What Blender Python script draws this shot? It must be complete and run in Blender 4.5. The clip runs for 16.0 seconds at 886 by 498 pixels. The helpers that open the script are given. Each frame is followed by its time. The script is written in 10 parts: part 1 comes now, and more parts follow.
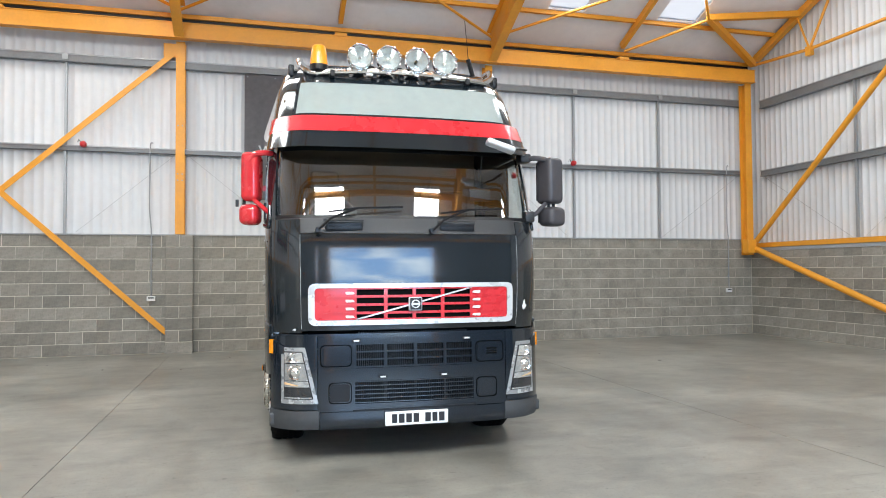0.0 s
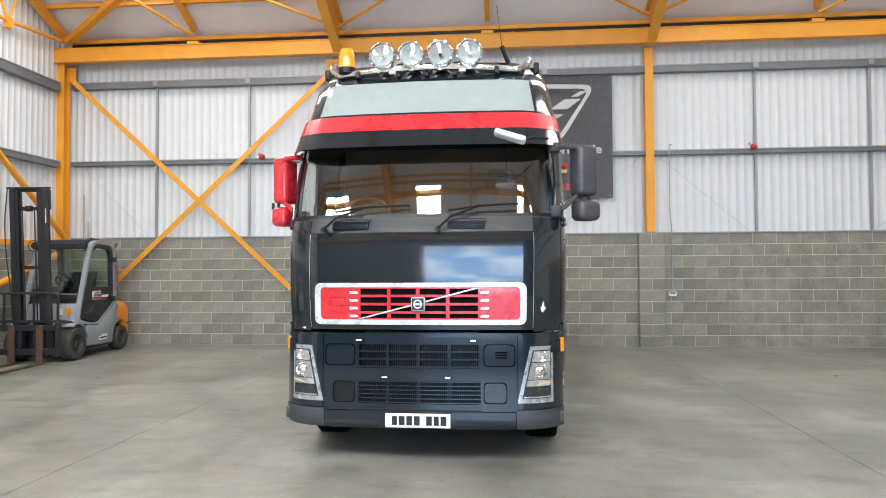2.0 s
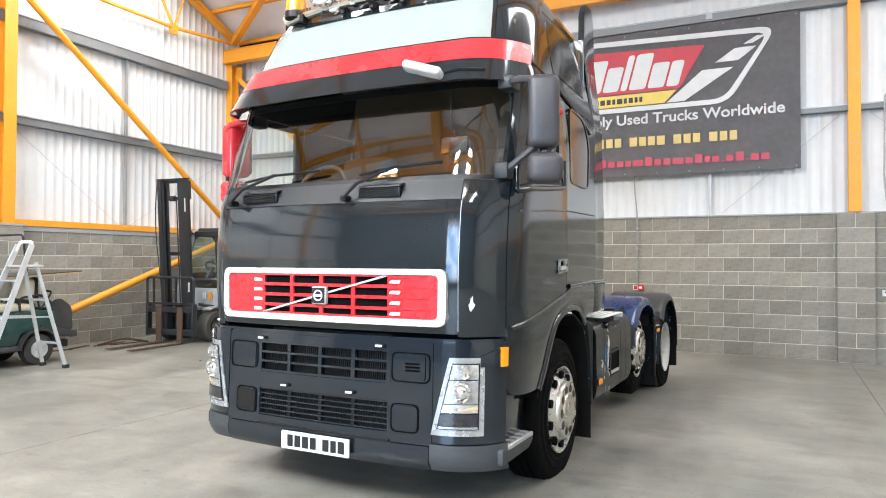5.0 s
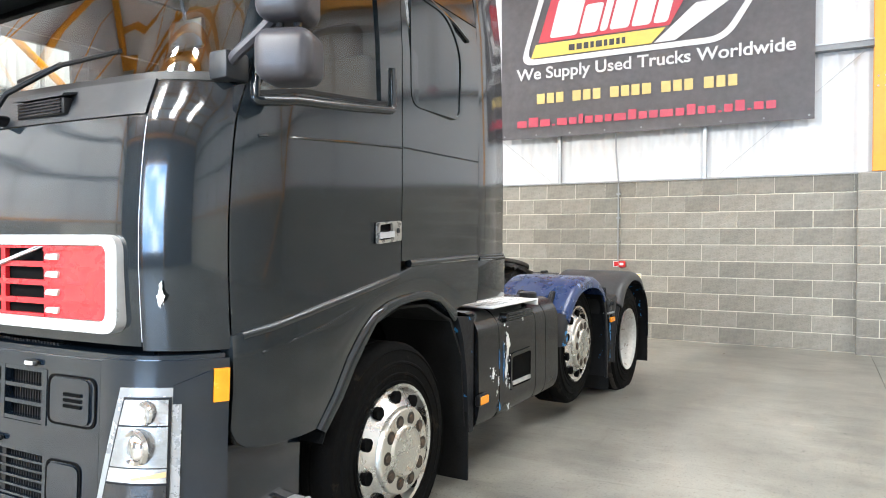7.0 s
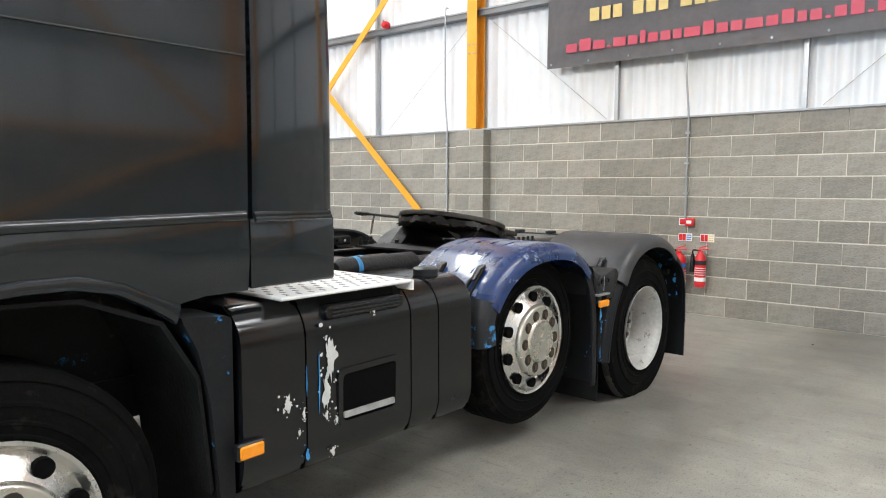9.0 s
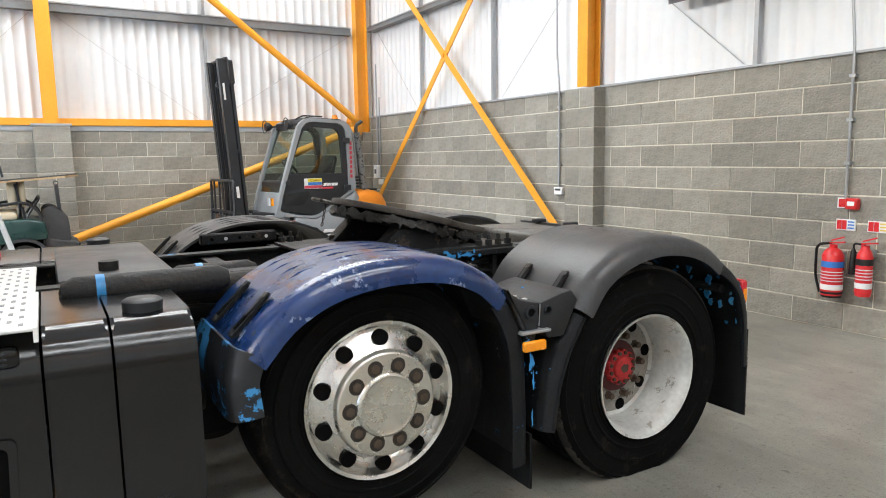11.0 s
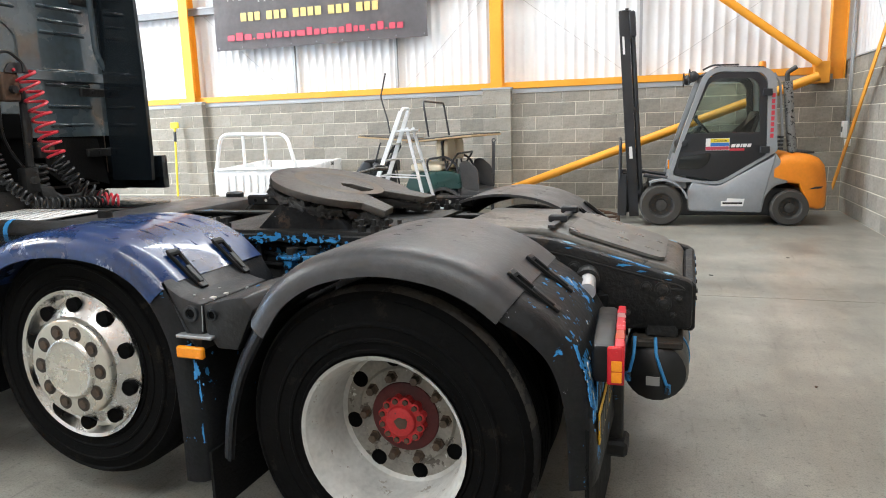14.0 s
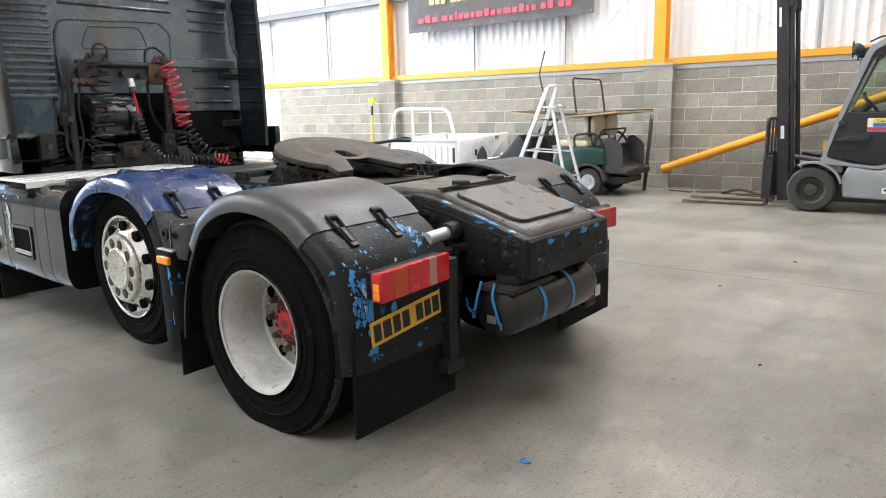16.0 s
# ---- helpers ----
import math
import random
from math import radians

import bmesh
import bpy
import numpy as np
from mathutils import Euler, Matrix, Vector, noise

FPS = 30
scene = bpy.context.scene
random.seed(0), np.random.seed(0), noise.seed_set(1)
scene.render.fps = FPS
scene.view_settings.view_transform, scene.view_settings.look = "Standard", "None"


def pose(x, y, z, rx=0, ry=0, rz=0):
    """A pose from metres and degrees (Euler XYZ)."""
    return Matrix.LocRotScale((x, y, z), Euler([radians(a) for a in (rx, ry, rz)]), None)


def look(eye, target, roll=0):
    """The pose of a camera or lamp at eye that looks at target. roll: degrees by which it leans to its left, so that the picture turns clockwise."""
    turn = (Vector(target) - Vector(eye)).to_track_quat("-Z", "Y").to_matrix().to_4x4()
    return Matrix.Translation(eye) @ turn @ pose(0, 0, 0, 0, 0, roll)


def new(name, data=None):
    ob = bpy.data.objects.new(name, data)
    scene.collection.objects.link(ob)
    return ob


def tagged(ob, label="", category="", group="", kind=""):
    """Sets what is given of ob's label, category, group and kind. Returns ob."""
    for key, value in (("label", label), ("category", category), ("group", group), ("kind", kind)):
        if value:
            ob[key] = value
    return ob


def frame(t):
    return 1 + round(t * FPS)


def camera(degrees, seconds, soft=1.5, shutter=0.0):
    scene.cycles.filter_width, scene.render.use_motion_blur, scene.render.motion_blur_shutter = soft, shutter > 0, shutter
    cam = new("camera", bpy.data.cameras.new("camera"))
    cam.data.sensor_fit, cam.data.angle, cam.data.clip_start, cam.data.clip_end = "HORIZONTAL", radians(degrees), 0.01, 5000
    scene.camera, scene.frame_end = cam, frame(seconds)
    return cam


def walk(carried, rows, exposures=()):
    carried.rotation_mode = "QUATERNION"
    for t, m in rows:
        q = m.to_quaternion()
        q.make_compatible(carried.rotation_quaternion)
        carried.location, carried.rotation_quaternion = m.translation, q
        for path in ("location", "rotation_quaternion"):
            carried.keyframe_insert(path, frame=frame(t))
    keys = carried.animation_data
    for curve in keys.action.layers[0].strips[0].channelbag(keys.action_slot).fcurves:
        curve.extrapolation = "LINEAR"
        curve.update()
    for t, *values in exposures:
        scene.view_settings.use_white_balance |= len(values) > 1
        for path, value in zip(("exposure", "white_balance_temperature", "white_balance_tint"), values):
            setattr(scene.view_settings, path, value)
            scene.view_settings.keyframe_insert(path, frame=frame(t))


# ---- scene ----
cam = camera(65.6, 16.0, 1.0)
PATH = [
    (0, (0.76, 0.202, 1.554), (1.283, 2.131, 1.616), -0.3),
    (0.5, (1.229, 0.12, 1.562), (1.558, 2.092, 1.624), -0.3),
    (1, (1.727, 0.066, 1.574), (1.844, 2.062, 1.638), -0.4),
    (1.5, (2.197, 0.161, 1.57), (2.148, 2.159, 1.629), -0.3),
    (2, (2.702, 0.256, 1.561), (2.522, 2.247, 1.619), -0.3),
    (2.5, (3.142, 0.418, 1.551), (2.827, 2.392, 1.606), -0.3),
    (3, (3.545, 0.689, 1.552), (3.093, 2.637, 1.606), -0.3),
    (3.2, (3.72, 0.792, 1.543), (3.211, 2.725, 1.598), -0.3),
    (5.3, (4.646, 2.472, 1.49), (3.738, 4.253, 1.522), -0.0),
    (5.5, (4.674, 2.673, 1.483), (3.758, 4.451, 1.511), -0.2),
    (6, (4.777, 3.179, 1.457), (3.847, 4.949, 1.464), -0.2),
    (6.5, (4.84, 3.702, 1.434), (3.897, 5.466, 1.423), -0.1),
    (7, (4.91, 4.234, 1.445), (3.953, 5.99, 1.411), 0.1),
    (7.5, (5.026, 4.767, 1.443), (4.039, 6.505, 1.392), -0.0),
    (8, (5.071, 5.303, 1.435), (4.037, 7.013, 1.348), 0.0),
    (8.5, (5.152, 5.839, 1.432), (4.04, 7.496, 1.302), 0.2),
    (9, (5.227, 6.363, 1.432), (3.963, 7.903, 1.256), 0.3),
    (9.5, (5.33, 6.944, 1.454), (3.945, 8.373, 1.249), -0.2),
    (9.7, (5.412, 7.123, 1.479), (3.977, 8.5, 1.266), -0.3),
    (11.8, (5.469, 9.456, 1.49), (3.64, 10.209, 1.191), -1.1),
    (12, (5.476, 9.669, 1.486), (3.616, 10.338, 1.179), -1.1),
    (12.5, (5.434, 10.229, 1.485), (3.498, 10.62, 1.167), -1.4),
    (13, (5.377, 10.704, 1.517), (3.405, 10.737, 1.182), -1.6),
    (13.5, (5.33, 11.289, 1.499), (3.393, 10.926, 1.16), -1.9),
    (14, (5.227, 11.806, 1.478), (3.36, 11.184, 1.124), -1.8),
    (14.5, (5.086, 12.321, 1.497), (3.295, 11.51, 1.131), -1.8),
    (15, (5.103, 12.769, 1.481), (3.422, 11.752, 1.108), -1.7),
    (15.5, (5.135, 13.161, 1.469), (3.532, 12.029, 1.083), -1.5),
    (16, (5.119, 13.485, 1.455), (3.588, 12.263, 1.051), -1.5),
]
walk(cam, [(t, look(eye, target, roll)) for t, eye, target, roll in PATH], [(0.0, -0.36), (3.0, -0.20), (5.5, 0.32), (7.2, 0.62), (9.0, 0.28), (9.7, 0.12), (12.0, 0.33), (14.0, 0.34), (16.0, 0.46)])

# ---- world, sun, daylight through the openings ----
SUN_ELEV, SUN_ROT = radians(35), radians(37)
world = bpy.data.worlds.new("world")
scene.world = world
world.use_nodes = True
wn = world.node_tree
sky = wn.nodes.new("ShaderNodeTexSky")
sky.sky_type, sky.sun_disc, sky.sun_elevation, sky.sun_rotation = "NISHITA", False, SUN_ELEV, SUN_ROT
wn.links.new(sky.outputs[0], wn.nodes["Background"].inputs[0])
wn.nodes["Background"].inputs[1].default_value = 0.15
sun = new("sun", bpy.data.lights.new("sun", "SUN"))
sun.data.energy, sun.data.angle, sun.data.color = 3.0, radians(0.5), (1.0, 0.95, 0.88)
sun.matrix_world = look((30, 40, 35), (0, 0, 0))


def area_lamp(name, x, y, z, sx, sy, power, target, colour=(1, 1, 1)):
    """Daylight that falls through an opening of the size sx by sy."""
    d = bpy.data.lights.new(name, "AREA")
    d.shape, d.size, d.size_y, d.energy, d.color = "RECTANGLE", sx, sy, power, colour
    ob = new(name, d)
    ob.matrix_world = look((x, y, z), target)
    return ob


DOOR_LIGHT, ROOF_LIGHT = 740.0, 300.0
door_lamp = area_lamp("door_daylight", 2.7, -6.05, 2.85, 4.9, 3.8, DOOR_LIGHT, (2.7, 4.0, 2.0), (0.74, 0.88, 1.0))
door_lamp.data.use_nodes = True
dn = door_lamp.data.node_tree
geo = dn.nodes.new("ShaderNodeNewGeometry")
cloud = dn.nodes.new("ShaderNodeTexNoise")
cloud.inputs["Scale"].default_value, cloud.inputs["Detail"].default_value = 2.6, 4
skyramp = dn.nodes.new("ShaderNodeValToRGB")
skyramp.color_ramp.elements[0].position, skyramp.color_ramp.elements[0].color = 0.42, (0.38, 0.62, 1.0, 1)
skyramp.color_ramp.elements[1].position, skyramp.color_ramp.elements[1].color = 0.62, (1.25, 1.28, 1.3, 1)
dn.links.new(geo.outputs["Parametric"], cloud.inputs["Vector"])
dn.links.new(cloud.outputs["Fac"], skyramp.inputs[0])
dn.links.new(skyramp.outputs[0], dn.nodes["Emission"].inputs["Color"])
FRONT_STRIPS = [(-3.3, -2.4), (0.30, 1.25), (3.90, 4.95), (7.65, 8.6)]
STRIPS = [(-5.05, -4.20), (-2.30, -1.45), (6.62, 7.45), (9.20, 10.15)]
SLOPE, EAVE_Y, EAVE_Z, RIDGE_Y, FRONT_Y = 0.42, 14.40, 6.56, 4.1, -6.2


def roof_z(y):
    """The height of the roof lining."""
    return EAVE_Z + SLOPE * (EAVE_Y - y if y > RIDGE_Y else y - (2 * RIDGE_Y - EAVE_Y))


# power factors tuned by hand: left strips raised, right strips lowered
for (sx0, sx1), power_gain in zip(STRIPS, (1.2, 1.15, 0.85, 0.8)):
    area_lamp("rooflight_daylight", (sx0 + sx1) / 2, 10.1, roof_z(10.1) - 0.05, sx1 - sx0 - 0.06, 6.4, ROOF_LIGHT * power_gain, ((sx0 + sx1) / 2, 10.1 - SLOPE, roof_z(10.1) - 1.05), (0.940, 0.988, 1.0))
# front strips boosted by hand to brighten the front floor, most at left
for (sx0, sx1), power_gain in zip(FRONT_STRIPS, (4.2, 3.1, 1.9, 1.5)):
    area_lamp("rooflight_daylight", (sx0 + sx1) / 2, -2.7, roof_z(-2.7) - 0.05, sx1 - sx0 - 0.06, 3.5, ROOF_LIGHT * power_gain, ((sx0 + sx1) / 2, -2.7 + SLOPE, roof_z(-2.7) - 1.05), (0.940, 0.988, 1.0))


# ---- mesh helpers ----


def part(name, bm, material, parent=None, label="", smooth=40):
    """Links a bmesh as one mesh object, under a thing or part if one is given."""
    bmesh.ops.recalc_face_normals(bm, faces=bm.faces)
    me = bpy.data.meshes.new(name)
    bm.to_mesh(me)
    bm.free()
    if material:
        me.materials.append(material)
    if smooth is not None:
        for p in me.polygons:
            p.use_smooth = True
        me.set_sharp_from_angle(angle=radians(smooth))
    ob = new(name, me)
    if parent:
        ob.parent = parent
    if label:
        ob["label"] = label
    return ob


def thing(name, label, category, at=None, group="", kind=""):
    ob = new(name)
    ob.matrix_world = at or Matrix()
    return tagged(ob, label, category, group, kind)


def box(bm, x0, x1, y0, y1, z0, z1, bevel=0.0, seg=1, m=None):
    r = bmesh.ops.create_cube(bm, size=1.0)
    vs = r["verts"]
    for v in vs:
        v.co = Vector(((x0 + x1) / 2 + v.co.x * (x1 - x0), (y0 + y1) / 2 + v.co.y * (y1 - y0), (z0 + z1) / 2 + v.co.z * (z1 - z0)))
    if bevel:
        es = list({e for v in vs for e in v.link_edges})
        out = bmesh.ops.bevel(bm, geom=es, offset=bevel, segments=seg, affect="EDGES", profile=0.5)
        vs = list({v for f in out["faces"] for v in f.verts} | {v for v in vs if v.is_valid})
    if m is not None:
        bmesh.ops.transform(bm, matrix=m, verts=vs)
    return bm


def boxm(x0, x1, y0, y1, z0, z1, bevel=0.0, seg=1, m=None):
    return box(bmesh.new(), x0, x1, y0, y1, z0, z1, bevel, seg, m)


def rod(bm, a, b, r, seg=12, r2=None):
    """A round bar from a to b."""
    a, b = Vector(a), Vector(b)
    d = b - a
    q = d.to_track_quat("Z", "Y").to_matrix().to_4x4()
    bmesh.ops.create_cone(bm, cap_ends=True, segments=seg, radius1=r, radius2=r if r2 is None else r2, depth=d.length, matrix=Matrix.Translation((a + b) / 2) @ q)
    return bm


def rodm(a, b, r, seg=12, r2=None):
    return rod(bmesh.new(), a, b, r, seg, r2)


def bar(bm, a, b, w, h, up=(0, 0, 1)):
    """A flat bar from a to b, w wide across and h thick along up."""
    a, b, up = Vector(a), Vector(b), Vector(up)
    d = (b - a).normalized()
    s = d.cross(up).normalized()
    u = s.cross(d)
    ring = [(-1, -1), (1, -1), (1, 1), (-1, 1)]
    va = [bm.verts.new(a + s * (i * w / 2) + u * (j * h / 2)) for i, j in ring]
    vb = [bm.verts.new(b + s * (i * w / 2) + u * (j * h / 2)) for i, j in ring]
    bm.faces.new(va)
    bm.faces.new(vb[::-1])
    for i in range(4):
        bm.faces.new((va[i], va[i - 1], vb[i - 1], vb[i]))
    return bm


def tube(bm, pts, r, seg=8, closed=False):
    """A round tube along the points."""
    pts = [Vector(p) for p in pts]
    n = len(pts)
    rings, ref = [], None
    for i, p in enumerate(pts):
        d = (pts[(i + 1) % n] - pts[i - 1]) if closed else (pts[min(i + 1, n - 1)] - pts[max(i - 1, 0)])
        d.normalize()
        if ref is None:
            ref = d.orthogonal().normalized()
        ref = (ref - d * ref.dot(d)).normalized()
        s = d.cross(ref)
        rings.append([bm.verts.new(p + (ref * math.cos(k * math.tau / seg) + s * math.sin(k * math.tau / seg)) * r) for k in range(seg)])
    for i in range(n if closed else n - 1):
        a, b = rings[i], rings[(i + 1) % n]
        for k in range(seg):
            bm.faces.new((a[k], a[(k + 1) % seg], b[(k + 1) % seg], b[k]))
    if not closed:
        bm.faces.new(rings[0][::-1])
        bm.faces.new(rings[-1])
    return bm


def tubem(pts, r, seg=8, closed=False):
    return tube(bmesh.new(), pts, r, seg, closed)


def bent(pts, radius, n=5):
    """The points of a path with its corners rounded."""
    pts = [Vector(p) for p in pts]
    out = [pts[0]]
    for a, b, c in zip(pts, pts[1:], pts[2:]):
        u, v = (a - b), (c - b)
        k = min(radius, u.length * 0.45, v.length * 0.45)
        p, q = b + u.normalized() * k, b + v.normalized() * k
        out += [p.lerp(b, t).lerp(b.lerp(q, t), t) for t in [i / n for i in range(n + 1)]]
    return out + [pts[-1]]


def lathe(bm, profile, seg=32, axis="X", centre=(0, 0, 0), caps=False):
    """A body of revolution; the profile is (along the axis, radius)."""
    rings = []
    for a, r in profile:
        ring = []
        for k in range(seg):
            c, s = math.cos(k * math.tau / seg) * r, math.sin(k * math.tau / seg) * r
            co = {"X": (a, c, s), "Y": (c, a, s), "Z": (c, s, a)}[axis]
            ring.append(bm.verts.new(Vector(centre) + Vector(co)))
        rings.append(ring)
    for a, b in zip(rings, rings[1:]):
        for k in range(seg):
            bm.faces.new((a[k], a[(k + 1) % seg], b[(k + 1) % seg], b[k]))
    if caps:
        bm.faces.new(rings[0][::-1])
        bm.faces.new(rings[-1])
    return bm


def lathem(profile, seg=32, axis="X", centre=(0, 0, 0), caps=False):
    return lathe(bmesh.new(), profile, seg, axis, centre, caps)


def prism(bm, pts, axis, a0, a1, bevel=0.0, seg=2):
    """A flat outline pushed out along an axis from a0 to a1."""
    def co(p, a):
        return {"X": (a, p[0], p[1]), "Y": (p[0], a, p[1]), "Z": (p[0], p[1], a)}[axis]
    va = [bm.verts.new(co(p, a0)) for p in pts]
    vb = [bm.verts.new(co(p, a1)) for p in pts]
    n = len(pts)
    fs = [bm.faces.new(va[::-1]), bm.faces.new(vb)]
    for i in range(n):
        fs.append(bm.faces.new((va[i - 1], va[i], vb[i], vb[i - 1])))
    if bevel:
        bmesh.ops.recalc_face_normals(bm, faces=fs)
        es = list({e for e in fs[1].edges} | {e for e in fs[0].edges})
        bmesh.ops.bevel(bm, geom=es, offset=bevel, segments=seg, affect="EDGES", profile=0.5)
    return bm


def prismm(pts, axis, a0, a1, bevel=0.0, seg=2):
    return prism(bmesh.new(), pts, axis, a0, a1, bevel, seg)


def rounded(pts, r, n=4):
    """An outline with its corners rounded."""
    out = []
    m = len(pts)
    for i in range(m):
        a, b, c = Vector(pts[i - 1]), Vector(pts[i]), Vector(pts[(i + 1) % m])
        rr = r[i] if isinstance(r, (list, tuple)) else r
        u, v = a - b, c - b
        k = min(rr, u.length * 0.48, v.length * 0.48)
        p, q = b + u.normalized() * k, b + v.normalized() * k
        out += [tuple(p.lerp(b, t).lerp(b.lerp(q, t), t)) for t in [j / n for j in range(n + 1)]]
    return out


def frame_outline(bm, outer, inner, axis, a0, a1):
    """A rim between two outlines of as many points, pushed out along an axis."""
    def co(p, a):
        return {"X": (a, p[0], p[1]), "Y": (p[0], a, p[1]), "Z": (p[0], p[1], a)}[axis]
    rings = [[bm.verts.new(co(p, a)) for p in o] for o, a in ((outer, a0), (outer, a1), (inner, a1), (inner, a0))]
    n = len(outer)
    for k in range(4):
        a, b = rings[k], rings[(k + 1) % 4]
        for i in range(n):
            bm.faces.new((a[i - 1], a[i], b[i], b[i - 1]))
    return bm


def text_mesh(words, size, depth=0.002, align="LEFT", bold=0.0):
    c = bpy.data.curves.new("words", "FONT")
    c.body, c.size, c.extrude, c.align_x, c.offset = words, size, depth, align, bold
    ob = bpy.data.objects.new("words", c)
    scene.collection.objects.link(ob)
    me = bpy.data.meshes.new_from_object(ob.evaluated_get(bpy.context.evaluated_depsgraph_get()))
    bpy.data.objects.remove(ob)
    bpy.data.curves.remove(c)
    return me


def words(text, size, m, material, parent, label="", bold=0.0, stretch=1.0):
    me = text_mesh(text, size, 0.0015, "LEFT", bold)
    me.transform(m @ Matrix.Diagonal((stretch, 1, 1, 1)))
    me.materials.clear()
    me.materials.append(material)
    ob = new("lettering", me)
    ob.parent = parent
    if label:
        ob["label"] = label
    return ob

# ---- materials ----
def mat(name, colour, rough=0.5, metal=0.0, var=0.15, scale=6.0, bump=0.0, bscale=40.0, coat=0.0, rvar=0.1, spots=None, perob=0.0, spec=0.5):
    """A painted or bare surface: colour with broad and fine variation, uneven gloss, fine relief. spots: (colour, share, scale) of chipped paint."""
    m = bpy.data.materials.new(name)
    m.use_nodes = True
    nt = m.node_tree
    N, L = nt.nodes, nt.links
    b = N["Principled BSDF"]
    b.inputs["Metallic"].default_value = metal
    b.inputs["Specular IOR Level"].default_value = spec
    b.inputs["Coat Weight"].default_value = coat
    b.inputs["Coat Roughness"].default_value = 0.04
    tc = N.new("ShaderNodeTexCoord")
    n1 = N.new("ShaderNodeTexNoise")
    n1.inputs["Scale"].default_value, n1.inputs["Detail"].default_value, n1.inputs["Roughness"].default_value = scale, 6, 0.62
    n2 = N.new("ShaderNodeTexNoise")
    n2.inputs["Scale"].default_value, n2.inputs["Detail"].default_value = scale * 9, 4
    L.new(tc.outputs["Object"], n1.inputs["Vector"])
    L.new(tc.outputs["Object"], n2.inputs["Vector"])
    add = N.new("ShaderNodeMath")
    add.operation = "MULTIPLY_ADD"
    L.new(n2.outputs["Fac"], add.inputs[0])
    add.inputs[1].default_value = 0.5
    L.new(n1.outputs["Fac"], add.inputs[2])
    rng = N.new("ShaderNodeMapRange")
    rng.inputs["From Min"].default_value, rng.inputs["From Max"].default_value = 0.45, 1.05
    rng.inputs["To Min"].default_value, rng.inputs["To Max"].default_value = 1 - var, 1 + var
    L.new(add.outputs[0], rng.inputs[0])
    src = rng.outputs[0]
    if perob:
        oi = N.new("ShaderNodeObjectInfo")
        r2 = N.new("ShaderNodeMapRange")
        r2.inputs["To Min"].default_value, r2.inputs["To Max"].default_value = 1 - perob, 1 + perob
        L.new(oi.outputs["Random"], r2.inputs[0])
        mul = N.new("ShaderNodeMath")
        mul.operation = "MULTIPLY"
        L.new(src, mul.inputs[0])
        L.new(r2.outputs[0], mul.inputs[1])
        src = mul.outputs[0]
    mix = N.new("ShaderNodeVectorMath")
    mix.operation = "SCALE"
    mix.inputs[0].default_value = colour
    L.new(src, mix.inputs["Scale"])
    col = mix.outputs[0]
    rr = N.new("ShaderNodeMapRange")
    rr.inputs["From Min"].default_value, rr.inputs["From Max"].default_value = 0.35, 0.7
    rr.inputs["To Min"].default_value, rr.inputs["To Max"].default_value = max(rough - rvar, 0.02), min(rough + rvar, 1)
    L.new(n1.outputs["Fac"], rr.inputs[0])
    rsock = rr.outputs[0]
    for k, (scol, share, sscale) in enumerate(spots or ()):
        n3 = N.new("ShaderNodeTexNoise")
        n3.inputs["Scale"].default_value, n3.inputs["Detail"].default_value, n3.inputs["Roughness"].default_value = sscale, 7, 0.7
        mp = N.new("ShaderNodeMapping")
        mp.inputs["Location"].default_value = (3.1 * k + 1, 7.7 * k, 2.3)
        L.new(tc.outputs["Object"], mp.inputs[0])
        L.new(mp.outputs[0], n3.inputs["Vector"])
        th = N.new("ShaderNodeMapRange")
        th.inputs["From Min"].default_value, th.inputs["From Max"].default_value = share, share + 0.012
        L.new(n3.outputs["Fac"], th.inputs[0])
        mx = N.new("ShaderNodeMix")
        mx.data_type = "RGBA"
        L.new(th.outputs[0], mx.inputs["Factor"])
        L.new(col, mx.inputs["A"])
        mx.inputs["B"].default_value = (*scol, 1)
        col = mx.outputs["Result"]
    L.new(col, b.inputs["Base Color"])
    L.new(rsock, b.inputs["Roughness"])
    if bump:
        n4 = N.new("ShaderNodeTexNoise")
        n4.inputs["Scale"].default_value, n4.inputs["Detail"].default_value = bscale, 5
        L.new(tc.outputs["Object"], n4.inputs["Vector"])
        bp = N.new("ShaderNodeBump")
        bp.inputs["Strength"].default_value, bp.inputs["Distance"].default_value = bump, 0.01
        L.new(n4.outputs["Fac"], bp.inputs["Height"])
        L.new(bp.outputs[0], b.inputs["Normal"])
    return m


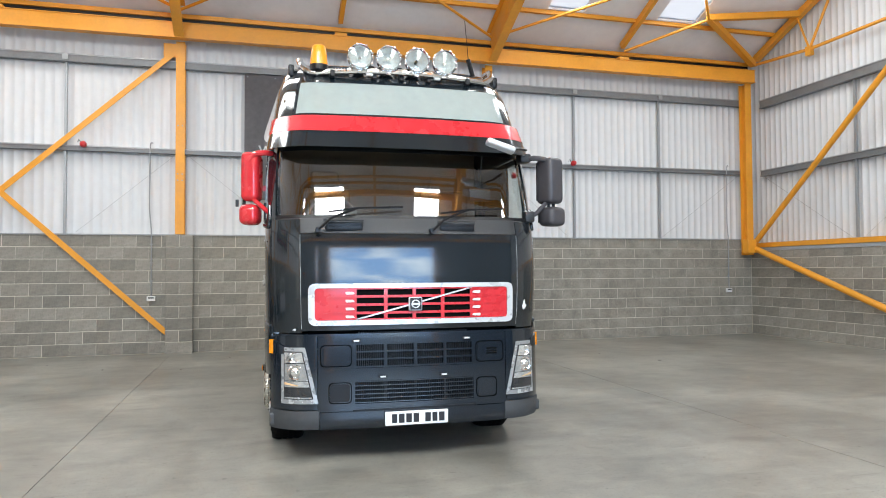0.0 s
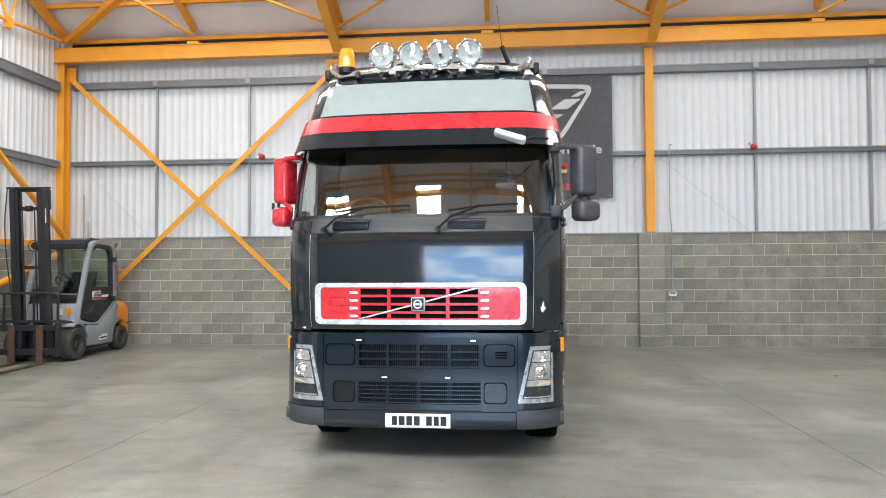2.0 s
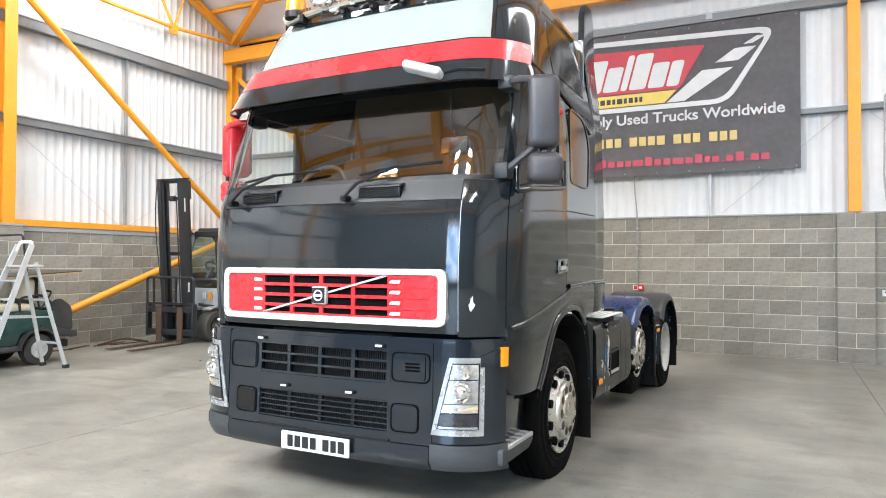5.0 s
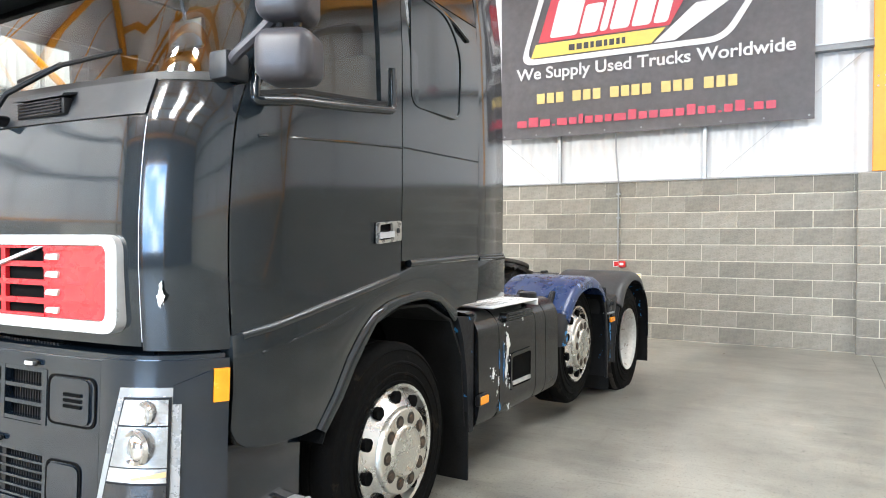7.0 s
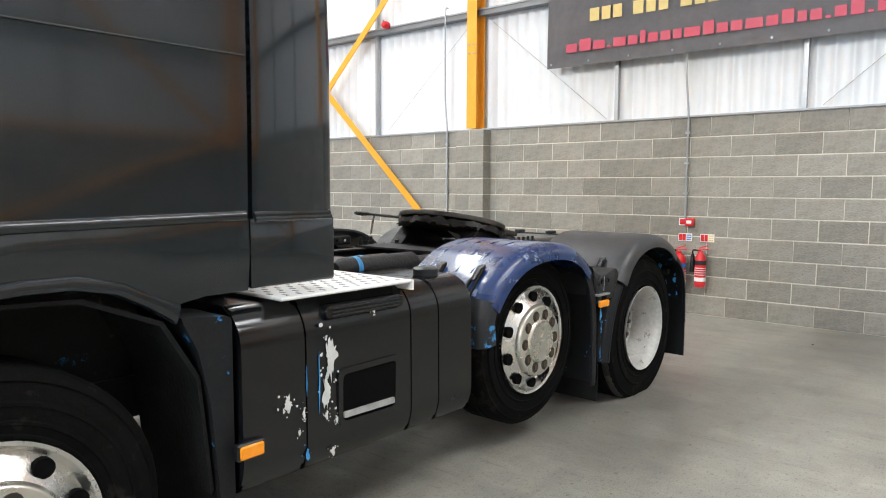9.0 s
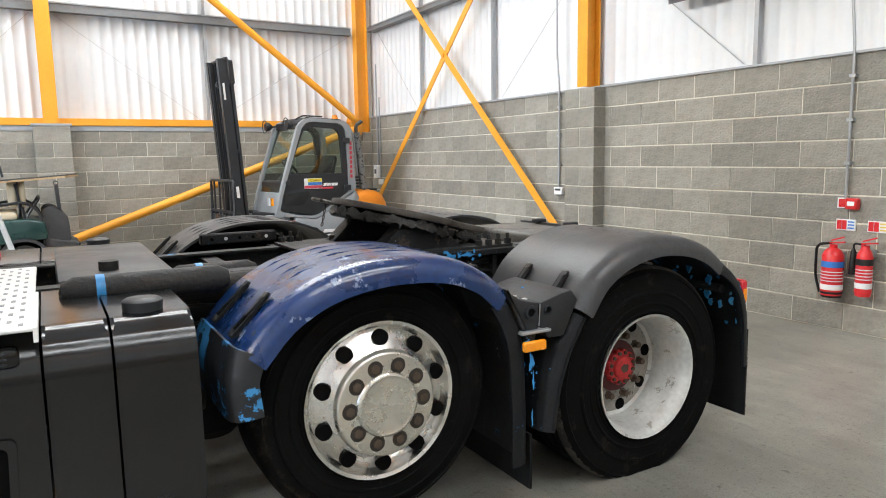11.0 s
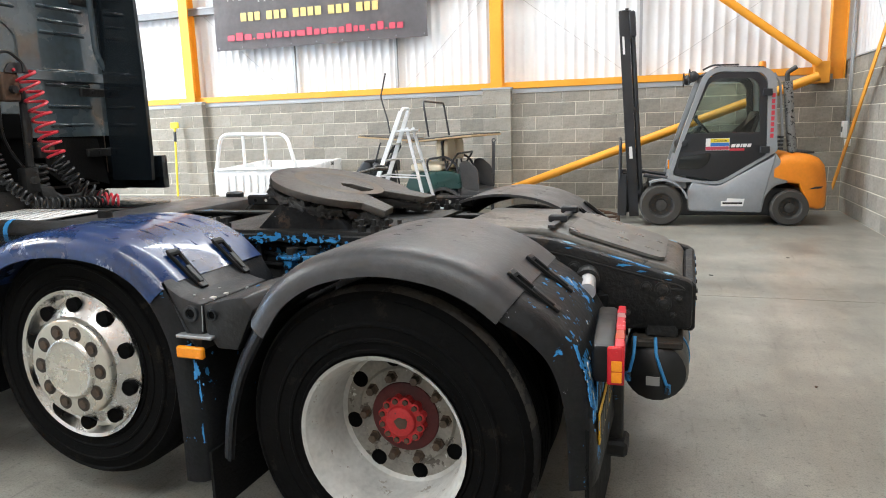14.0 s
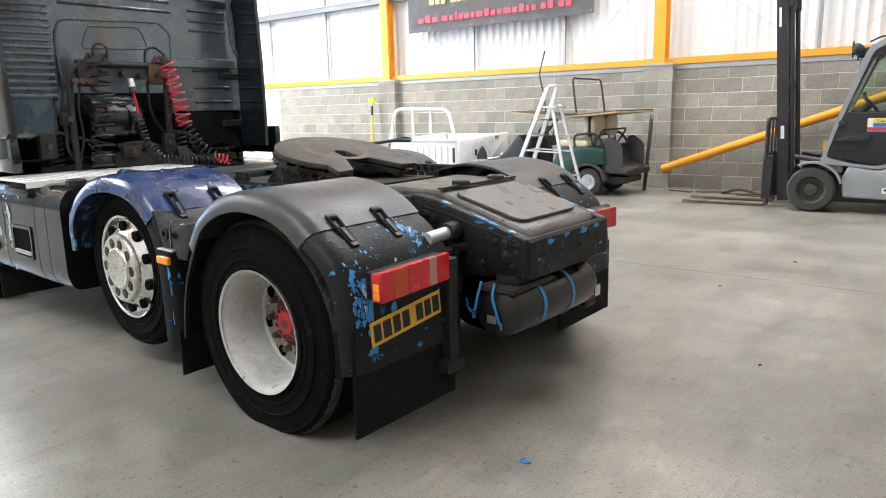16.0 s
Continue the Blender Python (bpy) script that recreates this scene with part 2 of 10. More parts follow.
def glass_mat(name, colour=(0.9, 0.95, 0.93), share=0.75, rough=0.0, ior=1.5):
    """Tinted clear glazing with a mirror-like gloss."""
    m = bpy.data.materials.new(name)
    m.use_nodes = True
    nt = m.node_tree
    N, L = nt.nodes, nt.links
    N.remove(N["Principled BSDF"])
    tr = N.new("ShaderNodeBsdfTransparent")
    tr.inputs[0].default_value = (*[c * share for c in colour], 1)
    gl = N.new("ShaderNodeBsdfGlossy")
    gl.inputs["Roughness"].default_value = rough
    f0 = 2 * ((ior - 1) / (ior + 1)) ** 2
    lw = N.new("ShaderNodeLayerWeight")
    lw.inputs["Blend"].default_value = 0.5
    pw = N.new("ShaderNodeMath")
    pw.operation = "POWER"
    pw.inputs[1].default_value = 5.0
    fr = N.new("ShaderNodeMath")
    fr.operation = "MULTIPLY_ADD"
    fr.inputs[1].default_value, fr.inputs[2].default_value = 1 - f0, f0
    L.new(lw.outputs["Facing"], pw.inputs[0])
    L.new(pw.outputs[0], fr.inputs[0])
    mx = N.new("ShaderNodeMixShader")
    L.new(fr.outputs[0], mx.inputs[0])
    L.new(tr.outputs[0], mx.inputs[1])
    L.new(gl.outputs[0], mx.inputs[2])
    L.new(mx.outputs[0], N["Material Output"].inputs[0])
    return m


BLOCK = mat("concrete_block", (0.254, 0.237, 0.204), 0.9, var=0.36, scale=3.0, bump=1.0, bscale=48, perob=0.18, spots=[((0.15, 0.138, 0.122), 0.66, 26), ((0.36, 0.335, 0.285), 0.66, 9)])
MORTAR = mat("mortar", (0.60, 0.56, 0.47), 0.95, var=0.15, scale=5, bump=0.4, bscale=120)
CLAD = mat("white_cladding", (0.655, 0.66, 0.665), 0.42, var=0.06, scale=0.8, rvar=0.1)
ROOFL = mat("roof_liner", (0.84, 0.83, 0.84), 0.6, var=0.07, scale=0.7)
ORANGE = mat("orange_steel_paint", (0.77, 0.325, 0.026), 0.45, var=0.10, scale=2.5, rvar=0.12)
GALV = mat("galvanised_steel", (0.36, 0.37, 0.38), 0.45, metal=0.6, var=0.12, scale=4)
# galvanised steel darkened for the rails' shaded web and underside
RAIL_SHADE = mat("dull_sheeting_rail", (0.19, 0.195, 0.20), 0.5, metal=0.35, var=0.18, scale=3)
FLASH = mat("grey_flashing", (0.33, 0.345, 0.355), 0.5, var=0.08, scale=2)
WIRE = mat("tie_wire", (0.5, 0.5, 0.5), 0.5, metal=0.5)
BLACKP = mat("black_truck_paint", (0.0100, 0.0140, 0.0176), 0.14, var=0.25, scale=1.6, coat=1.0, rvar=0.05, spec=0.12, bump=0.05, bscale=3.5)
BLUEBLK = mat("dark_blue_truck_paint", (0.0052, 0.0100, 0.0170), 0.20, var=0.2, scale=2, coat=1.0, rvar=0.05, spec=0.2)
for _m in (BLACKP, BLUEBLK):
    _m.node_tree.nodes["Principled BSDF"].inputs["Coat Roughness"].default_value = 0.075
    _m.node_tree.nodes["Principled BSDF"].inputs["Coat IOR"].default_value = 1.54
PLASTIC = mat("dark_grey_plastic", (0.015, 0.017, 0.020), 0.5, var=0.2, scale=5, bump=0.15, bscale=300)
MIRRORP = mat("faded_mirror_plastic", (0.050, 0.047, 0.053), 0.42, var=0.15, scale=5, bump=0.1, bscale=300)
WORN = mat("worn_dusty_shoulder", (0.040, 0.034, 0.028), 0.85, var=0.6, scale=9, bump=0.4, bscale=60, spots=[((0.010, 0.009, 0.008), 0.52, 5), ((0.13, 0.115, 0.095), 0.66, 22)])
PLASTIC2 = mat("mid_grey_plastic", (0.045, 0.048, 0.052), 0.55, var=0.18, scale=4, bump=0.1, bscale=300)
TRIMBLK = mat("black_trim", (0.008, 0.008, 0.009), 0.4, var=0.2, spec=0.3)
# near-black for the grille mesh and for shade painted into gaps and holes
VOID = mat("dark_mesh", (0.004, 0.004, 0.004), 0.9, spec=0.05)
REDP = mat("red_paint", (0.55, 0.022, 0.030), 0.3, var=0.12, scale=3, coat=0.5)
SILVER = mat("silver_trim", (0.62, 0.63, 0.64), 0.32, metal=0.35, var=0.06, scale=6)
CHROME = mat("polished_steel", (0.74, 0.74, 0.74), 0.13, metal=1.0, var=0.08, scale=9, rvar=0.06)
ALLOY = mat("polished_alloy", (0.70, 0.69, 0.665), 0.27, metal=0.95, var=0.10, scale=7, rvar=0.08, bump=0.05, bscale=160)
CAPM = mat("satin_hub_cover", (0.62, 0.60, 0.54), 0.3, metal=0.85, var=0.12, scale=7, rvar=0.08, bump=0.08, bscale=120)
WHITERIM = mat("white_rim_paint", (0.49, 0.487, 0.462), 0.5, var=0.3, scale=5, spots=[((0.30, 0.275, 0.24), 0.60, 13)])
RIMDISC = mat("grimy_rim_disc", (0.24, 0.225, 0.20), 0.65, var=0.4, scale=9, spots=[((0.11, 0.095, 0.08), 0.57, 12), ((0.60, 0.60, 0.57), 0.64, 16)])
TYRE = mat("tyre_rubber", (0.0045, 0.0044, 0.0044), 0.8, var=0.5, scale=5, bump=0.25, bscale=90, spec=0.07, spots=[((0.014, 0.012, 0.010), 0.60, 7)])
RUBBER = mat("flap_rubber", (0.0065, 0.0065, 0.0066), 0.8, spec=0.2, var=0.35, scale=8, bump=0.4, bscale=70)
NUT = mat("rusty_nut", (0.10, 0.072, 0.052), 0.65, metal=0.4, var=0.4, scale=40)
REDHUB = mat("red_hub_paint", (0.48, 0.025, 0.028), 0.55, var=0.35, scale=14, spots=[((0.06, 0.035, 0.03), 0.63, 20)])
LENS = mat("clear_lens", (0.74, 0.74, 0.73), 0.34, metal=0.35, var=0.2, scale=18, rvar=0.06)
LAMPW = mat("pale_lamp_bowl", (0.74, 0.74, 0.72), 0.45, metal=0.1, var=0.3, scale=30)
AMBER = mat("amber_lens", (0.95, 0.32, 0.015), 0.22, var=0.15, scale=20)
REDLENS = mat("red_lens", (0.62, 0.02, 0.03), 0.2, var=0.15, scale=20)
PINKLENS = mat("clear_red_lens", (0.52, 0.24, 0.23), 0.2, var=0.15, scale=20)
PLATEW = mat("white_number_plate", (0.78, 0.79, 0.78), 0.4, var=0.05)
PLATEY = mat("yellow_number_plate", (0.72, 0.42, 0.03), 0.4, var=0.12, scale=9)
INK = mat("black_ink", (0.012, 0.012, 0.014), 0.5)
BLUEF = mat("blue_mudguard_paint", (0.006, 0.029, 0.115), 0.30, var=0.5, scale=6, coat=0.4, bump=0.2, bscale=9, spots=[((0.20, 0.25, 0.38), 0.63, 8), ((0.03, 0.03, 0.035), 0.62, 8)])
GREYF = mat("weathered_grey_mudguard", (0.048, 0.048, 0.050), 0.42, spec=0.45, var=0.35, scale=4.0, bump=0.14, bscale=60)
CHIP = mat("chipped_black_plastic", (0.011, 0.0115, 0.013), 0.5, spec=0.22, var=0.4, scale=6, bump=0.25, bscale=60, spots=[((0.035, 0.22, 0.50), 0.652, 11), ((0.45, 0.50, 0.55), 0.70, 16)])
FRAMEM = mat("dirty_black_chassis", (0.013, 0.0125, 0.012), 0.65, var=0.5, scale=9, bump=0.5, bscale=50, spots=[((0.03, 0.20, 0.46), 0.655, 6), ((0.09, 0.055, 0.035), 0.64, 13)])
GREASE = mat("greasy_cast_iron", (0.020, 0.018, 0.0155), 0.45, var=0.5, scale=14, bump=1.0, bscale=55)
FIFTH = mat("worn_greasy_plate", (0.050, 0.042, 0.034), 0.55, var=0.6, scale=7, bump=0.35, bscale=45, spots=[((0.012, 0.011, 0.010), 0.60, 6), ((0.10, 0.08, 0.06), 0.64, 11)])
BLUECHIP = mat("bright_blue_paint", (0.035, 0.25, 0.56), 0.45, var=0.3, scale=25)
BLUEVALVE = mat("grimy_blue_valve", (0.03, 0.20, 0.44), 0.35, var=0.4, scale=25, bump=0.4, bscale=60, spots=[((0.010, 0.012, 0.016), 0.50, 28)])
SLOT = mat("shaded_slot", (0.30, 0.30, 0.30), 0.6)
WHITECHIP = mat("bare_white_chip", (0.62, 0.62, 0.60), 0.6, var=0.15, scale=25)
TANKM = mat("black_fairing_plastic", (0.0062, 0.0066, 0.0074), 0.20, var=0.35, scale=4, rvar=0.08, bump=0.06, bscale=14)
WHITEPL = mat("white_tread_plate", (0.78, 0.78, 0.76), 0.5, var=0.1, scale=8)
STEELP = mat("worn_step_steel", (0.5, 0.5, 0.5), 0.5, metal=0.6, var=0.3, scale=20)
REDHOSE = mat("red_hose", (0.55, 0.03, 0.05), 0.35, var=0.15, scale=20)
BLKHOSE = mat("black_hose", (0.012, 0.012, 0.013), 0.4, var=0.2, scale=20)
SEATM = mat("brown_seat_cloth", (0.11, 0.072, 0.045), 0.9, var=0.2, scale=20, bump=0.3, bscale=200)
DASH = mat("dark_dashboard", (0.085, 0.075, 0.066), 0.6, var=0.2)
CABREAR = mat("satin_cab_paint", (0.066, 0.094, 0.110), 0.26, var=0.35, scale=3, coat=0.9, bump=0.05, bscale=9)
CHIPT = mat("chipped_guard_plastic", (0.012, 0.0122, 0.013), 0.5, spec=0.22, var=0.45, scale=6, bump=0.3, bscale=50, spots=[((0.035, 0.23, 0.52), 0.61, 9), ((0.42, 0.46, 0.52), 0.675, 12)])
WEB = mat("moulded_black_web", (0.022, 0.0225, 0.024), 0.48, spec=0.35, var=0.4, scale=6, bump=0.2, bscale=60, spots=[((0.40, 0.44, 0.48), 0.70, 15)])
TAILP = mat("grimy_black_tail_plate", (0.0105, 0.0105, 0.011), 0.5, spec=0.3, var=0.5, scale=8, bump=0.5, bscale=50, spots=[((0.035, 0.026, 0.020), 0.60, 8), ((0.035, 0.22, 0.50), 0.70, 10)])
PALEBLUE = mat("pale_blue_paint", (0.22, 0.42, 0.60), 0.5, var=0.4, scale=30)
CHIPB = mat("flaking_blue_paint", (0.012, 0.012, 0.013), 0.55, spec=0.22, var=0.4, scale=8, bump=0.5, bscale=60, spots=[((0.035, 0.24, 0.55), 0.635, 9), ((0.30, 0.36, 0.42), 0.69, 14), ((0.05, 0.035, 0.026), 0.60, 7)])
HUBDUST = mat("dusty_red_disc", (0.085, 0.016, 0.016), 0.75, var=0.4, scale=14)
CABIN = mat("cab_lining", (0.16, 0.115, 0.08), 0.85, var=0.15)
FGREY = mat("forklift_grey_paint", (0.27, 0.285, 0.30), 0.4, var=0.1, scale=3)
FBLACK = mat("forklift_black", (0.018, 0.019, 0.022), 0.5, var=0.25, scale=5)
FORANGE = mat("forklift_orange", (0.80, 0.25, 0.015), 0.42, var=0.12, scale=3)
FRIM = mat("dusty_dark_steel", (0.045, 0.043, 0.040), 0.6, var=0.3, scale=9)
DUSTYRE = mat("dusty_tyre_rubber", (0.045, 0.041, 0.036), 0.85, var=0.3, scale=7, bump=0.2, bscale=90)
MASTM = mat("greasy_black_steel", (0.020, 0.021, 0.024), 0.42, var=0.35, scale=6)
PERF = mat("perforated_steel", (0.24, 0.245, 0.25), 0.5, metal=0.5, var=0.2, scale=8, spots=[((0.02, 0.02, 0.02), 0.56, 26)])
DGLASS_SOLID = mat("dark_lower_glass", (0.016, 0.018, 0.018), 0.12, var=0.1)
RUST = mat("rusty_steel", (0.095, 0.056, 0.036), 0.8, metal=0.2, var=0.4, scale=12, bump=0.3)
CREAM = mat("cream_vinyl", (0.68, 0.60, 0.45), 0.55, var=0.12)
GREENP = mat("dark_green_body", (0.012, 0.05, 0.045), 0.35, var=0.2, coat=0.3)
WHITEV = mat("white_vehicle_paint", (0.78, 0.79, 0.80), 0.3, var=0.05, coat=0.4)
ALU = mat("aluminium", (0.66, 0.67, 0.68), 0.4, metal=0.55, var=0.12, scale=12)
PLY = mat("plywood_board", (0.42, 0.30, 0.17), 0.75, var=0.25, scale=7)
YEL = mat("yellow_plastic", (0.78, 0.62, 0.03), 0.5, var=0.1)
REDGEAR = mat("fire_red", (0.60, 0.02, 0.025), 0.35, var=0.1)
SIGNW = mat("white_sign", (0.75, 0.75, 0.74), 0.5, var=0.05)
BANNER = mat("dark_banner_cloth", (0.185, 0.172, 0.180), 0.5, var=0.25, scale=1.2, bump=0.15, bscale=25)
BWHITE = mat("banner_white", (0.62, 0.62, 0.62), 0.55, var=0.08)
BRED = mat("banner_red", (0.50, 0.035, 0.055), 0.55, var=0.1)
BPINK = mat("banner_pink", (0.46, 0.05, 0.085), 0.55, var=0.1)
BYEL = mat("banner_yellow", (0.70, 0.52, 0.10), 0.55, var=0.1)
BGOLD = mat("banner_gold", (0.60, 0.45, 0.16), 0.55, var=0.1)
BLUESIGN = mat("blue_sign", (0.03, 0.16, 0.50), 0.5)
MIRROR = mat("mirror_glass", (0.85, 0.85, 0.85), 0.02, metal=1.0, var=0.0, rvar=0.0)
GLASS = glass_mat("clear_glass", (0.90, 0.95, 0.92), 0.98, ior=1.8)
DGLASS = glass_mat("tinted_glass", (0.84, 0.88, 0.87), 0.93)
FGLASS = glass_mat("green_tinted_glass", (0.84, 0.95, 0.88), 0.93)
PANELGL = mat("pale_roof_panel", (0.33, 0.375, 0.355), 0.10, var=0.08, scale=1.5, coat=0.8)
HEADL = mat("headlight_bowl", (0.66, 0.68, 0.70), 0.12, metal=0.8, var=0.35, scale=22, rvar=0.06, coat=0.6, bump=0.5, bscale=22)
HEADM = mat("satin_lamp_reflector", (0.50, 0.52, 0.54), 0.22, metal=0.75, var=0.3, scale=26, rvar=0.1, bump=0.3, bscale=14)
GLASSLOW = mat("smoked_lamp_glass", (0.022, 0.023, 0.026), 0.10, var=0.4, scale=20, coat=0.6)
HANDLEM = mat("dull_silver_handle", (0.36, 0.35, 0.32), 0.34, metal=0.5, var=0.25, scale=20)
HLFRAME = mat("silver_lamp_frame", (0.40, 0.41, 0.42), 0.30, metal=0.5, var=0.1, scale=9)
# unseen wall's colour, set dark so the truck's paint reflects less light
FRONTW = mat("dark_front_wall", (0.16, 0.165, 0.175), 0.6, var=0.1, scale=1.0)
YARD = mat("yard_concrete", (0.34, 0.33, 0.31), 0.85, var=0.2, scale=0.6, bump=0.2)


def floor_mat():
    """Power-floated concrete: cloudy grey, dark stains and tyre scuffs, patchy polish."""
    m = mat("floated_concrete", (0.250, 0.241, 0.209), 0.34, var=0.18, scale=0.75, rvar=0.05, bump=0.05, bscale=25)
    nt = m.node_tree
    N, L = nt.nodes, nt.links
    b = N["Principled BSDF"]
    old = b.inputs["Base Color"].links[0].from_socket
    tc = N.new("ShaderNodeTexCoord")
    col = old
    for loc, sc, stretch, lo, hi, dark in (((0, 0, 0), 0.9, (1, 0.28, 1), 0.46, 0.76, 0.74), ((5, 2, 0), 2.6, (0.5, 1, 1), 0.50, 0.72, 0.76), ((2, 8, 3), 6.0, (1, 0.4, 1), 0.58, 0.70, 0.88), ((9, 4, 1), 16, (1, 1, 1), 0.68, 0.71, 0.55), ((4, 7, 1), 60, (1, 0.6, 1), 0.57, 0.70, 0.64), ((7, 1, 2), 30, (0.08, 1, 1), 0.62, 0.72, 0.78), ((3, 3, 0), 1.7, (1, 0.45, 1), 0.50, 0.74, 1.20), ((6, 9, 0), 3.6, (0.40, 1, 1), 0.52, 0.72, 0.80), ((1, 6, 2), 130, (1, 1, 1), 0.44, 0.70, 0.68), ((8, 5, 0), 42, (1, 0.7, 1), 0.66, 0.72, 1.10), ((2, 1, 5), 0.75, (1, 0.6, 1), 0.45, 0.62, 1.30), ((12, 3, 1), 9, (0.45, 1, 1), 0.56, 0.70, 1.12)):
        mp = N.new("ShaderNodeMapping")
        mp.inputs["Location"].default_value, mp.inputs["Scale"].default_value = loc, stretch
        L.new(tc.outputs["Object"], mp.inputs[0])
        n = N.new("ShaderNodeTexNoise")
        n.inputs["Scale"].default_value, n.inputs["Detail"].default_value = sc, 5
        L.new(mp.outputs[0], n.inputs["Vector"])
        r = N.new("ShaderNodeMapRange")
        r.inputs["From Min"].default_value, r.inputs["From Max"].default_value = lo, hi
        r.inputs["To Min"].default_value, r.inputs["To Max"].default_value = 1.0, dark
        L.new(n.outputs["Fac"], r.inputs[0])
        s = N.new("ShaderNodeVectorMath")
        s.operation = "SCALE"
        L.new(col, s.inputs[0])
        L.new(r.outputs[0], s.inputs["Scale"])
        col = s.outputs[0]
    L.new(col, b.inputs["Base Color"])
    return m


FLOOR = floor_mat()

# ---- the hall: floor, walls, roof ----
LX, RX, BY = -6.62, 12.28, 14.27      # faces of the block walls
LCX, RCX, BCY = -6.80, 12.46, 14.40   # faces of the cladding
WALL_Z = 2.25
SIDE_Z = 1.98

floor = thing("floor", "grey power-floated concrete warehouse floor with stains and saw-cut joints", "floor", kind="structure")
joints_x = [LX - 0.3, -0.80, 5.50, RX + 0.3]
joints_y = [-6.3, 1.6, 14.7]
for fx0, fx1 in zip(joints_x, joints_x[1:]):
    for fy0, fy1 in zip(joints_y, joints_y[1:]):
        part("slab", boxm(fx0 + 0.003, fx1 - 0.003, fy0 + 0.003, fy1 - 0.003, -0.12, 0.0), FLOOR, floor)
part("joint_filler", boxm(LX - 0.3, RX + 0.3, -6.3, 14.7, -0.12, -0.008), mat("dark_joint", (0.10, 0.095, 0.085), 0.9), floor, "dark joint filler")
ground = tagged(part("ground", boxm(-400, 400, -400, 400, -0.4, -0.13), YARD), "pale concrete yard outside the warehouse", "ground", kind="structure")

random.seed(4)
CH = 0.004


def block_mesh(name, w, h, d=0.1):
    """A concrete block with chamfered face edges; the face looks along -y, its lower left corner at the origin."""
    bm = bmesh.new()
    c = CH
    f = [bm.verts.new(p) for p in ((c, 0, c), (w - c, 0, c), (w - c, 0, h - c), (c, 0, h - c))]
    e = [bm.verts.new(p) for p in ((0, c, 0), (w, c, 0), (w, c, h), (0, c, h))]
    k = [bm.verts.new(p) for p in ((0, d, 0), (w, d, 0), (w, d, h), (0, d, h))]
    bm.faces.new(f)
    for a, b in ((f, e), (e, k)):
        for i in range(4):
            bm.faces.new((a[i], b[i], b[(i + 1) % 4], a[(i + 1) % 4]))
    bmesh.ops.recalc_face_normals(bm, faces=bm.faces)
    me = bpy.data.meshes.new(name)
    bm.to_mesh(me)
    bm.free()
    me.materials.append(BLOCK)
    return me


BLOCKS = {}


def lay_blocks(wall, m, length, courses, limit, key, gap=0.011, top=None, skip=()):
    """Lays courses of 450 x 225 blocks along a wall whose lower left face corner is m; those outside the limit are joined."""
    rest_v, rest_f = [], []
    for c in range(courses):
        h = 0.225 - gap
        if top and c == courses - 1:
            h = top - gap
        s = -0.225 if c % 2 else 0.0
        while s < length - 0.02:
            a, b = max(s, 0), min(s + 0.45, length)
            vg = random.choice((0.003, 0.004, 0.007, 0.010))
            w = round(b - a - vg, 3)
            mid = (a + b) / 2
            if w > 0.03 and not any(k0 < mid < k1 for k0, k1 in skip):
                off = random.uniform(-0.0025, 0.0025)
                if limit[0] <= mid <= limit[1]:
                    q = (w, round(h, 3))
                    if q not in BLOCKS:
                        BLOCKS[q] = block_mesh("block", *q)
                    ob = new("block", BLOCKS[q])
                    ob.parent = wall
                    ob.matrix_local = m @ Matrix.Translation((a + vg / 2, off, c * 0.225 + gap / 2))
                else:
                    n = len(rest_v)
                    me = BLOCKS.get((w, round(h, 3))) or BLOCKS.setdefault((w, round(h, 3)), block_mesh("block", w, round(h, 3)))
                    t = m @ Matrix.Translation((a + vg / 2, off, c * 0.225 + gap / 2))
                    rest_v += [t @ v.co for v in me.vertices]
                    rest_f += [[n + i for i in p.vertices] for p in me.polygons]
            s += 0.45
    if rest_v:
        me = bpy.data.meshes.new("far_blocks")
        me.from_pydata(rest_v, [], rest_f)
        me.materials.append(BLOCK)
        ob = new("far_blocks", me)
        ob.parent = wall
        tagged(ob, kind="stuff")


def ribbed(name, axis, at, a0, a1, z0, z1, wall, out, pitch=0.1667, top=None):
    """Profiled cladding: ribs every few centimetres along the wall, with thickness. top: height as a function of the place along it."""
    prof = [(0.0, 0.0), (0.050, 0.0), (0.070, 0.016), (0.0967, 0.016), (0.1167, 0.0)]
    pts, a = [], a0
    while a < a1:
        pts += [(a + d, o) for d, o in prof if a + d < a1]
        a += pitch
    pts.append((a1, 0.0))
    bm = bmesh.new()
    cols = []
    for p, o in pts:
        zt = top(p) if top else z1
        c = []
        for off in (o * out, (o - 0.06) * out):
            for z in (z0, zt):
                c.append(bm.verts.new((at + off, p, z) if axis == "X" else (p, at + off, z)))
        cols.append(c)
    for u, v in zip(cols, cols[1:]):
        bm.faces.new((u[0], v[0], v[1], u[1]))
        bm.faces.new((u[2], u[3], v[3], v[2]))
        bm.faces.new((u[1], v[1], v[3], u[3]))
        bm.faces.new((u[0], u[2], v[2], v[0]))
    bm.faces.new((cols[0][0], cols[0][1], cols[0][3], cols[0][2]))
    bm.faces.new((cols[-1][0], cols[-1][2], cols[-1][3], cols[-1][1]))
    return part(name, bm, CLAD, wall, "white profiled steel cladding")


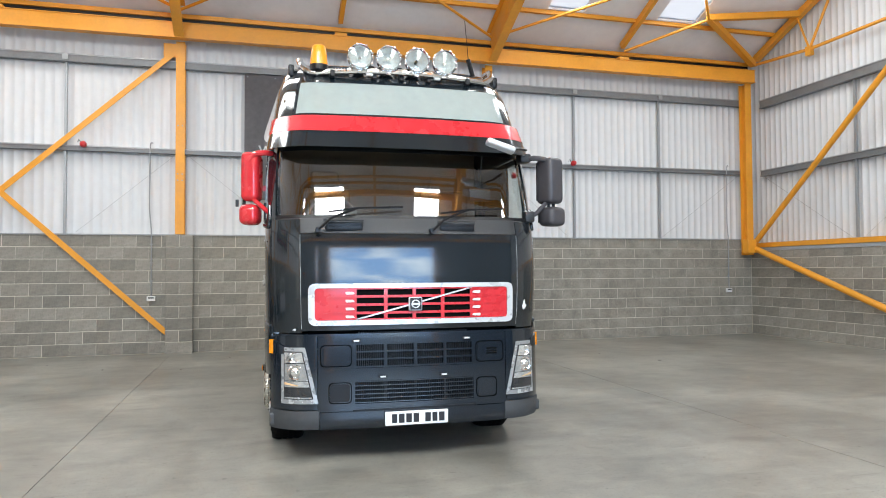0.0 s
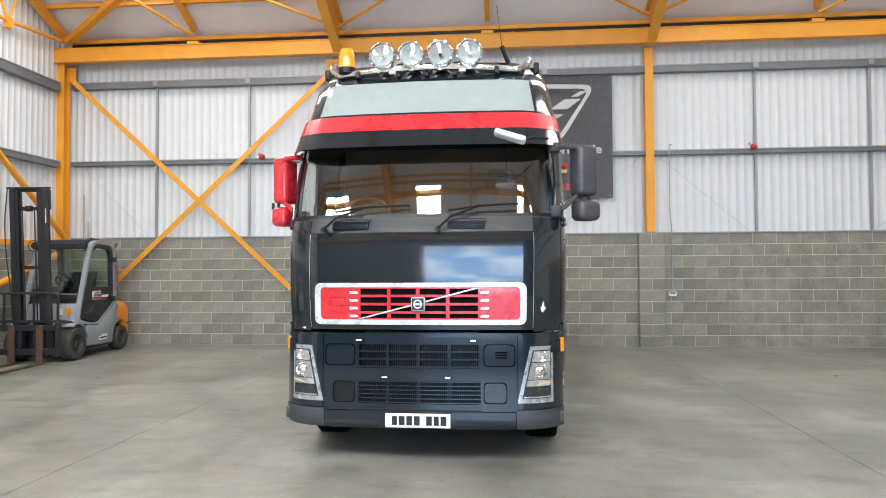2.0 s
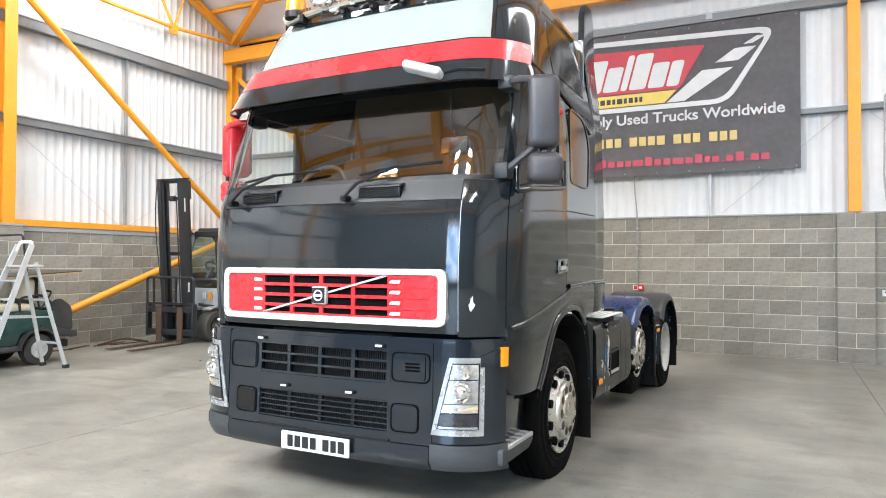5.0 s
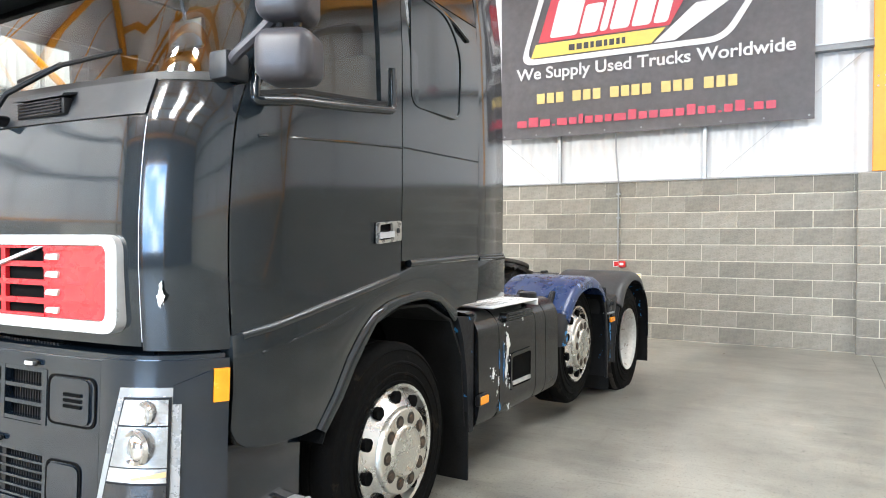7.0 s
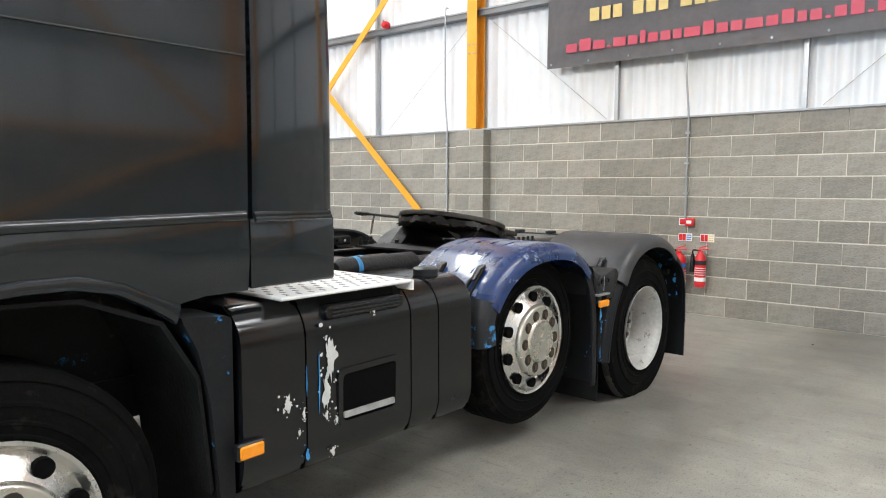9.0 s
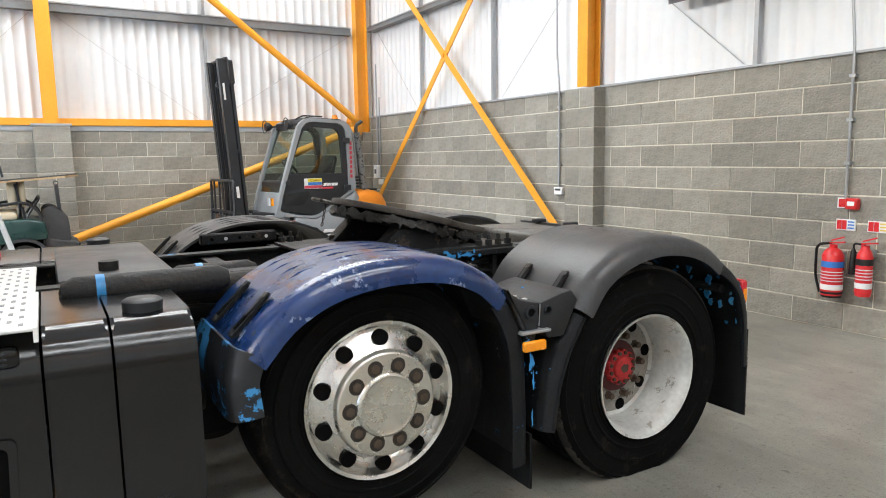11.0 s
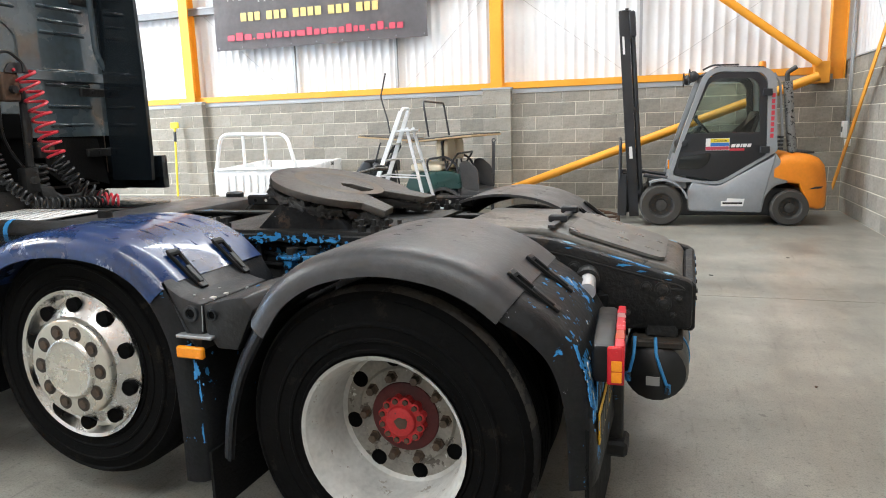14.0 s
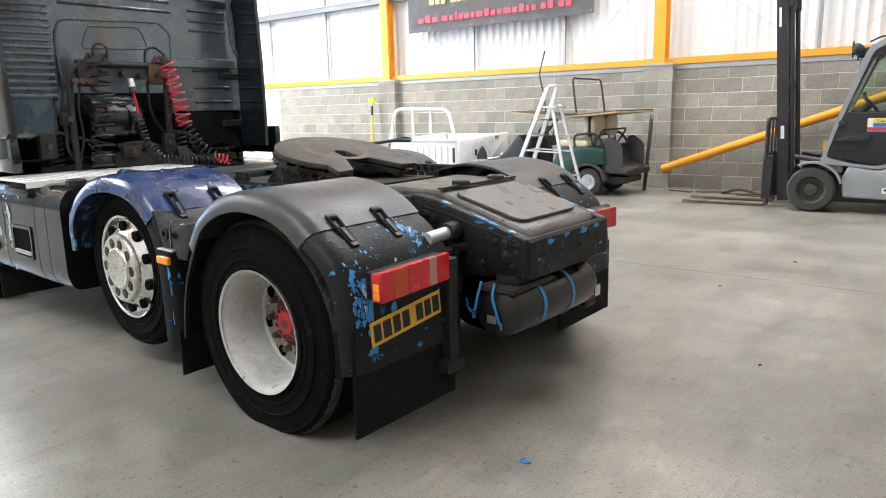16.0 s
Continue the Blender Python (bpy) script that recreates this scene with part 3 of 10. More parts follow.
# back wall
wall_back = thing("wall_back", "grey concrete block wall below white ribbed steel cladding", "wall", kind="structure")
part("mortar_bed", boxm(LX - 0.2, RX + 0.2, BY + 0.005, BY + 0.2, 0, WALL_Z - 0.002), MORTAR, wall_back, "pale mortar joints")
part("coping", boxm(LX, RX, BY - 0.02, BY + 0.2, WALL_Z, WALL_Z + 0.02), FLASH, wall_back, "dark grey sill flashing")
ribbed("cladding", "Y", BCY, LCX, RCX, WALL_Z + 0.02, 6.75, wall_back, -1)
for rz0, rz1 in ((3.80, 3.95), (5.46, 5.66)):
    # shade painted in: web and lower flange dark, lit upper flange pale
    rail = part("sheeting_rail", boxm(LX, RX, BCY - 0.15, BCY - 0.135, rz0 + 0.035, rz1 - 0.055), RAIL_SHADE, wall_back, "galvanised steel sheeting rail, its shaded faces painted darker")
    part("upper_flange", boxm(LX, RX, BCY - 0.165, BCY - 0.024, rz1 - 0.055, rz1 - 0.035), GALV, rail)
    part("lower_flange", boxm(LX, RX, BCY - 0.165, BCY - 0.024, rz0 + 0.02, rz0 + 0.035), RAIL_SHADE, rail)
for mx in (-4.72, -2.68, 1.44, 3.53, 7.66, 9.83):
    bm = boxm(mx - 0.022, mx + 0.022, BCY - 0.10, BCY - 0.045, WALL_Z + 0.02, 3.82)
    box(bm, mx - 0.022, mx + 0.022, BCY - 0.10, BCY - 0.045, 3.92, 5.48)
    part("mullion", bm, GALV, wall_back, "grey steel post")
    part("bracket", boxm(mx - 0.05, mx + 0.05, BCY - 0.185, BCY - 0.166, 5.51, 5.61), GALV, wall_back)

# side walls
wall_left = thing("wall_left", "grey block gable wall with orange beam and white ribbed cladding", "wall", kind="structure")
part("mortar_bed", boxm(LX - 0.2, LX - 0.005, FRONT_Y, BY, 0, SIDE_Z), MORTAR, wall_left, "pale mortar joints")
part("coping", boxm(LX - 0.2, LX + 0.012, FRONT_Y, BY - 0.2, SIDE_Z, SIDE_Z + 0.075), FLASH, wall_left, "grey sill flashing")
ribbed("cladding", "X", LCX, FRONT_Y, BCY, SIDE_Z + 0.075, 6.7, wall_left, 1, top=lambda y: roof_z(y) + 0.1)
wall_right = thing("wall_right", "grey block gable wall with orange beam and white ribbed cladding", "wall", kind="structure")
part("mortar_bed", boxm(RX + 0.005, RX + 0.2, FRONT_Y, BY, 0, SIDE_Z), MORTAR, wall_right, "pale mortar joints")
part("coping", boxm(RX - 0.012, RX + 0.2, FRONT_Y, BY - 0.2, SIDE_Z, SIDE_Z + 0.075), FLASH, wall_right, "grey sill flashing")
ribbed("cladding", "X", RCX, FRONT_Y, BCY, SIDE_Z + 0.075, 6.7, wall_right, -1, top=lambda y: roof_z(y) + 0.1)
for wall, fx, s in ((wall_left, LCX, 1), (wall_right, RCX, -1)):
    for rz0, rz1 in ((3.74, 3.89), (5.36, 5.56)):
        # same painted shading: pale lit top flange, darker web and underside
        rail = part("sheeting_rail", boxm(*sorted((fx + s * 0.135, fx + s * 0.15)), FRONT_Y, BY - 0.35, rz0 + 0.02, rz1 - 0.03), RAIL_SHADE, wall, "galvanised steel sheeting rail, its shaded faces painted darker")
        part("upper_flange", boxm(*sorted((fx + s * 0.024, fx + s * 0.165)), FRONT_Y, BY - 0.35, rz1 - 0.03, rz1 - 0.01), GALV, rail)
        part("lower_flange", boxm(*sorted((fx + s * 0.024, fx + s * 0.165)), FRONT_Y, BY - 0.35, rz0, rz0 + 0.02), RAIL_SHADE, rail)
    for my in (11.30, 7.05, 4.97, 0.6, -1.5):
        bm = boxm(min(fx + s * 0.045, fx + s * 0.10), max(fx + s * 0.045, fx + s * 0.10), my - 0.022, my + 0.022, SIDE_Z + 0.19, 3.74)
        box(bm, min(fx + s * 0.045, fx + s * 0.10), max(fx + s * 0.045, fx + s * 0.10), my - 0.022, my + 0.022, 3.88, 5.36)
        part("mullion", bm, GALV, wall, "grey steel post")
    part("wall_beam", boxm(min(fx + s * 0.03, fx + s * 0.21), max(fx + s * 0.03, fx + s * 0.21), FRONT_Y, BY - 0.2, SIDE_Z + 0.075, SIDE_Z + 0.185, 0.006), ORANGE, wall, "orange painted beam")

# unseen front wall behind the camera, with the open vehicle door; dark to dim bonnet reflections
wall_front = thing("wall_front", "unseen grey ribbed front wall, darkened for reflections, with a tall open vehicle door", "wall", kind="structure")
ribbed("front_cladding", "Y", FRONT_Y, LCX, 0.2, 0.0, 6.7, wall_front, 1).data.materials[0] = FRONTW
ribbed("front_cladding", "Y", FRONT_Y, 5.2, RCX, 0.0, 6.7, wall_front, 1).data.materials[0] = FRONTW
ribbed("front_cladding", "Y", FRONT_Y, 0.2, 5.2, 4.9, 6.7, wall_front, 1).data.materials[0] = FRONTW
for dx in (0.2, 5.2):
    part("door_post", boxm(dx - 0.1, dx + 0.1, FRONT_Y - 0.12, FRONT_Y + 0.12, 0, 4.98), ORANGE, wall_front, "orange steel post")
part("door_lintel", boxm(0.3, 5.1, FRONT_Y - 0.12, FRONT_Y + 0.12, 4.8, 4.98), ORANGE, wall_front, "orange steel lintel")

# roof
bm = bmesh.new()


def roof_slab(bm, x0, x1, y0, y1):
    v = []
    for z_off in (0.0, 0.09):
        v += [bm.verts.new((x, y, roof_z(y) + z_off)) for x, y in ((x0, y0), (x1, y0), (x1, y1), (x0, y1))]
    for f in ((0, 1, 2, 3), (7, 6, 5, 4), (0, 4, 5, 1), (1, 5, 6, 2), (2, 6, 7, 3), (3, 7, 4, 0)):
        bm.faces.new([v[i] for i in f])


for strips, ya, yb, wa, wb in ((STRIPS, RIDGE_Y, EAVE_Y, 6.9, 13.33), (FRONT_STRIPS, FRONT_Y, RIDGE_Y, -4.55, -0.9)):
    edges = [LCX] + [e for st in strips for e in st] + [RCX]
    for i in range(0, len(edges), 2):
        roof_slab(bm, edges[i], edges[i + 1], ya, yb)
    for sx0, sx1 in strips:
        roof_slab(bm, sx0, sx1, ya, wa)
        roof_slab(bm, sx0, sx1, wb, yb)
tagged(part("ceiling", bm, ROOFL), "pale grey lined pitched warehouse roof", "ceiling", kind="structure")
HAZE_T = bpy.data.materials.new("milky_rooflight")
HAZE_T.use_nodes = True
nt = HAZE_T.node_tree
tl = nt.nodes.new("ShaderNodeBsdfTranslucent")
tl.inputs[0].default_value = (0.95, 0.96, 0.97, 1)
nt.links.new(tl.outputs[0], nt.nodes["Material Output"].inputs[0])
k = 0
for strips, y0, y1 in ((STRIPS, 6.9, 13.33), (FRONT_STRIPS, -4.55, -0.9)):
    for sx0, sx1 in strips:
        k += 1
        bm = bmesh.new()
        v = [bm.verts.new((x, y, roof_z(y) + 0.05 + t)) for t in (0, 0.006) for x, y in ((sx0, y0), (sx1, y0), (sx1, y1), (sx0, y1))]
        for f in ((0, 1, 2, 3), (7, 6, 5, 4), (0, 4, 5, 1), (1, 5, 6, 2), (2, 6, 7, 3), (3, 7, 4, 0)):
            bm.faces.new([v[i] for i in f])
        tagged(part("window_%d" % k, bm, HAZE_T), "bright milky rooflight strip in the roof", "rooflight", kind="structure")


# ---- steelwork ----
def i_column(bm, x, y, z0, z1, w, d, along="X", t=0.014):
    """An I-section post: flanges w wide, d deep."""
    if along == "X":
        box(bm, x - w / 2, x + w / 2, y - d / 2, y - d / 2 + t, z0, z1)
        box(bm, x - w / 2, x + w / 2, y + d / 2 - t, y + d / 2, z0, z1)
        box(bm, x - t / 2, x + t / 2, y - d / 2 + t, y + d / 2 - t, z0, z1)
    else:
        box(bm, x - d / 2, x - d / 2 + t, y - w / 2, y + w / 2, z0, z1)
        box(bm, x + d / 2 - t, x + d / 2, y - w / 2, y + w / 2, z0, z1)
        box(bm, x - d / 2 + t, x + d / 2 - t, y - t / 2, y + t / 2, z0, z1)
    return bm


COL_X = (-0.66, 5.58)
for cx in COL_X:
    col = thing("steel_column", "orange painted steel column on a block pier against the wall", "column", kind="structure", group="steel columns")
    bm = i_column(bmesh.new(), cx, BY - 0.03, WALL_Z + 0.02, 5.97, 0.165, 0.20)
    part("post", bm, ORANGE, col)
    bm = bmesh.new()
    for z in (3.3, 3.42, 4.35):
        for sx in (-0.04, 0.04):
            rod(bm, (cx + sx, BY - 0.13, z), (cx + sx, BY - 0.145, z), 0.012, 6)
    part("bolts", bm, GALV, col)
corner_cols = ((-6.72, -1), (12.07, 1))
for cx, s in corner_cols:
    col = thing("corner_column", "orange painted steel corner column of the warehouse", "column", kind="structure", group="steel columns")
    part("post", i_column(bmesh.new(), cx, 14.13, 0.0 if cx < 0 else SIDE_Z - 0.1, 5.97, 0.17, 0.22), ORANGE, col)
    part("gusset", boxm(cx - s * 0.13 - 0.11, cx - s * 0.13 + 0.11, 13.80, 14.015, SIDE_Z - 0.06, SIDE_Z + 0.26, 0.01), ORANGE, col, "orange gusset plate")

eave_beam = thing("eave_beam", "long orange steel eaves beam under the roof edge", "beam", kind="structure")
bm = boxm(-6.85, 12.18, 13.905, 13.92, 5.985, 6.255)
box(bm, -6.85, 12.18, 13.885, 14.06, 5.97, 5.985)
box(bm, -6.85, 12.18, 13.885, 14.06, 6.255, 6.27)
part("beam", bm, ORANGE, eave_beam)
# black strip that paints the shade of the gap below the roof
part("gutter_strip", boxm(LX, RX, 14.26, 14.37, 6.38, 6.455), TRIMBLK, eave_beam, "black strip painted as the shaded gap under the roof edge")
part("eaves_purlin", boxm(LX, RX, 14.22, 14.30, 6.46, 6.545), ORANGE, eave_beam)
front_beam = thing("eave_beam", "long orange steel eaves beam over the vehicle door", "beam", kind="structure")
bm = boxm(-6.85, 12.18, -5.72, -5.705, 5.985, 6.255)
box(bm, -6.85, 12.18, -5.86, -5.69, 5.97, 5.985)
box(bm, -6.85, 12.18, -5.86, -5.69, 6.255, 6.27)
part("beam", bm, ORANGE, front_beam)


def rafter(cx, w=0.18):
    """A haunched portal rafter from the eaves to the ridge and down again."""
    r = thing("rafter", "orange haunched steel roof rafter", "beam", kind="structure", group="roof rafters")
    bm = bmesh.new()
    top = [(y, roof_z(y) - 0.10) for y in (14.0, RIDGE_Y, -5.9)]
    low = [(13.86, 5.99), (10.3, 7.55), (RIDGE_Y, roof_z(RIDGE_Y) - 0.50), (-2.1, 7.55), (-5.66, 5.99)]
    prism(bm, top + low[::-1], "X", cx - 0.008, cx + 0.008)
    for path in (top, low):
        for p, q in zip(path, path[1:]):
            bar(bm, (cx, *p), (cx, *q), w, 0.018, (0, 0, 1))
    part("web_and_flanges", bm, ORANGE, r)


for cx in COL_X:
    rafter(cx)
for cx in (LCX + 0.16, RCX - 0.16):
    g = thing("gable_rafter", "orange steel rafter along the gable wall", "beam", kind="structure", group="roof rafters")
    bm = bmesh.new()
    for p, q in ((14.0, RIDGE_Y), (RIDGE_Y, -5.9)):
        bar(bm, (cx, p, roof_z(p) - 0.16), (cx, q, roof_z(q) - 0.16), 0.14, 0.14)
    part("rafter_beam", bm, ORANGE, g)
    s = 1 if cx < 0 else -1
    bm = bmesh.new()
    tz = 6.28
    rod(bm, (cx + s * 0.05, 13.95, 6.42), (cx + s * 0.05, 12.3, tz), 0.035)
    rod(bm, (cx + s * 0.05, 12.3, tz), (cx + s * 0.05, -4.5, tz), 0.035)
    for ny in (12.3, 9.6, 6.9, 4.1, 1.4):
        rod(bm, (cx + s * 0.05, ny, tz), (cx + s * 0.03, ny - 0.75, roof_z(ny - 0.75) - 0.2), 0.028, 8)
        rod(bm, (cx + s * 0.05, ny, tz), (cx + s * 0.03, ny + 0.35, roof_z(ny + 0.35) - 0.2), 0.022, 8)
        box(bm, cx + s * 0.05 - 0.05, cx + s * 0.05 + 0.05, ny - 0.07, ny + 0.07, tz - 0.14, tz + 0.06)
    part("tie_truss", bm, ORANGE, g, "slender orange tie with struts")
for cx in (-3.74, 2.38, 8.72):
    g = thing("secondary_rafter", "slim orange steel secondary roof rafter", "beam", kind="structure", group="roof rafters")
    bm = bmesh.new()
    for p, q in ((14.0, RIDGE_Y), (RIDGE_Y, -5.9)):
        bar(bm, (cx, p, roof_z(p) - 0.13), (cx, q, roof_z(q) - 0.13), 0.09, 0.14)
    box(bm, cx - 0.12, cx + 0.12, 13.90, 14.04, 6.271, 6.33)
    part("rafter_beam", bm, ORANGE, g)
for py in (13.36, 11.6, 9.8, 8.0, 6.2, 4.4, 2.6, 0.9, -0.42, -0.78, -1.25, -2.8, -4.6):
    pz = roof_z(py) - 0.045
    deep = 0.05 if py > RIDGE_Y else 0.13
    tagged(part("purlin", boxm(LCX + 0.2, RCX - 0.2, py - 0.04, py + 0.04, pz - deep, pz + 0.03), ORANGE), "orange steel purlin running along the roof slope", "beam", kind="structure", group="purlins")
for x0, x1, xm in ((LX, COL_X[0], -3.74), (COL_X[0], COL_X[1], 2.38), (COL_X[1], RX, 8.72)):
    for xa, big in ((x0, x0 == LX), (x1, x1 == RX)):
        if big:
            xn = xa + (1.95 if xa < 0 else -2.05)
            br = thing("roof_brace", "orange steel roof bracing between corner and purlins", "brace", kind="structure", group="roof braces")
            bm = bar(bmesh.new(), (xa + (0.1 if xa < 0 else -0.1), 13.95, 6.42), (xn, 12.95, roof_z(12.95) - 0.16), 0.13, 0.13)
            bar(bm, (xn, 12.95, roof_z(12.95) - 0.16), (xa, 12.6, roof_z(12.6) - 0.16), 0.13, 0.13)
            part("strut", bm, ORANGE, br)
            part("tie", rodm((xn, 12.95, roof_z(12.95) - 0.2), (xm, 13.9, 6.45), 0.03), ORANGE, br)
            part("tie", rodm((xn, 12.95, roof_z(12.95) - 0.2), (xm, 11.2, roof_z(11.2) - 0.2), 0.03), ORANGE, br)
        else:
            br = thing("roof_brace", "orange tubular roof tie between rafter and eaves beam", "brace", kind="structure", group="roof braces")
            part("tie", rodm((xa, 13.9, 6.50), (xm + (0.9 if xa < xm else -0.9) * -0.2, 12.2, roof_z(12.2) - 0.2), 0.028), ORANGE, br)

# wall bracing
xb = thing("cross_brace", "orange flat steel cross bracing on the back wall", "brace", kind="structure")
by = BCY - 0.245
part("brace_flat", bar(bmesh.new(), (-0.80, by, 5.73), (-6.55, by, 0.37), 0.10, 0.014, (0, 1, 0)), ORANGE, xb)
part("brace_flat", bar(bmesh.new(), (-6.62, by - 0.02, 5.73), (-0.86, by - 0.02, 0.38), 0.10, 0.014, (0, 1, 0)), ORANGE, xb)
part("pivot_bolt", rodm((-3.71, by - 0.05, 3.02), (-3.71, by + 0.02, 3.02), 0.035), ORANGE, xb)
part("gusset", boxm(-0.97, -0.745, by + 0.008, by + 0.03, 5.67, 5.93), ORANGE, xb)
part("gusset", boxm(-6.63, -6.47, by + 0.008, by + 0.03, 5.66, 5.93), ORANGE, xb)
for cx, s in ((LX, 1), (RX, -1)):
    sb = thing("tube_brace", "round orange tubular bracing on the gable wall", "brace", kind="structure", group="gable braces")
    part("upper_tube", rodm((cx + s * 0.19, 13.85, 2.20), (cx + s * 0.19, 8.0, 6.68 if cx < 0 else 7.25), 0.060, 16), ORANGE, sb)
    part("lower_tube", rodm((cx + s * 0.22, 13.85, 2.02), (cx + s * 0.22, 9.12, 0.33), 0.068, 16), ORANGE, sb)

# block piers
piers = []
for cx in COL_X:
    p = thing("block_pier", "grey concrete block pier against the back wall", "pier", kind="structure", group="block piers")
    part("mortar_core", boxm(cx - 0.238, cx + 0.238, BY - 0.163, BY + 0.006, 0, WALL_Z - 0.004), MORTAR, p)
    piers.append((p, Matrix.Translation((cx - 0.25, BY - 0.17, 0))))
for py, top in ((8.95, 2.08), (2.72, 2.08), (-3.5, 2.08)):
    p = thing("block_pier", "grey concrete block pier against the gable wall", "pier", kind="structure", group="block piers")
    part("mortar_core", boxm(LX - 0.006, LX + 0.123, py - 0.24, py + 0.24, 0, top - 0.03), MORTAR, p)
    part("cap", boxm(LX, LX + 0.15, py - 0.27, py + 0.27, top - 0.03, top), FLASH, p)
    piers.append((p, Matrix.Translation((LX + 0.13, py - 0.25, 0)) @ pose(0, 0, 0, 0, 0, 90)))
    col = thing("steel_column", "orange painted steel column on a block pier of the gable wall", "column", kind="structure", group="steel columns")
    part("post", i_column(bmesh.new(), LX + 0.03, py, top, roof_z(py) - 0.12, 0.20, 0.20, "Y"), ORANGE, col)

# conduits, sockets, bells, tie wires
def conduit(cx, z0, z1, y=BY - 0.03, axis="Y"):
    c = thing("conduit", "thin grey metal cable conduit fixed to the wall", "conduit", group="conduits")
    pts = [(cx, y, z0), (cx, y, WALL_Z + 0.05), (cx - 0.04, y - 0.01, WALL_Z + 0.5), (cx - 0.03, y - 0.02, z1), (cx - 0.01, y - 0.02, z1 + 0.04), (cx + 0.02, y - 0.02, z1 + 0.02)]
    part("pipe", tubem(bent(pts, 0.1), 0.012, 8), GALV, c)
    for z in (0.25, 0.55, 0.85):
        zz = z0 + (WALL_Z - z0) * z
        part("clip", boxm(cx - 0.025, cx + 0.025, y - 0.015, BY, zz - 0.012, zz + 0.012), GALV, c)
    return c


for cx in (-1.17, 6.0, 11.62):
    conduit(cx, 1.09, 3.98)
    so = thing("wall_socket", "white double wall socket under a conduit", "socket", group="wall sockets")
    part("box", boxm(cx - 0.075, cx + 0.075, BY - 0.05, BY, 1.0, 1.09, 0.006), SIGNW, so)
    part("switches", boxm(cx - 0.05, cx + 0.05, BY - 0.056, BY - 0.05, 1.05, 1.075), PLASTIC2, so)
conduit(2.36, 1.10, 3.9)
for cx in (-2.35, 7.58):
    b = thing("alarm_bell", "small red round fire alarm sounder on the rail", "alarm", group="alarm sounders")
    part("base", rodm((cx, BCY - 0.17, 3.93), (cx, BCY - 0.21, 3.93), 0.05, 16), REDGEAR, b)
    part("dome", lathem([(BCY - 0.21, 0.06), (BCY - 0.26, 0.055), (BCY - 0.29, 0.035), (BCY - 0.30, 0.001)], 16, "Y", (cx, 0, 3.93)), REDGEAR, b)
    part("cable", tubem([(cx - 0.04, BCY - 0.18, 3.95), (cx - 0.08, BCY - 0.2, 4.02), (cx - 0.1, BCY - 0.18, 3.97)], 0.008, 6), TRIMBLK, b)
wires = thing("tie_wires", "thin slack steel tie wires across the cladding", "wire", kind="stuff")
bm = bmesh.new()
for xa, xb2 in ((LX + 0.25, -4.9), (-0.8, -2.5), (-0.5, 1.3), (5.4, 3.7), (5.8, 7.5), (RX - 0.3, 9.9)):
    rod(bm, (xa, BCY - 0.06, 3.78), (xb2, BCY - 0.06, 2.30), 0.005, 5)
for wx, s in ((LCX, 1), (RCX, -1)):
    for ya, yb in ((13.9, 11.4), (9.1, 11.2), (8.8, 7.2), (3.0, 4.8)):
        rod(bm, (wx + s * 0.05, ya, 3.72), (wx + s * 0.05, yb, 2.15), 0.005, 5)
part("wire", bm, WIRE, wires)

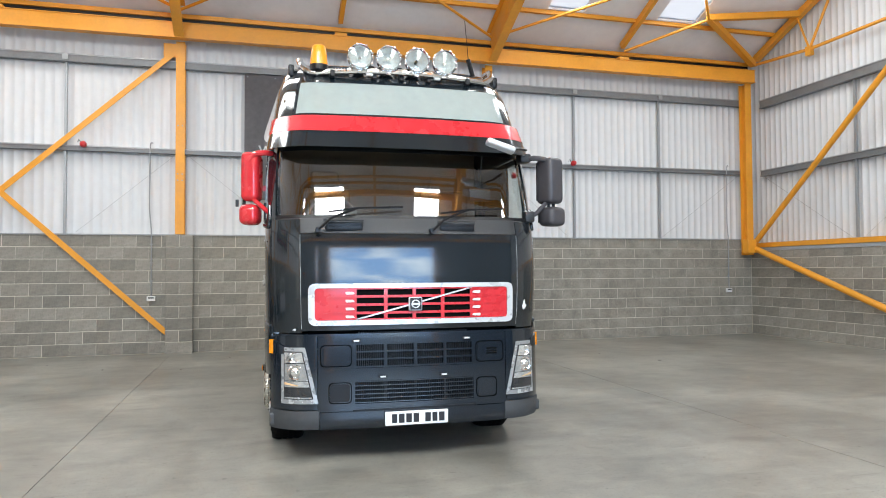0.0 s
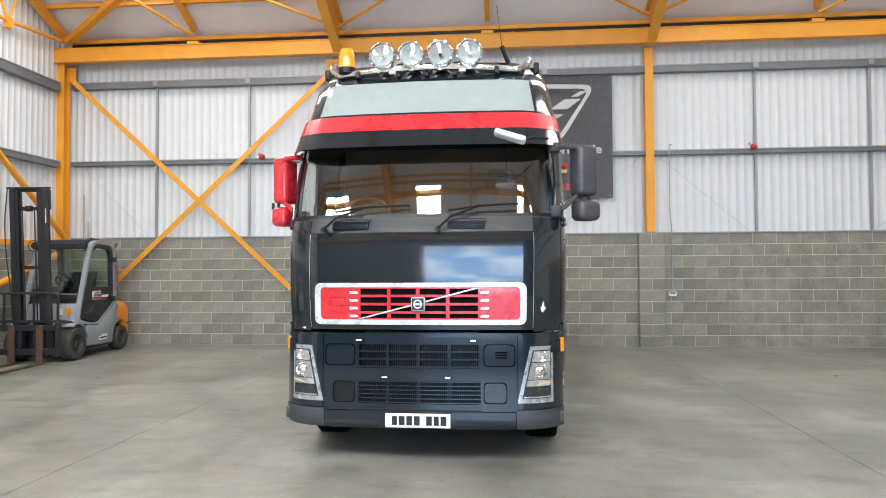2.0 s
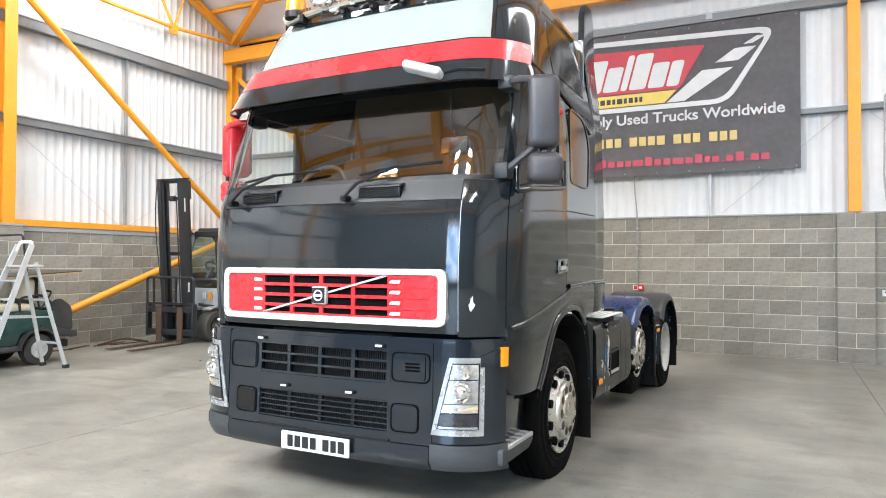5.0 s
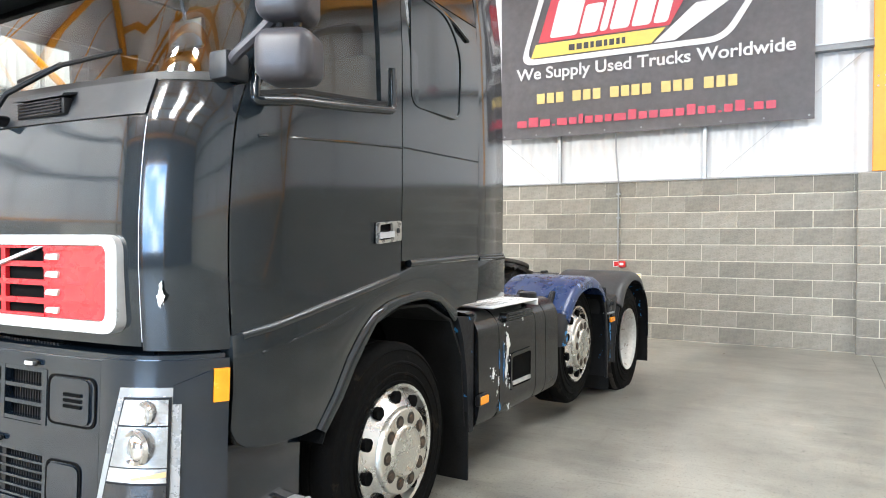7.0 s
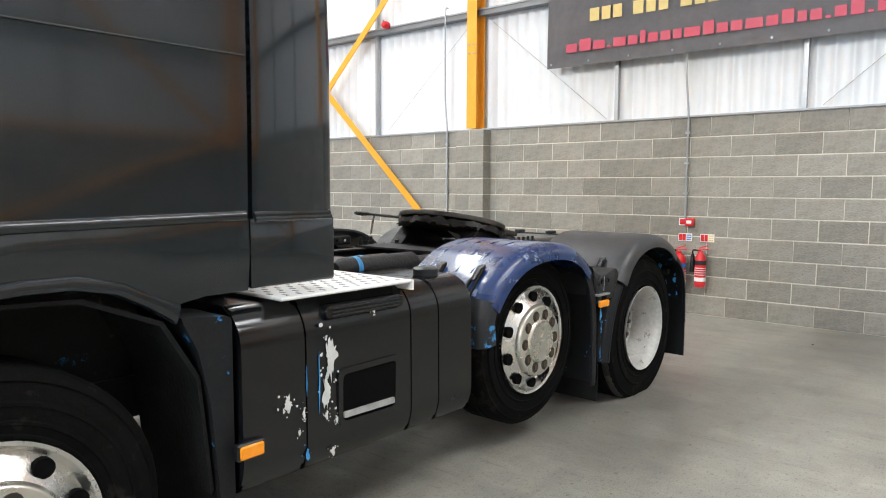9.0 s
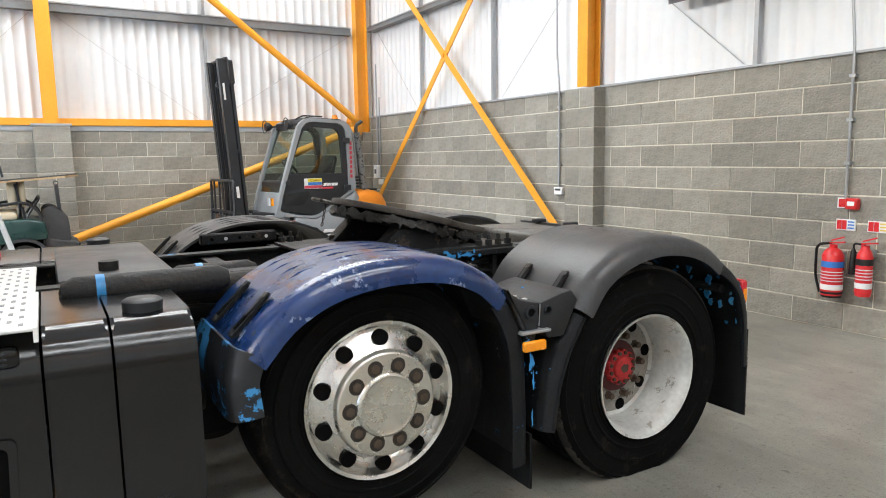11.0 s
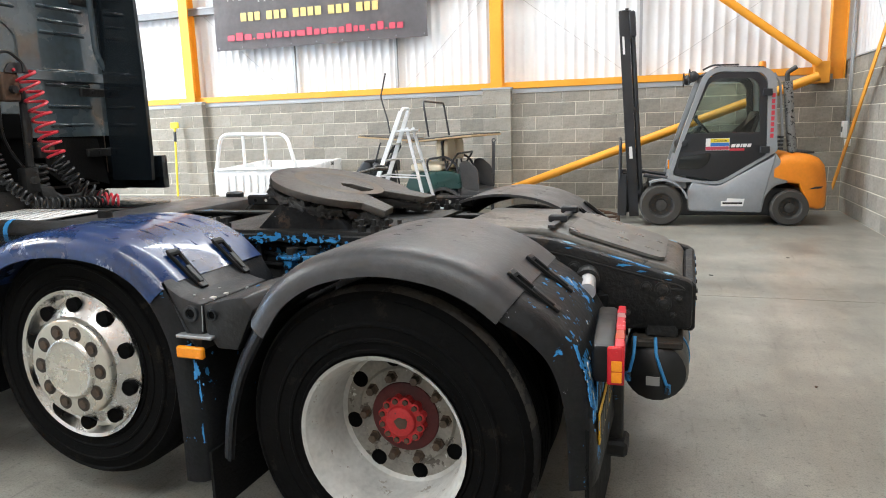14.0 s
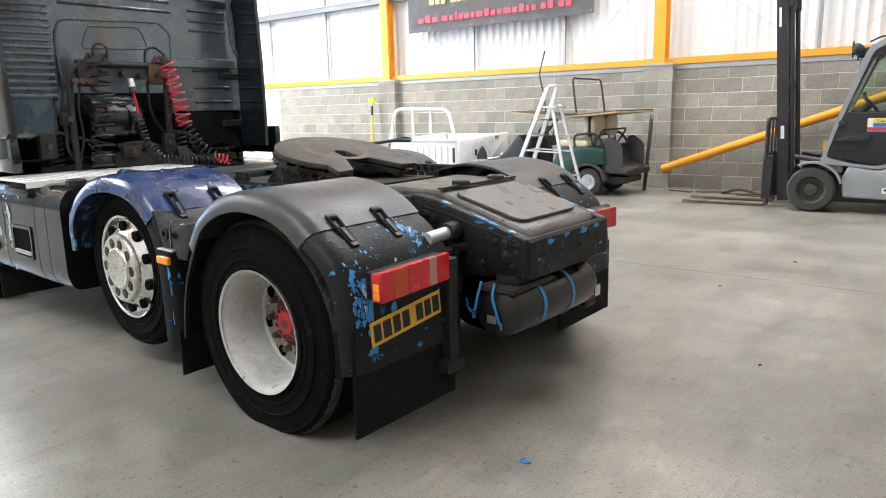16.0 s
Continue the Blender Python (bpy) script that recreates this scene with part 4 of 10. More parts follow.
# fire point
fp = thing("call_point", "red fire alarm call point with white sign", "alarm")
part("call_box", boxm(2.37, 2.465, BY - 0.06, BY, 1.015, 1.105, 0.008), REDGEAR, fp)
part("button", boxm(2.39, 2.445, BY - 0.065, BY - 0.06, 1.045, 1.08), SIGNW, fp)
part("call_sign", boxm(2.285, 2.365, BY - 0.012, BY, 1.02, 1.105), SIGNW, fp, "white sign with red symbol")
part("symbol", boxm(2.298, 2.355, BY - 0.016, BY - 0.012, 1.03, 1.095), REDGEAR, fp)
for k, ex in enumerate((2.335, 2.585)):
    z0 = 0.30 if k == 0 else 0.345
    sg = thing("fire_sign", "white and red fire extinguisher sign on the wall", "sign", group="fire signs")
    part("board", boxm(ex - 0.05, ex + 0.105, BY - 0.012, BY, 0.84, 0.93), SIGNW, sg)
    part("symbol", boxm(ex - 0.042, ex - 0.005, BY - 0.016, BY - 0.012, 0.848, 0.922), REDGEAR, sg)
    part("symbol", boxm(ex + 0.0, ex + 0.035, BY - 0.016, BY - 0.012, 0.848, 0.922), REDGEAR, sg)
    for q in range(3):
        part("text_bar", boxm(ex + 0.045, ex + 0.095, BY - 0.016, BY - 0.012, 0.855 + q * 0.025, 0.866 + q * 0.025), BYEL if k else BLUESIGN, sg)
    xt = thing("fire_extinguisher", "red foam fire extinguisher hung on the wall" if k == 0 else "slim red gas fire extinguisher hung on the wall", "extinguisher", group="fire extinguishers")
    r, h = (0.082, 0.40) if k == 0 else (0.060, 0.37)
    part("cylinder", lathem([(z0, 0.001), (z0, r * 0.9), (z0 + 0.02, r), (z0 + h - 0.06, r), (z0 + h - 0.02, r * 0.75), (z0 + h + 0.005, 0.03), (z0 + h + 0.03, 0.03), (z0 + h + 0.03, 0.001)], 24, "Z", (ex, BY - 0.12, 0)), REDGEAR, xt, smooth=40)
    part("base_ring", lathem([(z0 - 0.004, r * 0.92), (z0 + 0.04, r + 0.003), (z0 + 0.045, r + 0.001)], 24, "Z", (ex, BY - 0.12, 0)), TRIMBLK if k == 0 else REDGEAR, xt)
    part("label_panel", lathem([(z0 + 0.06, r + 0.002), (z0 + 0.105, r + 0.002)], 24, "Z", (ex, BY - 0.12, 0)), SIGNW, xt, "pale label")
    for q in range(4):
        part("print_bar", lathem([(z0 + 0.13 + q * 0.025, r + 0.002), (z0 + 0.138 + q * 0.025, r + 0.002)], 24, "Z", (ex, BY - 0.12, 0)), BWHITE, xt)
    part("colour_band", lathem([(z0 + 0.245, r + 0.002), (z0 + 0.295, r + 0.002)], 24, "Z", (ex, BY - 0.12, 0)), BLUESIGN if k == 0 else INK, xt)
    lv = part("lever", bar(bmesh.new(), (ex - 0.03, BY - 0.12, z0 + h + 0.04), (ex + 0.09, BY - 0.12, z0 + h + 0.055), 0.02, 0.012), REDGEAR, xt)
    part("grip", bar(bmesh.new(), (ex - 0.02, BY - 0.12, z0 + h + 0.06), (ex + 0.08, BY - 0.12, z0 + h + 0.095), 0.02, 0.012), REDGEAR, lv)
    if k == 0:
        part("hose", tubem(bent([(ex - 0.02, BY - 0.12, z0 + h + 0.04), (ex - 0.14, BY - 0.12, z0 + h + 0.02), (ex - 0.14, BY - 0.12, z0 + 0.15), (ex - r - 0.015, BY - 0.12, z0 + 0.02)], 0.08), 0.011, 8), TRIMBLK, xt)
    else:
        part("horn", lathem([(z0 + 0.16, 0.030), (z0 + 0.34, 0.022), (z0 + 0.37, 0.008)], 16, "Z", (ex - 0.09, BY - 0.12, 0), True), TRIMBLK, xt, "black discharge horn", 40)
        part("horn_pipe", tubem(bent([(ex - 0.09, BY - 0.12, z0 + 0.36), (ex - 0.09, BY - 0.12, z0 + h + 0.04), (ex, BY - 0.12, z0 + h + 0.03)], 0.03), 0.008, 6), TRIMBLK, xt)
    part("wall_bracket", boxm(ex - 0.03, ex + 0.03, BY - 0.06, BY, z0 + 0.3, z0 + 0.36), GALV, xt)

# switch boxes in the corner
for dx, z0, z1 in ((0.32, 1.35, 3.2), (0.42, 1.10, 2.6)):
    c = thing("conduit", "thin grey metal cable conduit fixed to the wall", "conduit", group="conduits")
    part("pipe", rodm((LX + dx, BY - 0.03, z0), (LX + dx, BY - 0.03, z1), 0.014, 8), GALV, c)
sw = thing("switch_box", "white switch box beside the corner column", "switch")
part("box", boxm(LX + 0.25, LX + 0.39, BY - 0.09, BY, 1.12, 1.36, 0.008), SIGNW, sw)
part("switch", boxm(LX + 0.29, LX + 0.35, BY - 0.10, BY - 0.09, 1.2, 1.28), PLASTIC2, sw)
so = thing("wall_socket", "small white socket box under a conduit", "socket", group="wall sockets")
part("box", boxm(LX + 0.37, LX + 0.48, BY - 0.06, BY, 1.0, 1.10, 0.006), SIGNW, so)


# ---- banners ----
def banner(m, label):
    """A dark printed banner 4.34 x 2.48 m; its face looks along -y, lower left corner at m."""
    b = thing("banner", label, "banner", m, group="banners")
    W, H = 4.34, 2.48
    bm = bmesh.new()
    nx, nz = 40, 14
    g = [[bm.verts.new((W * i / nx, 0.012 * noise.noise((i * 0.3, j * 0.4, 2.0)), H * j / nz)) for j in range(nz + 1)] for i in range(nx + 1)]
    for i in range(nx):
        for j in range(nz):
            bm.faces.new((g[i][j], g[i + 1][j], g[i + 1][j + 1], g[i][j + 1]))
    bmesh.ops.solidify(bm, geom=bm.faces[:], thickness=0.003)
    part("cloth", bm, BANNER, b, smooth=60)
    f = -0.018
    out = rounded([(0.32, 1.12), (3.30, 1.12), (4.02, 2.28), (0.72, 2.40)], [0.22, 0.25, 0.25, 0.25], 5)
    inn = rounded([(0.42, 1.20), (3.24, 1.20), (3.90, 2.20), (0.78, 2.31)], [0.18, 0.2, 0.2, 0.2], 5)
    part("logo_border", frame_outline(bmesh.new(), out, inn, "Y", f, f + 0.004), BWHITE, b, "white rounded logo border")
    part("red_field", prismm([(0.62, 1.44), (2.55, 1.44), (2.95, 2.12), (0.86, 2.2)], "Y", f, f + 0.004), BRED, b, "red logo field")
    part("yellow_band", prismm([(0.50, 1.22), (2.30, 1.22), (2.50, 1.42), (0.58, 1.42)], "Y", f, f + 0.004), BYEL, b, "yellow logo band")
    part("white_band", prismm([(2.34, 1.22), (2.62, 1.22), (3.38, 1.70), (2.90, 1.70)], "Y", f, f + 0.004), BWHITE, b)
    part("white_flash", prismm([(3.10, 1.80), (3.45, 1.80), (3.72, 2.0), (3.40, 2.0)], "Y", f, f + 0.004), BWHITE, b)
    part("white_flash", prismm([(3.52, 2.05), (3.66, 2.05), (3.86, 2.16), (3.72, 2.16)], "Y", f, f + 0.004), BWHITE, b)
    x = 0.80
    for w, h in ((0.42, 0.56), (0.27, 0.42), (0.11, 0.60), (0.28, 0.60), (0.27, 0.42), (0.20, 0.42)):
        part("logo_letter_shape", prismm(rounded([(x, 1.49), (x + w, 1.49), (x + w + 0.15 * h / 0.56, 1.49 + h), (x + 0.15 * h / 0.56, 1.49 + h)], 0.05, 3), "Y", f - 0.005, f - 0.001), BWHITE, b)
        x += w + 0.035
    x = 1.1
    for w in (0.12, 0.11, 0.10, 0.08, 0.12, 0.08, 0.10, 0.08, 0.08):
        part("logo_letter_shape", boxm(x, x + w - 0.03, f - 0.005, f - 0.001, 1.27, 1.36), INK, b)
        x += w
    face = pose(0, f, 0, 90, 0, 0)
    words("We Supply Used Trucks Worldwide", 0.245, Matrix.Translation((0.27, f, 0.90)) @ pose(0, 0, 0, 90, 0, 0), BWHITE, b, "white printed words", 0.004, 1.065)
    x = 0.60
    for group_len in (3, 3, 4, 3, 3):
        for q in range(group_len):
            w = 0.112 if q % 3 else 0.125
            part("number_bar", boxm(x, x + w, f - 0.003, f, 0.515, 0.668), BGOLD, b, "gold bar of a printed digit")
            x += w + 0.036
        x += 0.105
    x = 0.28
    for q, w in enumerate((0.14, 0.14, 0.14, 0.03, 0.14, 0.10, 0.05, 0.10, 0.10, 0.08, 0.16, 0.10, 0.10, 0.10, 0.16, 0.10, 0.10, 0.07, 0.09, 0.03, 0.09, 0.10, 0.03, 0.10, 0.10)):
        part("address_bar", boxm(x, x + w + 0.016, f - 0.003, f, 0.17, 0.20 if w < 0.04 else (0.315 if q % 5 == 1 else 0.275)), BPINK, b, "red bar of a printed web letter")
        x += w + 0.048
    for i in range(9):
        for z in (0.05, H - 0.05):
            part("eyelet", rodm((0.06 + i * (W - 0.12) / 8, 0.02, z), (0.06 + i * (W - 0.12) / 8, -0.012, z), 0.014, 8), GALV, b)


banner(Matrix.Translation((0.52, BCY - 0.20, 2.965)), "dark printed company banner hung on the back wall")
banner(Matrix.Translation((LCX + 0.235, 3.38, 3.02)) @ pose(0, 0, 0, 0, 0, 90), "dark printed company banner hung on the gable wall")

# ---- the lorry: a three-axle tractor unit; x across, y from the nose back, z up ----
TRUCK_M = Matrix.Translation((2.011, 5.72, 0)) @ pose(0, 0, 0, 0, 0, -1.2)
truck = thing("truck", "black three-axle tractor lorry with red grille, parked on concrete", "lorry", TRUCK_M)
NOSE = [(1.05, 0.022, 1.18), (1.2, 0.008, 1.187), (1.35, 0.0, 1.19), (1.5, 0.0, 1.192), (1.65, 0.008, 1.195), (1.78, 0.022, 1.195), (1.87, 0.037, 1.195), (1.985, 0.08, 1.195), (2.30, 0.18, 1.195), (2.60, 0.285, 1.18), (2.75, 0.30, 1.16), (2.90, 0.345, 1.13), (3.20, 0.49, 1.085), (3.30, 0.57, 1.05), (3.40, 0.75, 0.97)]
REAR_Y = 2.36


def nose_at(z):
    for (za, ya, wa), (zb, yb, wb) in zip(NOSE, NOSE[1:]):
        if z <= zb or zb == NOSE[-1][0]:
            k = min(max((z - za) / (zb - za), 0), 1)
            return ya + (yb - ya) * k, wa + (wb - wa) * k
    return NOSE[-1][1:]


def skin(s, z, off=0.0, prof=None):
    """A point of the cab's skin: s runs 0 at the middle of the nose, 1 to 2 round the corner, 2 to 3 along the side."""
    yf, w = prof(z) if prof else nose_at(z)
    a, sg = abs(s), (1 if s >= 0 else -1)
    rx, ry, bow = 0.40, 0.42, 0.035
    if a <= 1:
        x, y = a * (w - rx), yf + bow * a * a
        nx, ny = 0.06 * a, -1
    elif a <= 2:
        t = (a - 1) * math.pi / 2
        x, y = w - rx + rx * math.sin(t), yf + bow + ry * (1 - math.cos(t))
        nx, ny = math.sin(t), -math.cos(t)
    else:
        yc = yf + bow + ry
        y = yc + (a - 2) * (REAR_Y - yc)
        x = w - 0.045 * max(0.0, (y - 1.2) / 1.16)
        nx, ny = 1, 0
    n = math.hypot(nx, ny)
    return Vector((sg * (x + nx / n * off), y + ny / n * off, z))


def side_s(y, z, prof=None):
    yf, w = prof(z) if prof else nose_at(z)
    yc = yf + 0.035 + 0.42
    if y >= yc:
        return 2 + (y - yc) / (REAR_Y - yc)
    return 1 + math.acos(max(-1, min(1, 1 - (y - yf - 0.035) / 0.42))) / (math.pi / 2)


def shell(bm, s0, s1, z0, z1, nu=12, nz=6, t=0.025, off=0.0, prof=None):
    """A curved panel of the skin with thickness. s0, s1 may depend on z; z0, z1 may depend on s's share."""
    f0 = s0 if callable(s0) else (lambda z: s0)
    f1 = s1 if callable(s1) else (lambda z: s1)
    g = []
    for i in range(nu + 1):
        k = i / nu
        za = z0(k) if callable(z0) else z0
        zb = z1(k) if callable(z1) else z1
        col = []
        for j in range(nz + 1):
            z = za + (zb - za) * j / nz
            s = f0(z) + (f1(z) - f0(z)) * k
            col.append((bm.verts.new(skin(s, z, off, prof)), bm.verts.new(skin(s, z, off - t, prof))))
        g.append(col)
    for i in range(nu):
        for j in range(nz):
            a, b, c, d = g[i][j], g[i + 1][j], g[i + 1][j + 1], g[i][j + 1]
            bm.faces.new((a[0], b[0], c[0], d[0]))
            bm.faces.new((a[1], d[1], c[1], b[1]))
    for i in range(nu):
        for j in (0, nz):
            a, b = g[i][j], g[i + 1][j]
            bm.faces.new((a[0], a[1], b[1], b[0]))
    for j in range(nz):
        for i in (0, nu):
            a, b = g[i][j], g[i][j + 1]
            bm.faces.new((a[0], a[1], b[1], b[0]))
    return bm


def shellm(*a, **k):
    return shell(bmesh.new(), *a, **k)


def sheet(s0, s1, z0, z1, nu=12, nz=6, off=0.0):
    """A single curved sheet of glazing on the skin."""
    bm = bmesh.new()
    g = []
    for i in range(nu + 1):
        k = i / nu
        za, zb = (z0(k) if callable(z0) else z0), (z1(k) if callable(z1) else z1)
        col = []
        for j in range(nz + 1):
            z = za + (zb - za) * j / nz
            a, b = (s0(z) if callable(s0) else s0), (s1(z) if callable(s1) else s1)
            col.append(bm.verts.new(skin(a + (b - a) * k, z, off)))
        g.append(col)
    for a, b in zip(g, g[1:]):
        for j in range(nz):
            bm.faces.new((a[j], b[j], b[j + 1], a[j + 1]))
    return bm


def tp(name, bm, material, label="", parent=None, smooth=35):
    return part(name, bm, material, parent or truck, label, smooth)


# nose panels
tp("bonnet_panel", shellm(-1.196, 1.196, 1.075, 1.855, 48, 26), BLACKP, "glossy black front panel")
for sg in (-1, 1):
    tp("corner_panel", shellm(sg * 1.203, sg * 1.655, 1.06, 1.975, 24, 24), BLACKP)
    tp("edge_strip", shellm(sg * 1.1975, sg * 1.2015, 1.09, 1.85, 1, 24, t=0.012, off=-0.001), SILVER, "thin bare metal edge")
tp("cowl", shellm(-1.19, 1.19, 1.86, 1.985, 40, 4, off=0.004), PLASTIC, "dark grey plastic wiper cowl")
for vx in (-0.57, 0.38):
    v = tp("cowl_vent", boxm(vx - 0.15, vx + 0.15, 0.040, 0.075, 1.885, 1.945, 0.006, 2, None), TRIMBLK, "slotted air vent")
    for j in range(5):
        part("slat", boxm(vx - 0.135, vx + 0.135, 0.033, 0.040, 1.890 + j * 0.0115, 1.895 + j * 0.0115), TRIMBLK, v)
    part("hood", prismm([(0.028, 1.947), (0.09, 1.962), (0.09, 1.972), (0.030, 1.956)], "X", vx - 0.16, vx + 0.16), PLASTIC, v)
# black sheet: the shade in the gap is painted, not left to light
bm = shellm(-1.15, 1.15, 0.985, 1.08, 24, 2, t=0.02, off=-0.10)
tp("radiator_gap", bm, VOID, "black sheet painted as the shaded gap over the bumper")
bm = bmesh.new()
for i in range(46):
    x = -0.45 + i * 0.02
    box(bm, x, x + 0.010, 0.055, 0.085, 1.0, 1.055)
tagged(tp("radiator_fins", bm, TRIMBLK, "fine black radiator fins"), kind="stuff")

# red grille with silver surround
out = rounded([(-0.855, 1.118), (0.855, 1.118), (0.858, 1.452), (-0.858, 1.452)], 0.06, 5)
inn = rounded([(-0.805, 1.158), (0.805, 1.158), (0.808, 1.416), (-0.808, 1.416)], 0.035, 5)


def nose_y(x, z=1.3):
    return skin(min(abs(x) / 0.80, 1.0), z).y + (0.5 * max(abs(x) - 0.80, 0) ** 1.5)


def hug(bm, z=1.3, lift=0.0):
    """Bends a flat piece onto the nose."""
    for v in bm.verts:
        v.co.y += nose_y(v.co.x, z) + lift
    return bm


def fine_frame(out, inn, y0, y1):
    """A rim whose long sides are divided, so that it can bend."""
    def div(o):
        r = []
        for i in range(len(o)):
            a, b = Vector(o[i - 1]), Vector(o[i])
            n = max(1, int((b - a).length / 0.1))
            r += [tuple(a.lerp(b, k / n)) for k in range(1, n + 1)]
        return r
    a = div(out)
    b = []
    for i in range(len(out)):
        p, q = Vector(out[i - 1]), Vector(out[i])
        n = max(1, int((q - p).length / 0.1))
        u, v = Vector(inn[i - 1]), Vector(inn[i])
        b += [tuple(u.lerp(v, k / n)) for k in range(1, n + 1)]
    return frame_outline(bmesh.new(), a, b, "Y", y0, y1)


grille = tp("grille_surround", hug(fine_frame(out, inn, -0.030, 0.012)), SILVER, "silver grille surround")


def strip(x0, x1, z0, z1, y0, y1, n=12):
    bm = bmesh.new()
    for i in range(n):
        a, b = x0 + (x1 - x0) * i / n, x0 + (x1 - x0) * (i + 1) / n
        box(bm, a, b, y0, y1, z0, z1)
    bmesh.ops.remove_doubles(bm, verts=bm.verts, dist=1e-5)
    return bm


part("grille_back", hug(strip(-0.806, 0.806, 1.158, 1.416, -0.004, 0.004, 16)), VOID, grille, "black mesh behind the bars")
for sg in (-1, 1):
    bm = bmesh.new()
    n = 10
    xs = [0.475 + (0.805 - 0.475) * i / n for i in range(n + 1)]
    for a, b in zip(xs, xs[1:]):
        box(bm, min(sg * a, sg * b), max(sg * a, sg * b), -0.020, -0.006, 1.160, 1.414)
    bmesh.ops.remove_doubles(bm, verts=bm.verts, dist=1e-5)
    part("red_wing", hug(bm), REDP, grille, "red moulded grille end")
    for j in range(4):
        z = 1.185 + j * 0.063
        part("bare_tab", hug(prismm(rounded([(sg * 0.49, z - 0.008), (sg * 0.56, z - 0.011), (sg * 0.565, z + 0.012), (sg * 0.50, z + 0.010)], 0.008, 3), "Y", -0.029, -0.020)), WHITECHIP, grille, "bare worn tab")
        part("wing_ridge", hug(prismm([(sg * 0.48, z + 0.020), (sg * 0.74, z + 0.030), (sg * 0.48, z + 0.040)], "Y", -0.027, -0.020)), REDP, grille)
for z in (1.215, 1.281, 1.347):
    part("bar", hug(strip(-0.48, 0.48, z - 0.010, z + 0.010, -0.024, -0.006)), REDP, grille)
part("bar", hug(strip(-0.48, 0.48, 1.160, 1.170, -0.024, -0.006)), REDP, grille)
part("bar", hug(strip(-0.48, 0.48, 1.404, 1.414, -0.024, -0.006)), REDP, grille)
for x in (-0.24, -0.005, 0.235):
    part("upright", hug(boxm(x - 0.014, x + 0.014, -0.023, -0.007, 1.160, 1.414)), REDP, grille)
bm = bmesh.new()
for i in range(10):
    a, b = i / 10, (i + 1) / 10
    p, q = (-0.47 + 0.94 * a, 1.165 + 0.245 * a), (-0.47 + 0.94 * b, 1.165 + 0.245 * b)
    prism(bm, [(p[0] - 0.022, p[1]), (p[0] + 0.022, p[1]), (q[0] + 0.022, q[1]), (q[0] - 0.022, q[1])], "Y", -0.036, -0.024)
part("diagonal_bar", hug(bm), SILVER, grille, "silver diagonal bar")
bm = bmesh.new()
prism(bm, [(-0.465, 1.166), (-0.455, 1.166), (0.475, 1.409), (0.465, 1.409)], "Y", -0.038, -0.036)
part("diagonal_groove", hug(bm, 1.3, 0.0), TRIMBLK, grille)
part("badge", boxm(-0.055, 0.055, -0.052, -0.02, 1.228, 1.338, 0.006), SILVER, grille, "square black and silver badge")
part("badge_face", boxm(-0.047, 0.047, -0.055, -0.052, 1.236, 1.330), INK, grille)
part("badge_ring", lathem([(-0.058, 0.026), (-0.060, 0.030), (-0.058, 0.035), (-0.054, 0.035), (-0.054, 0.026), (-0.058, 0.026)], 24, "Y", (0, 0, 1.283)), SILVER, grille)
part("badge_bar", boxm(-0.036, 0.036, -0.062, -0.056, 1.275, 1.291), SILVER, grille)

# windscreen and visor
tp("windscreen", sheet(-1.57, 1.57, 1.99, 2.62, 48, 10, -0.012), GLASS, "clear laminated windscreen").visible_shadow = False
tp("windscreen_band", shellm(-1.57, 1.57, 2.575, 2.62, 36, 1, t=0.004, off=-0.030), TRIMBLK, "dark band behind the glass")
tp("windscreen_seal", shellm(-1.58, 1.58, 1.982, 2.012, 36, 1, t=0.02, off=-0.004), TRIMBLK)
for sg in (-1, 1):
    tp("windscreen_pillar", shellm(sg * 1.575, sg * 1.66, 1.98, 2.62, 3, 8, t=0.05), BLACKP)


def visor_prof(z):
    k = (z - 2.58) / 0.30
    return 0.12 + 0.17 * k, 1.20 - 0.05 * k


tp("sun_visor", shellm(-1.80, 1.80, 2.58, 2.725, 44, 4, t=0.02, prof=visor_prof), BLACKP, "black outer sun visor")
tp("visor_stripe", shellm(-1.86, 1.86, 2.728, 2.875, 44, 4, t=0.02, off=0.002, prof=visor_prof), REDP, "red painted stripe over the windscreen")
bm = bmesh.new()
for i in range(32):
    s0, s1 = -1.75 + i * 3.5 / 32, -1.75 + (i + 1) * 3.5 / 32
    a, b, c, d = skin(s0, 2.60, -0.01, visor_prof), skin(s1, 2.60, -0.01, visor_prof), skin(s1, 2.70, -0.02), skin(s0, 2.70, -0.02)
    lo = [bm.verts.new(p) for p in (a, b, c, d)]
    hi = [bm.verts.new(p + Vector((0, 0, 0.012))) for p in (a, b, c, d)]
    bm.faces.new(lo)
    bm.faces.new(hi[::-1])
    for k in range(4):
        bm.faces.new((lo[k - 1], lo[k], hi[k], hi[k - 1]))
tp("visor_underside", bm, PLASTIC)

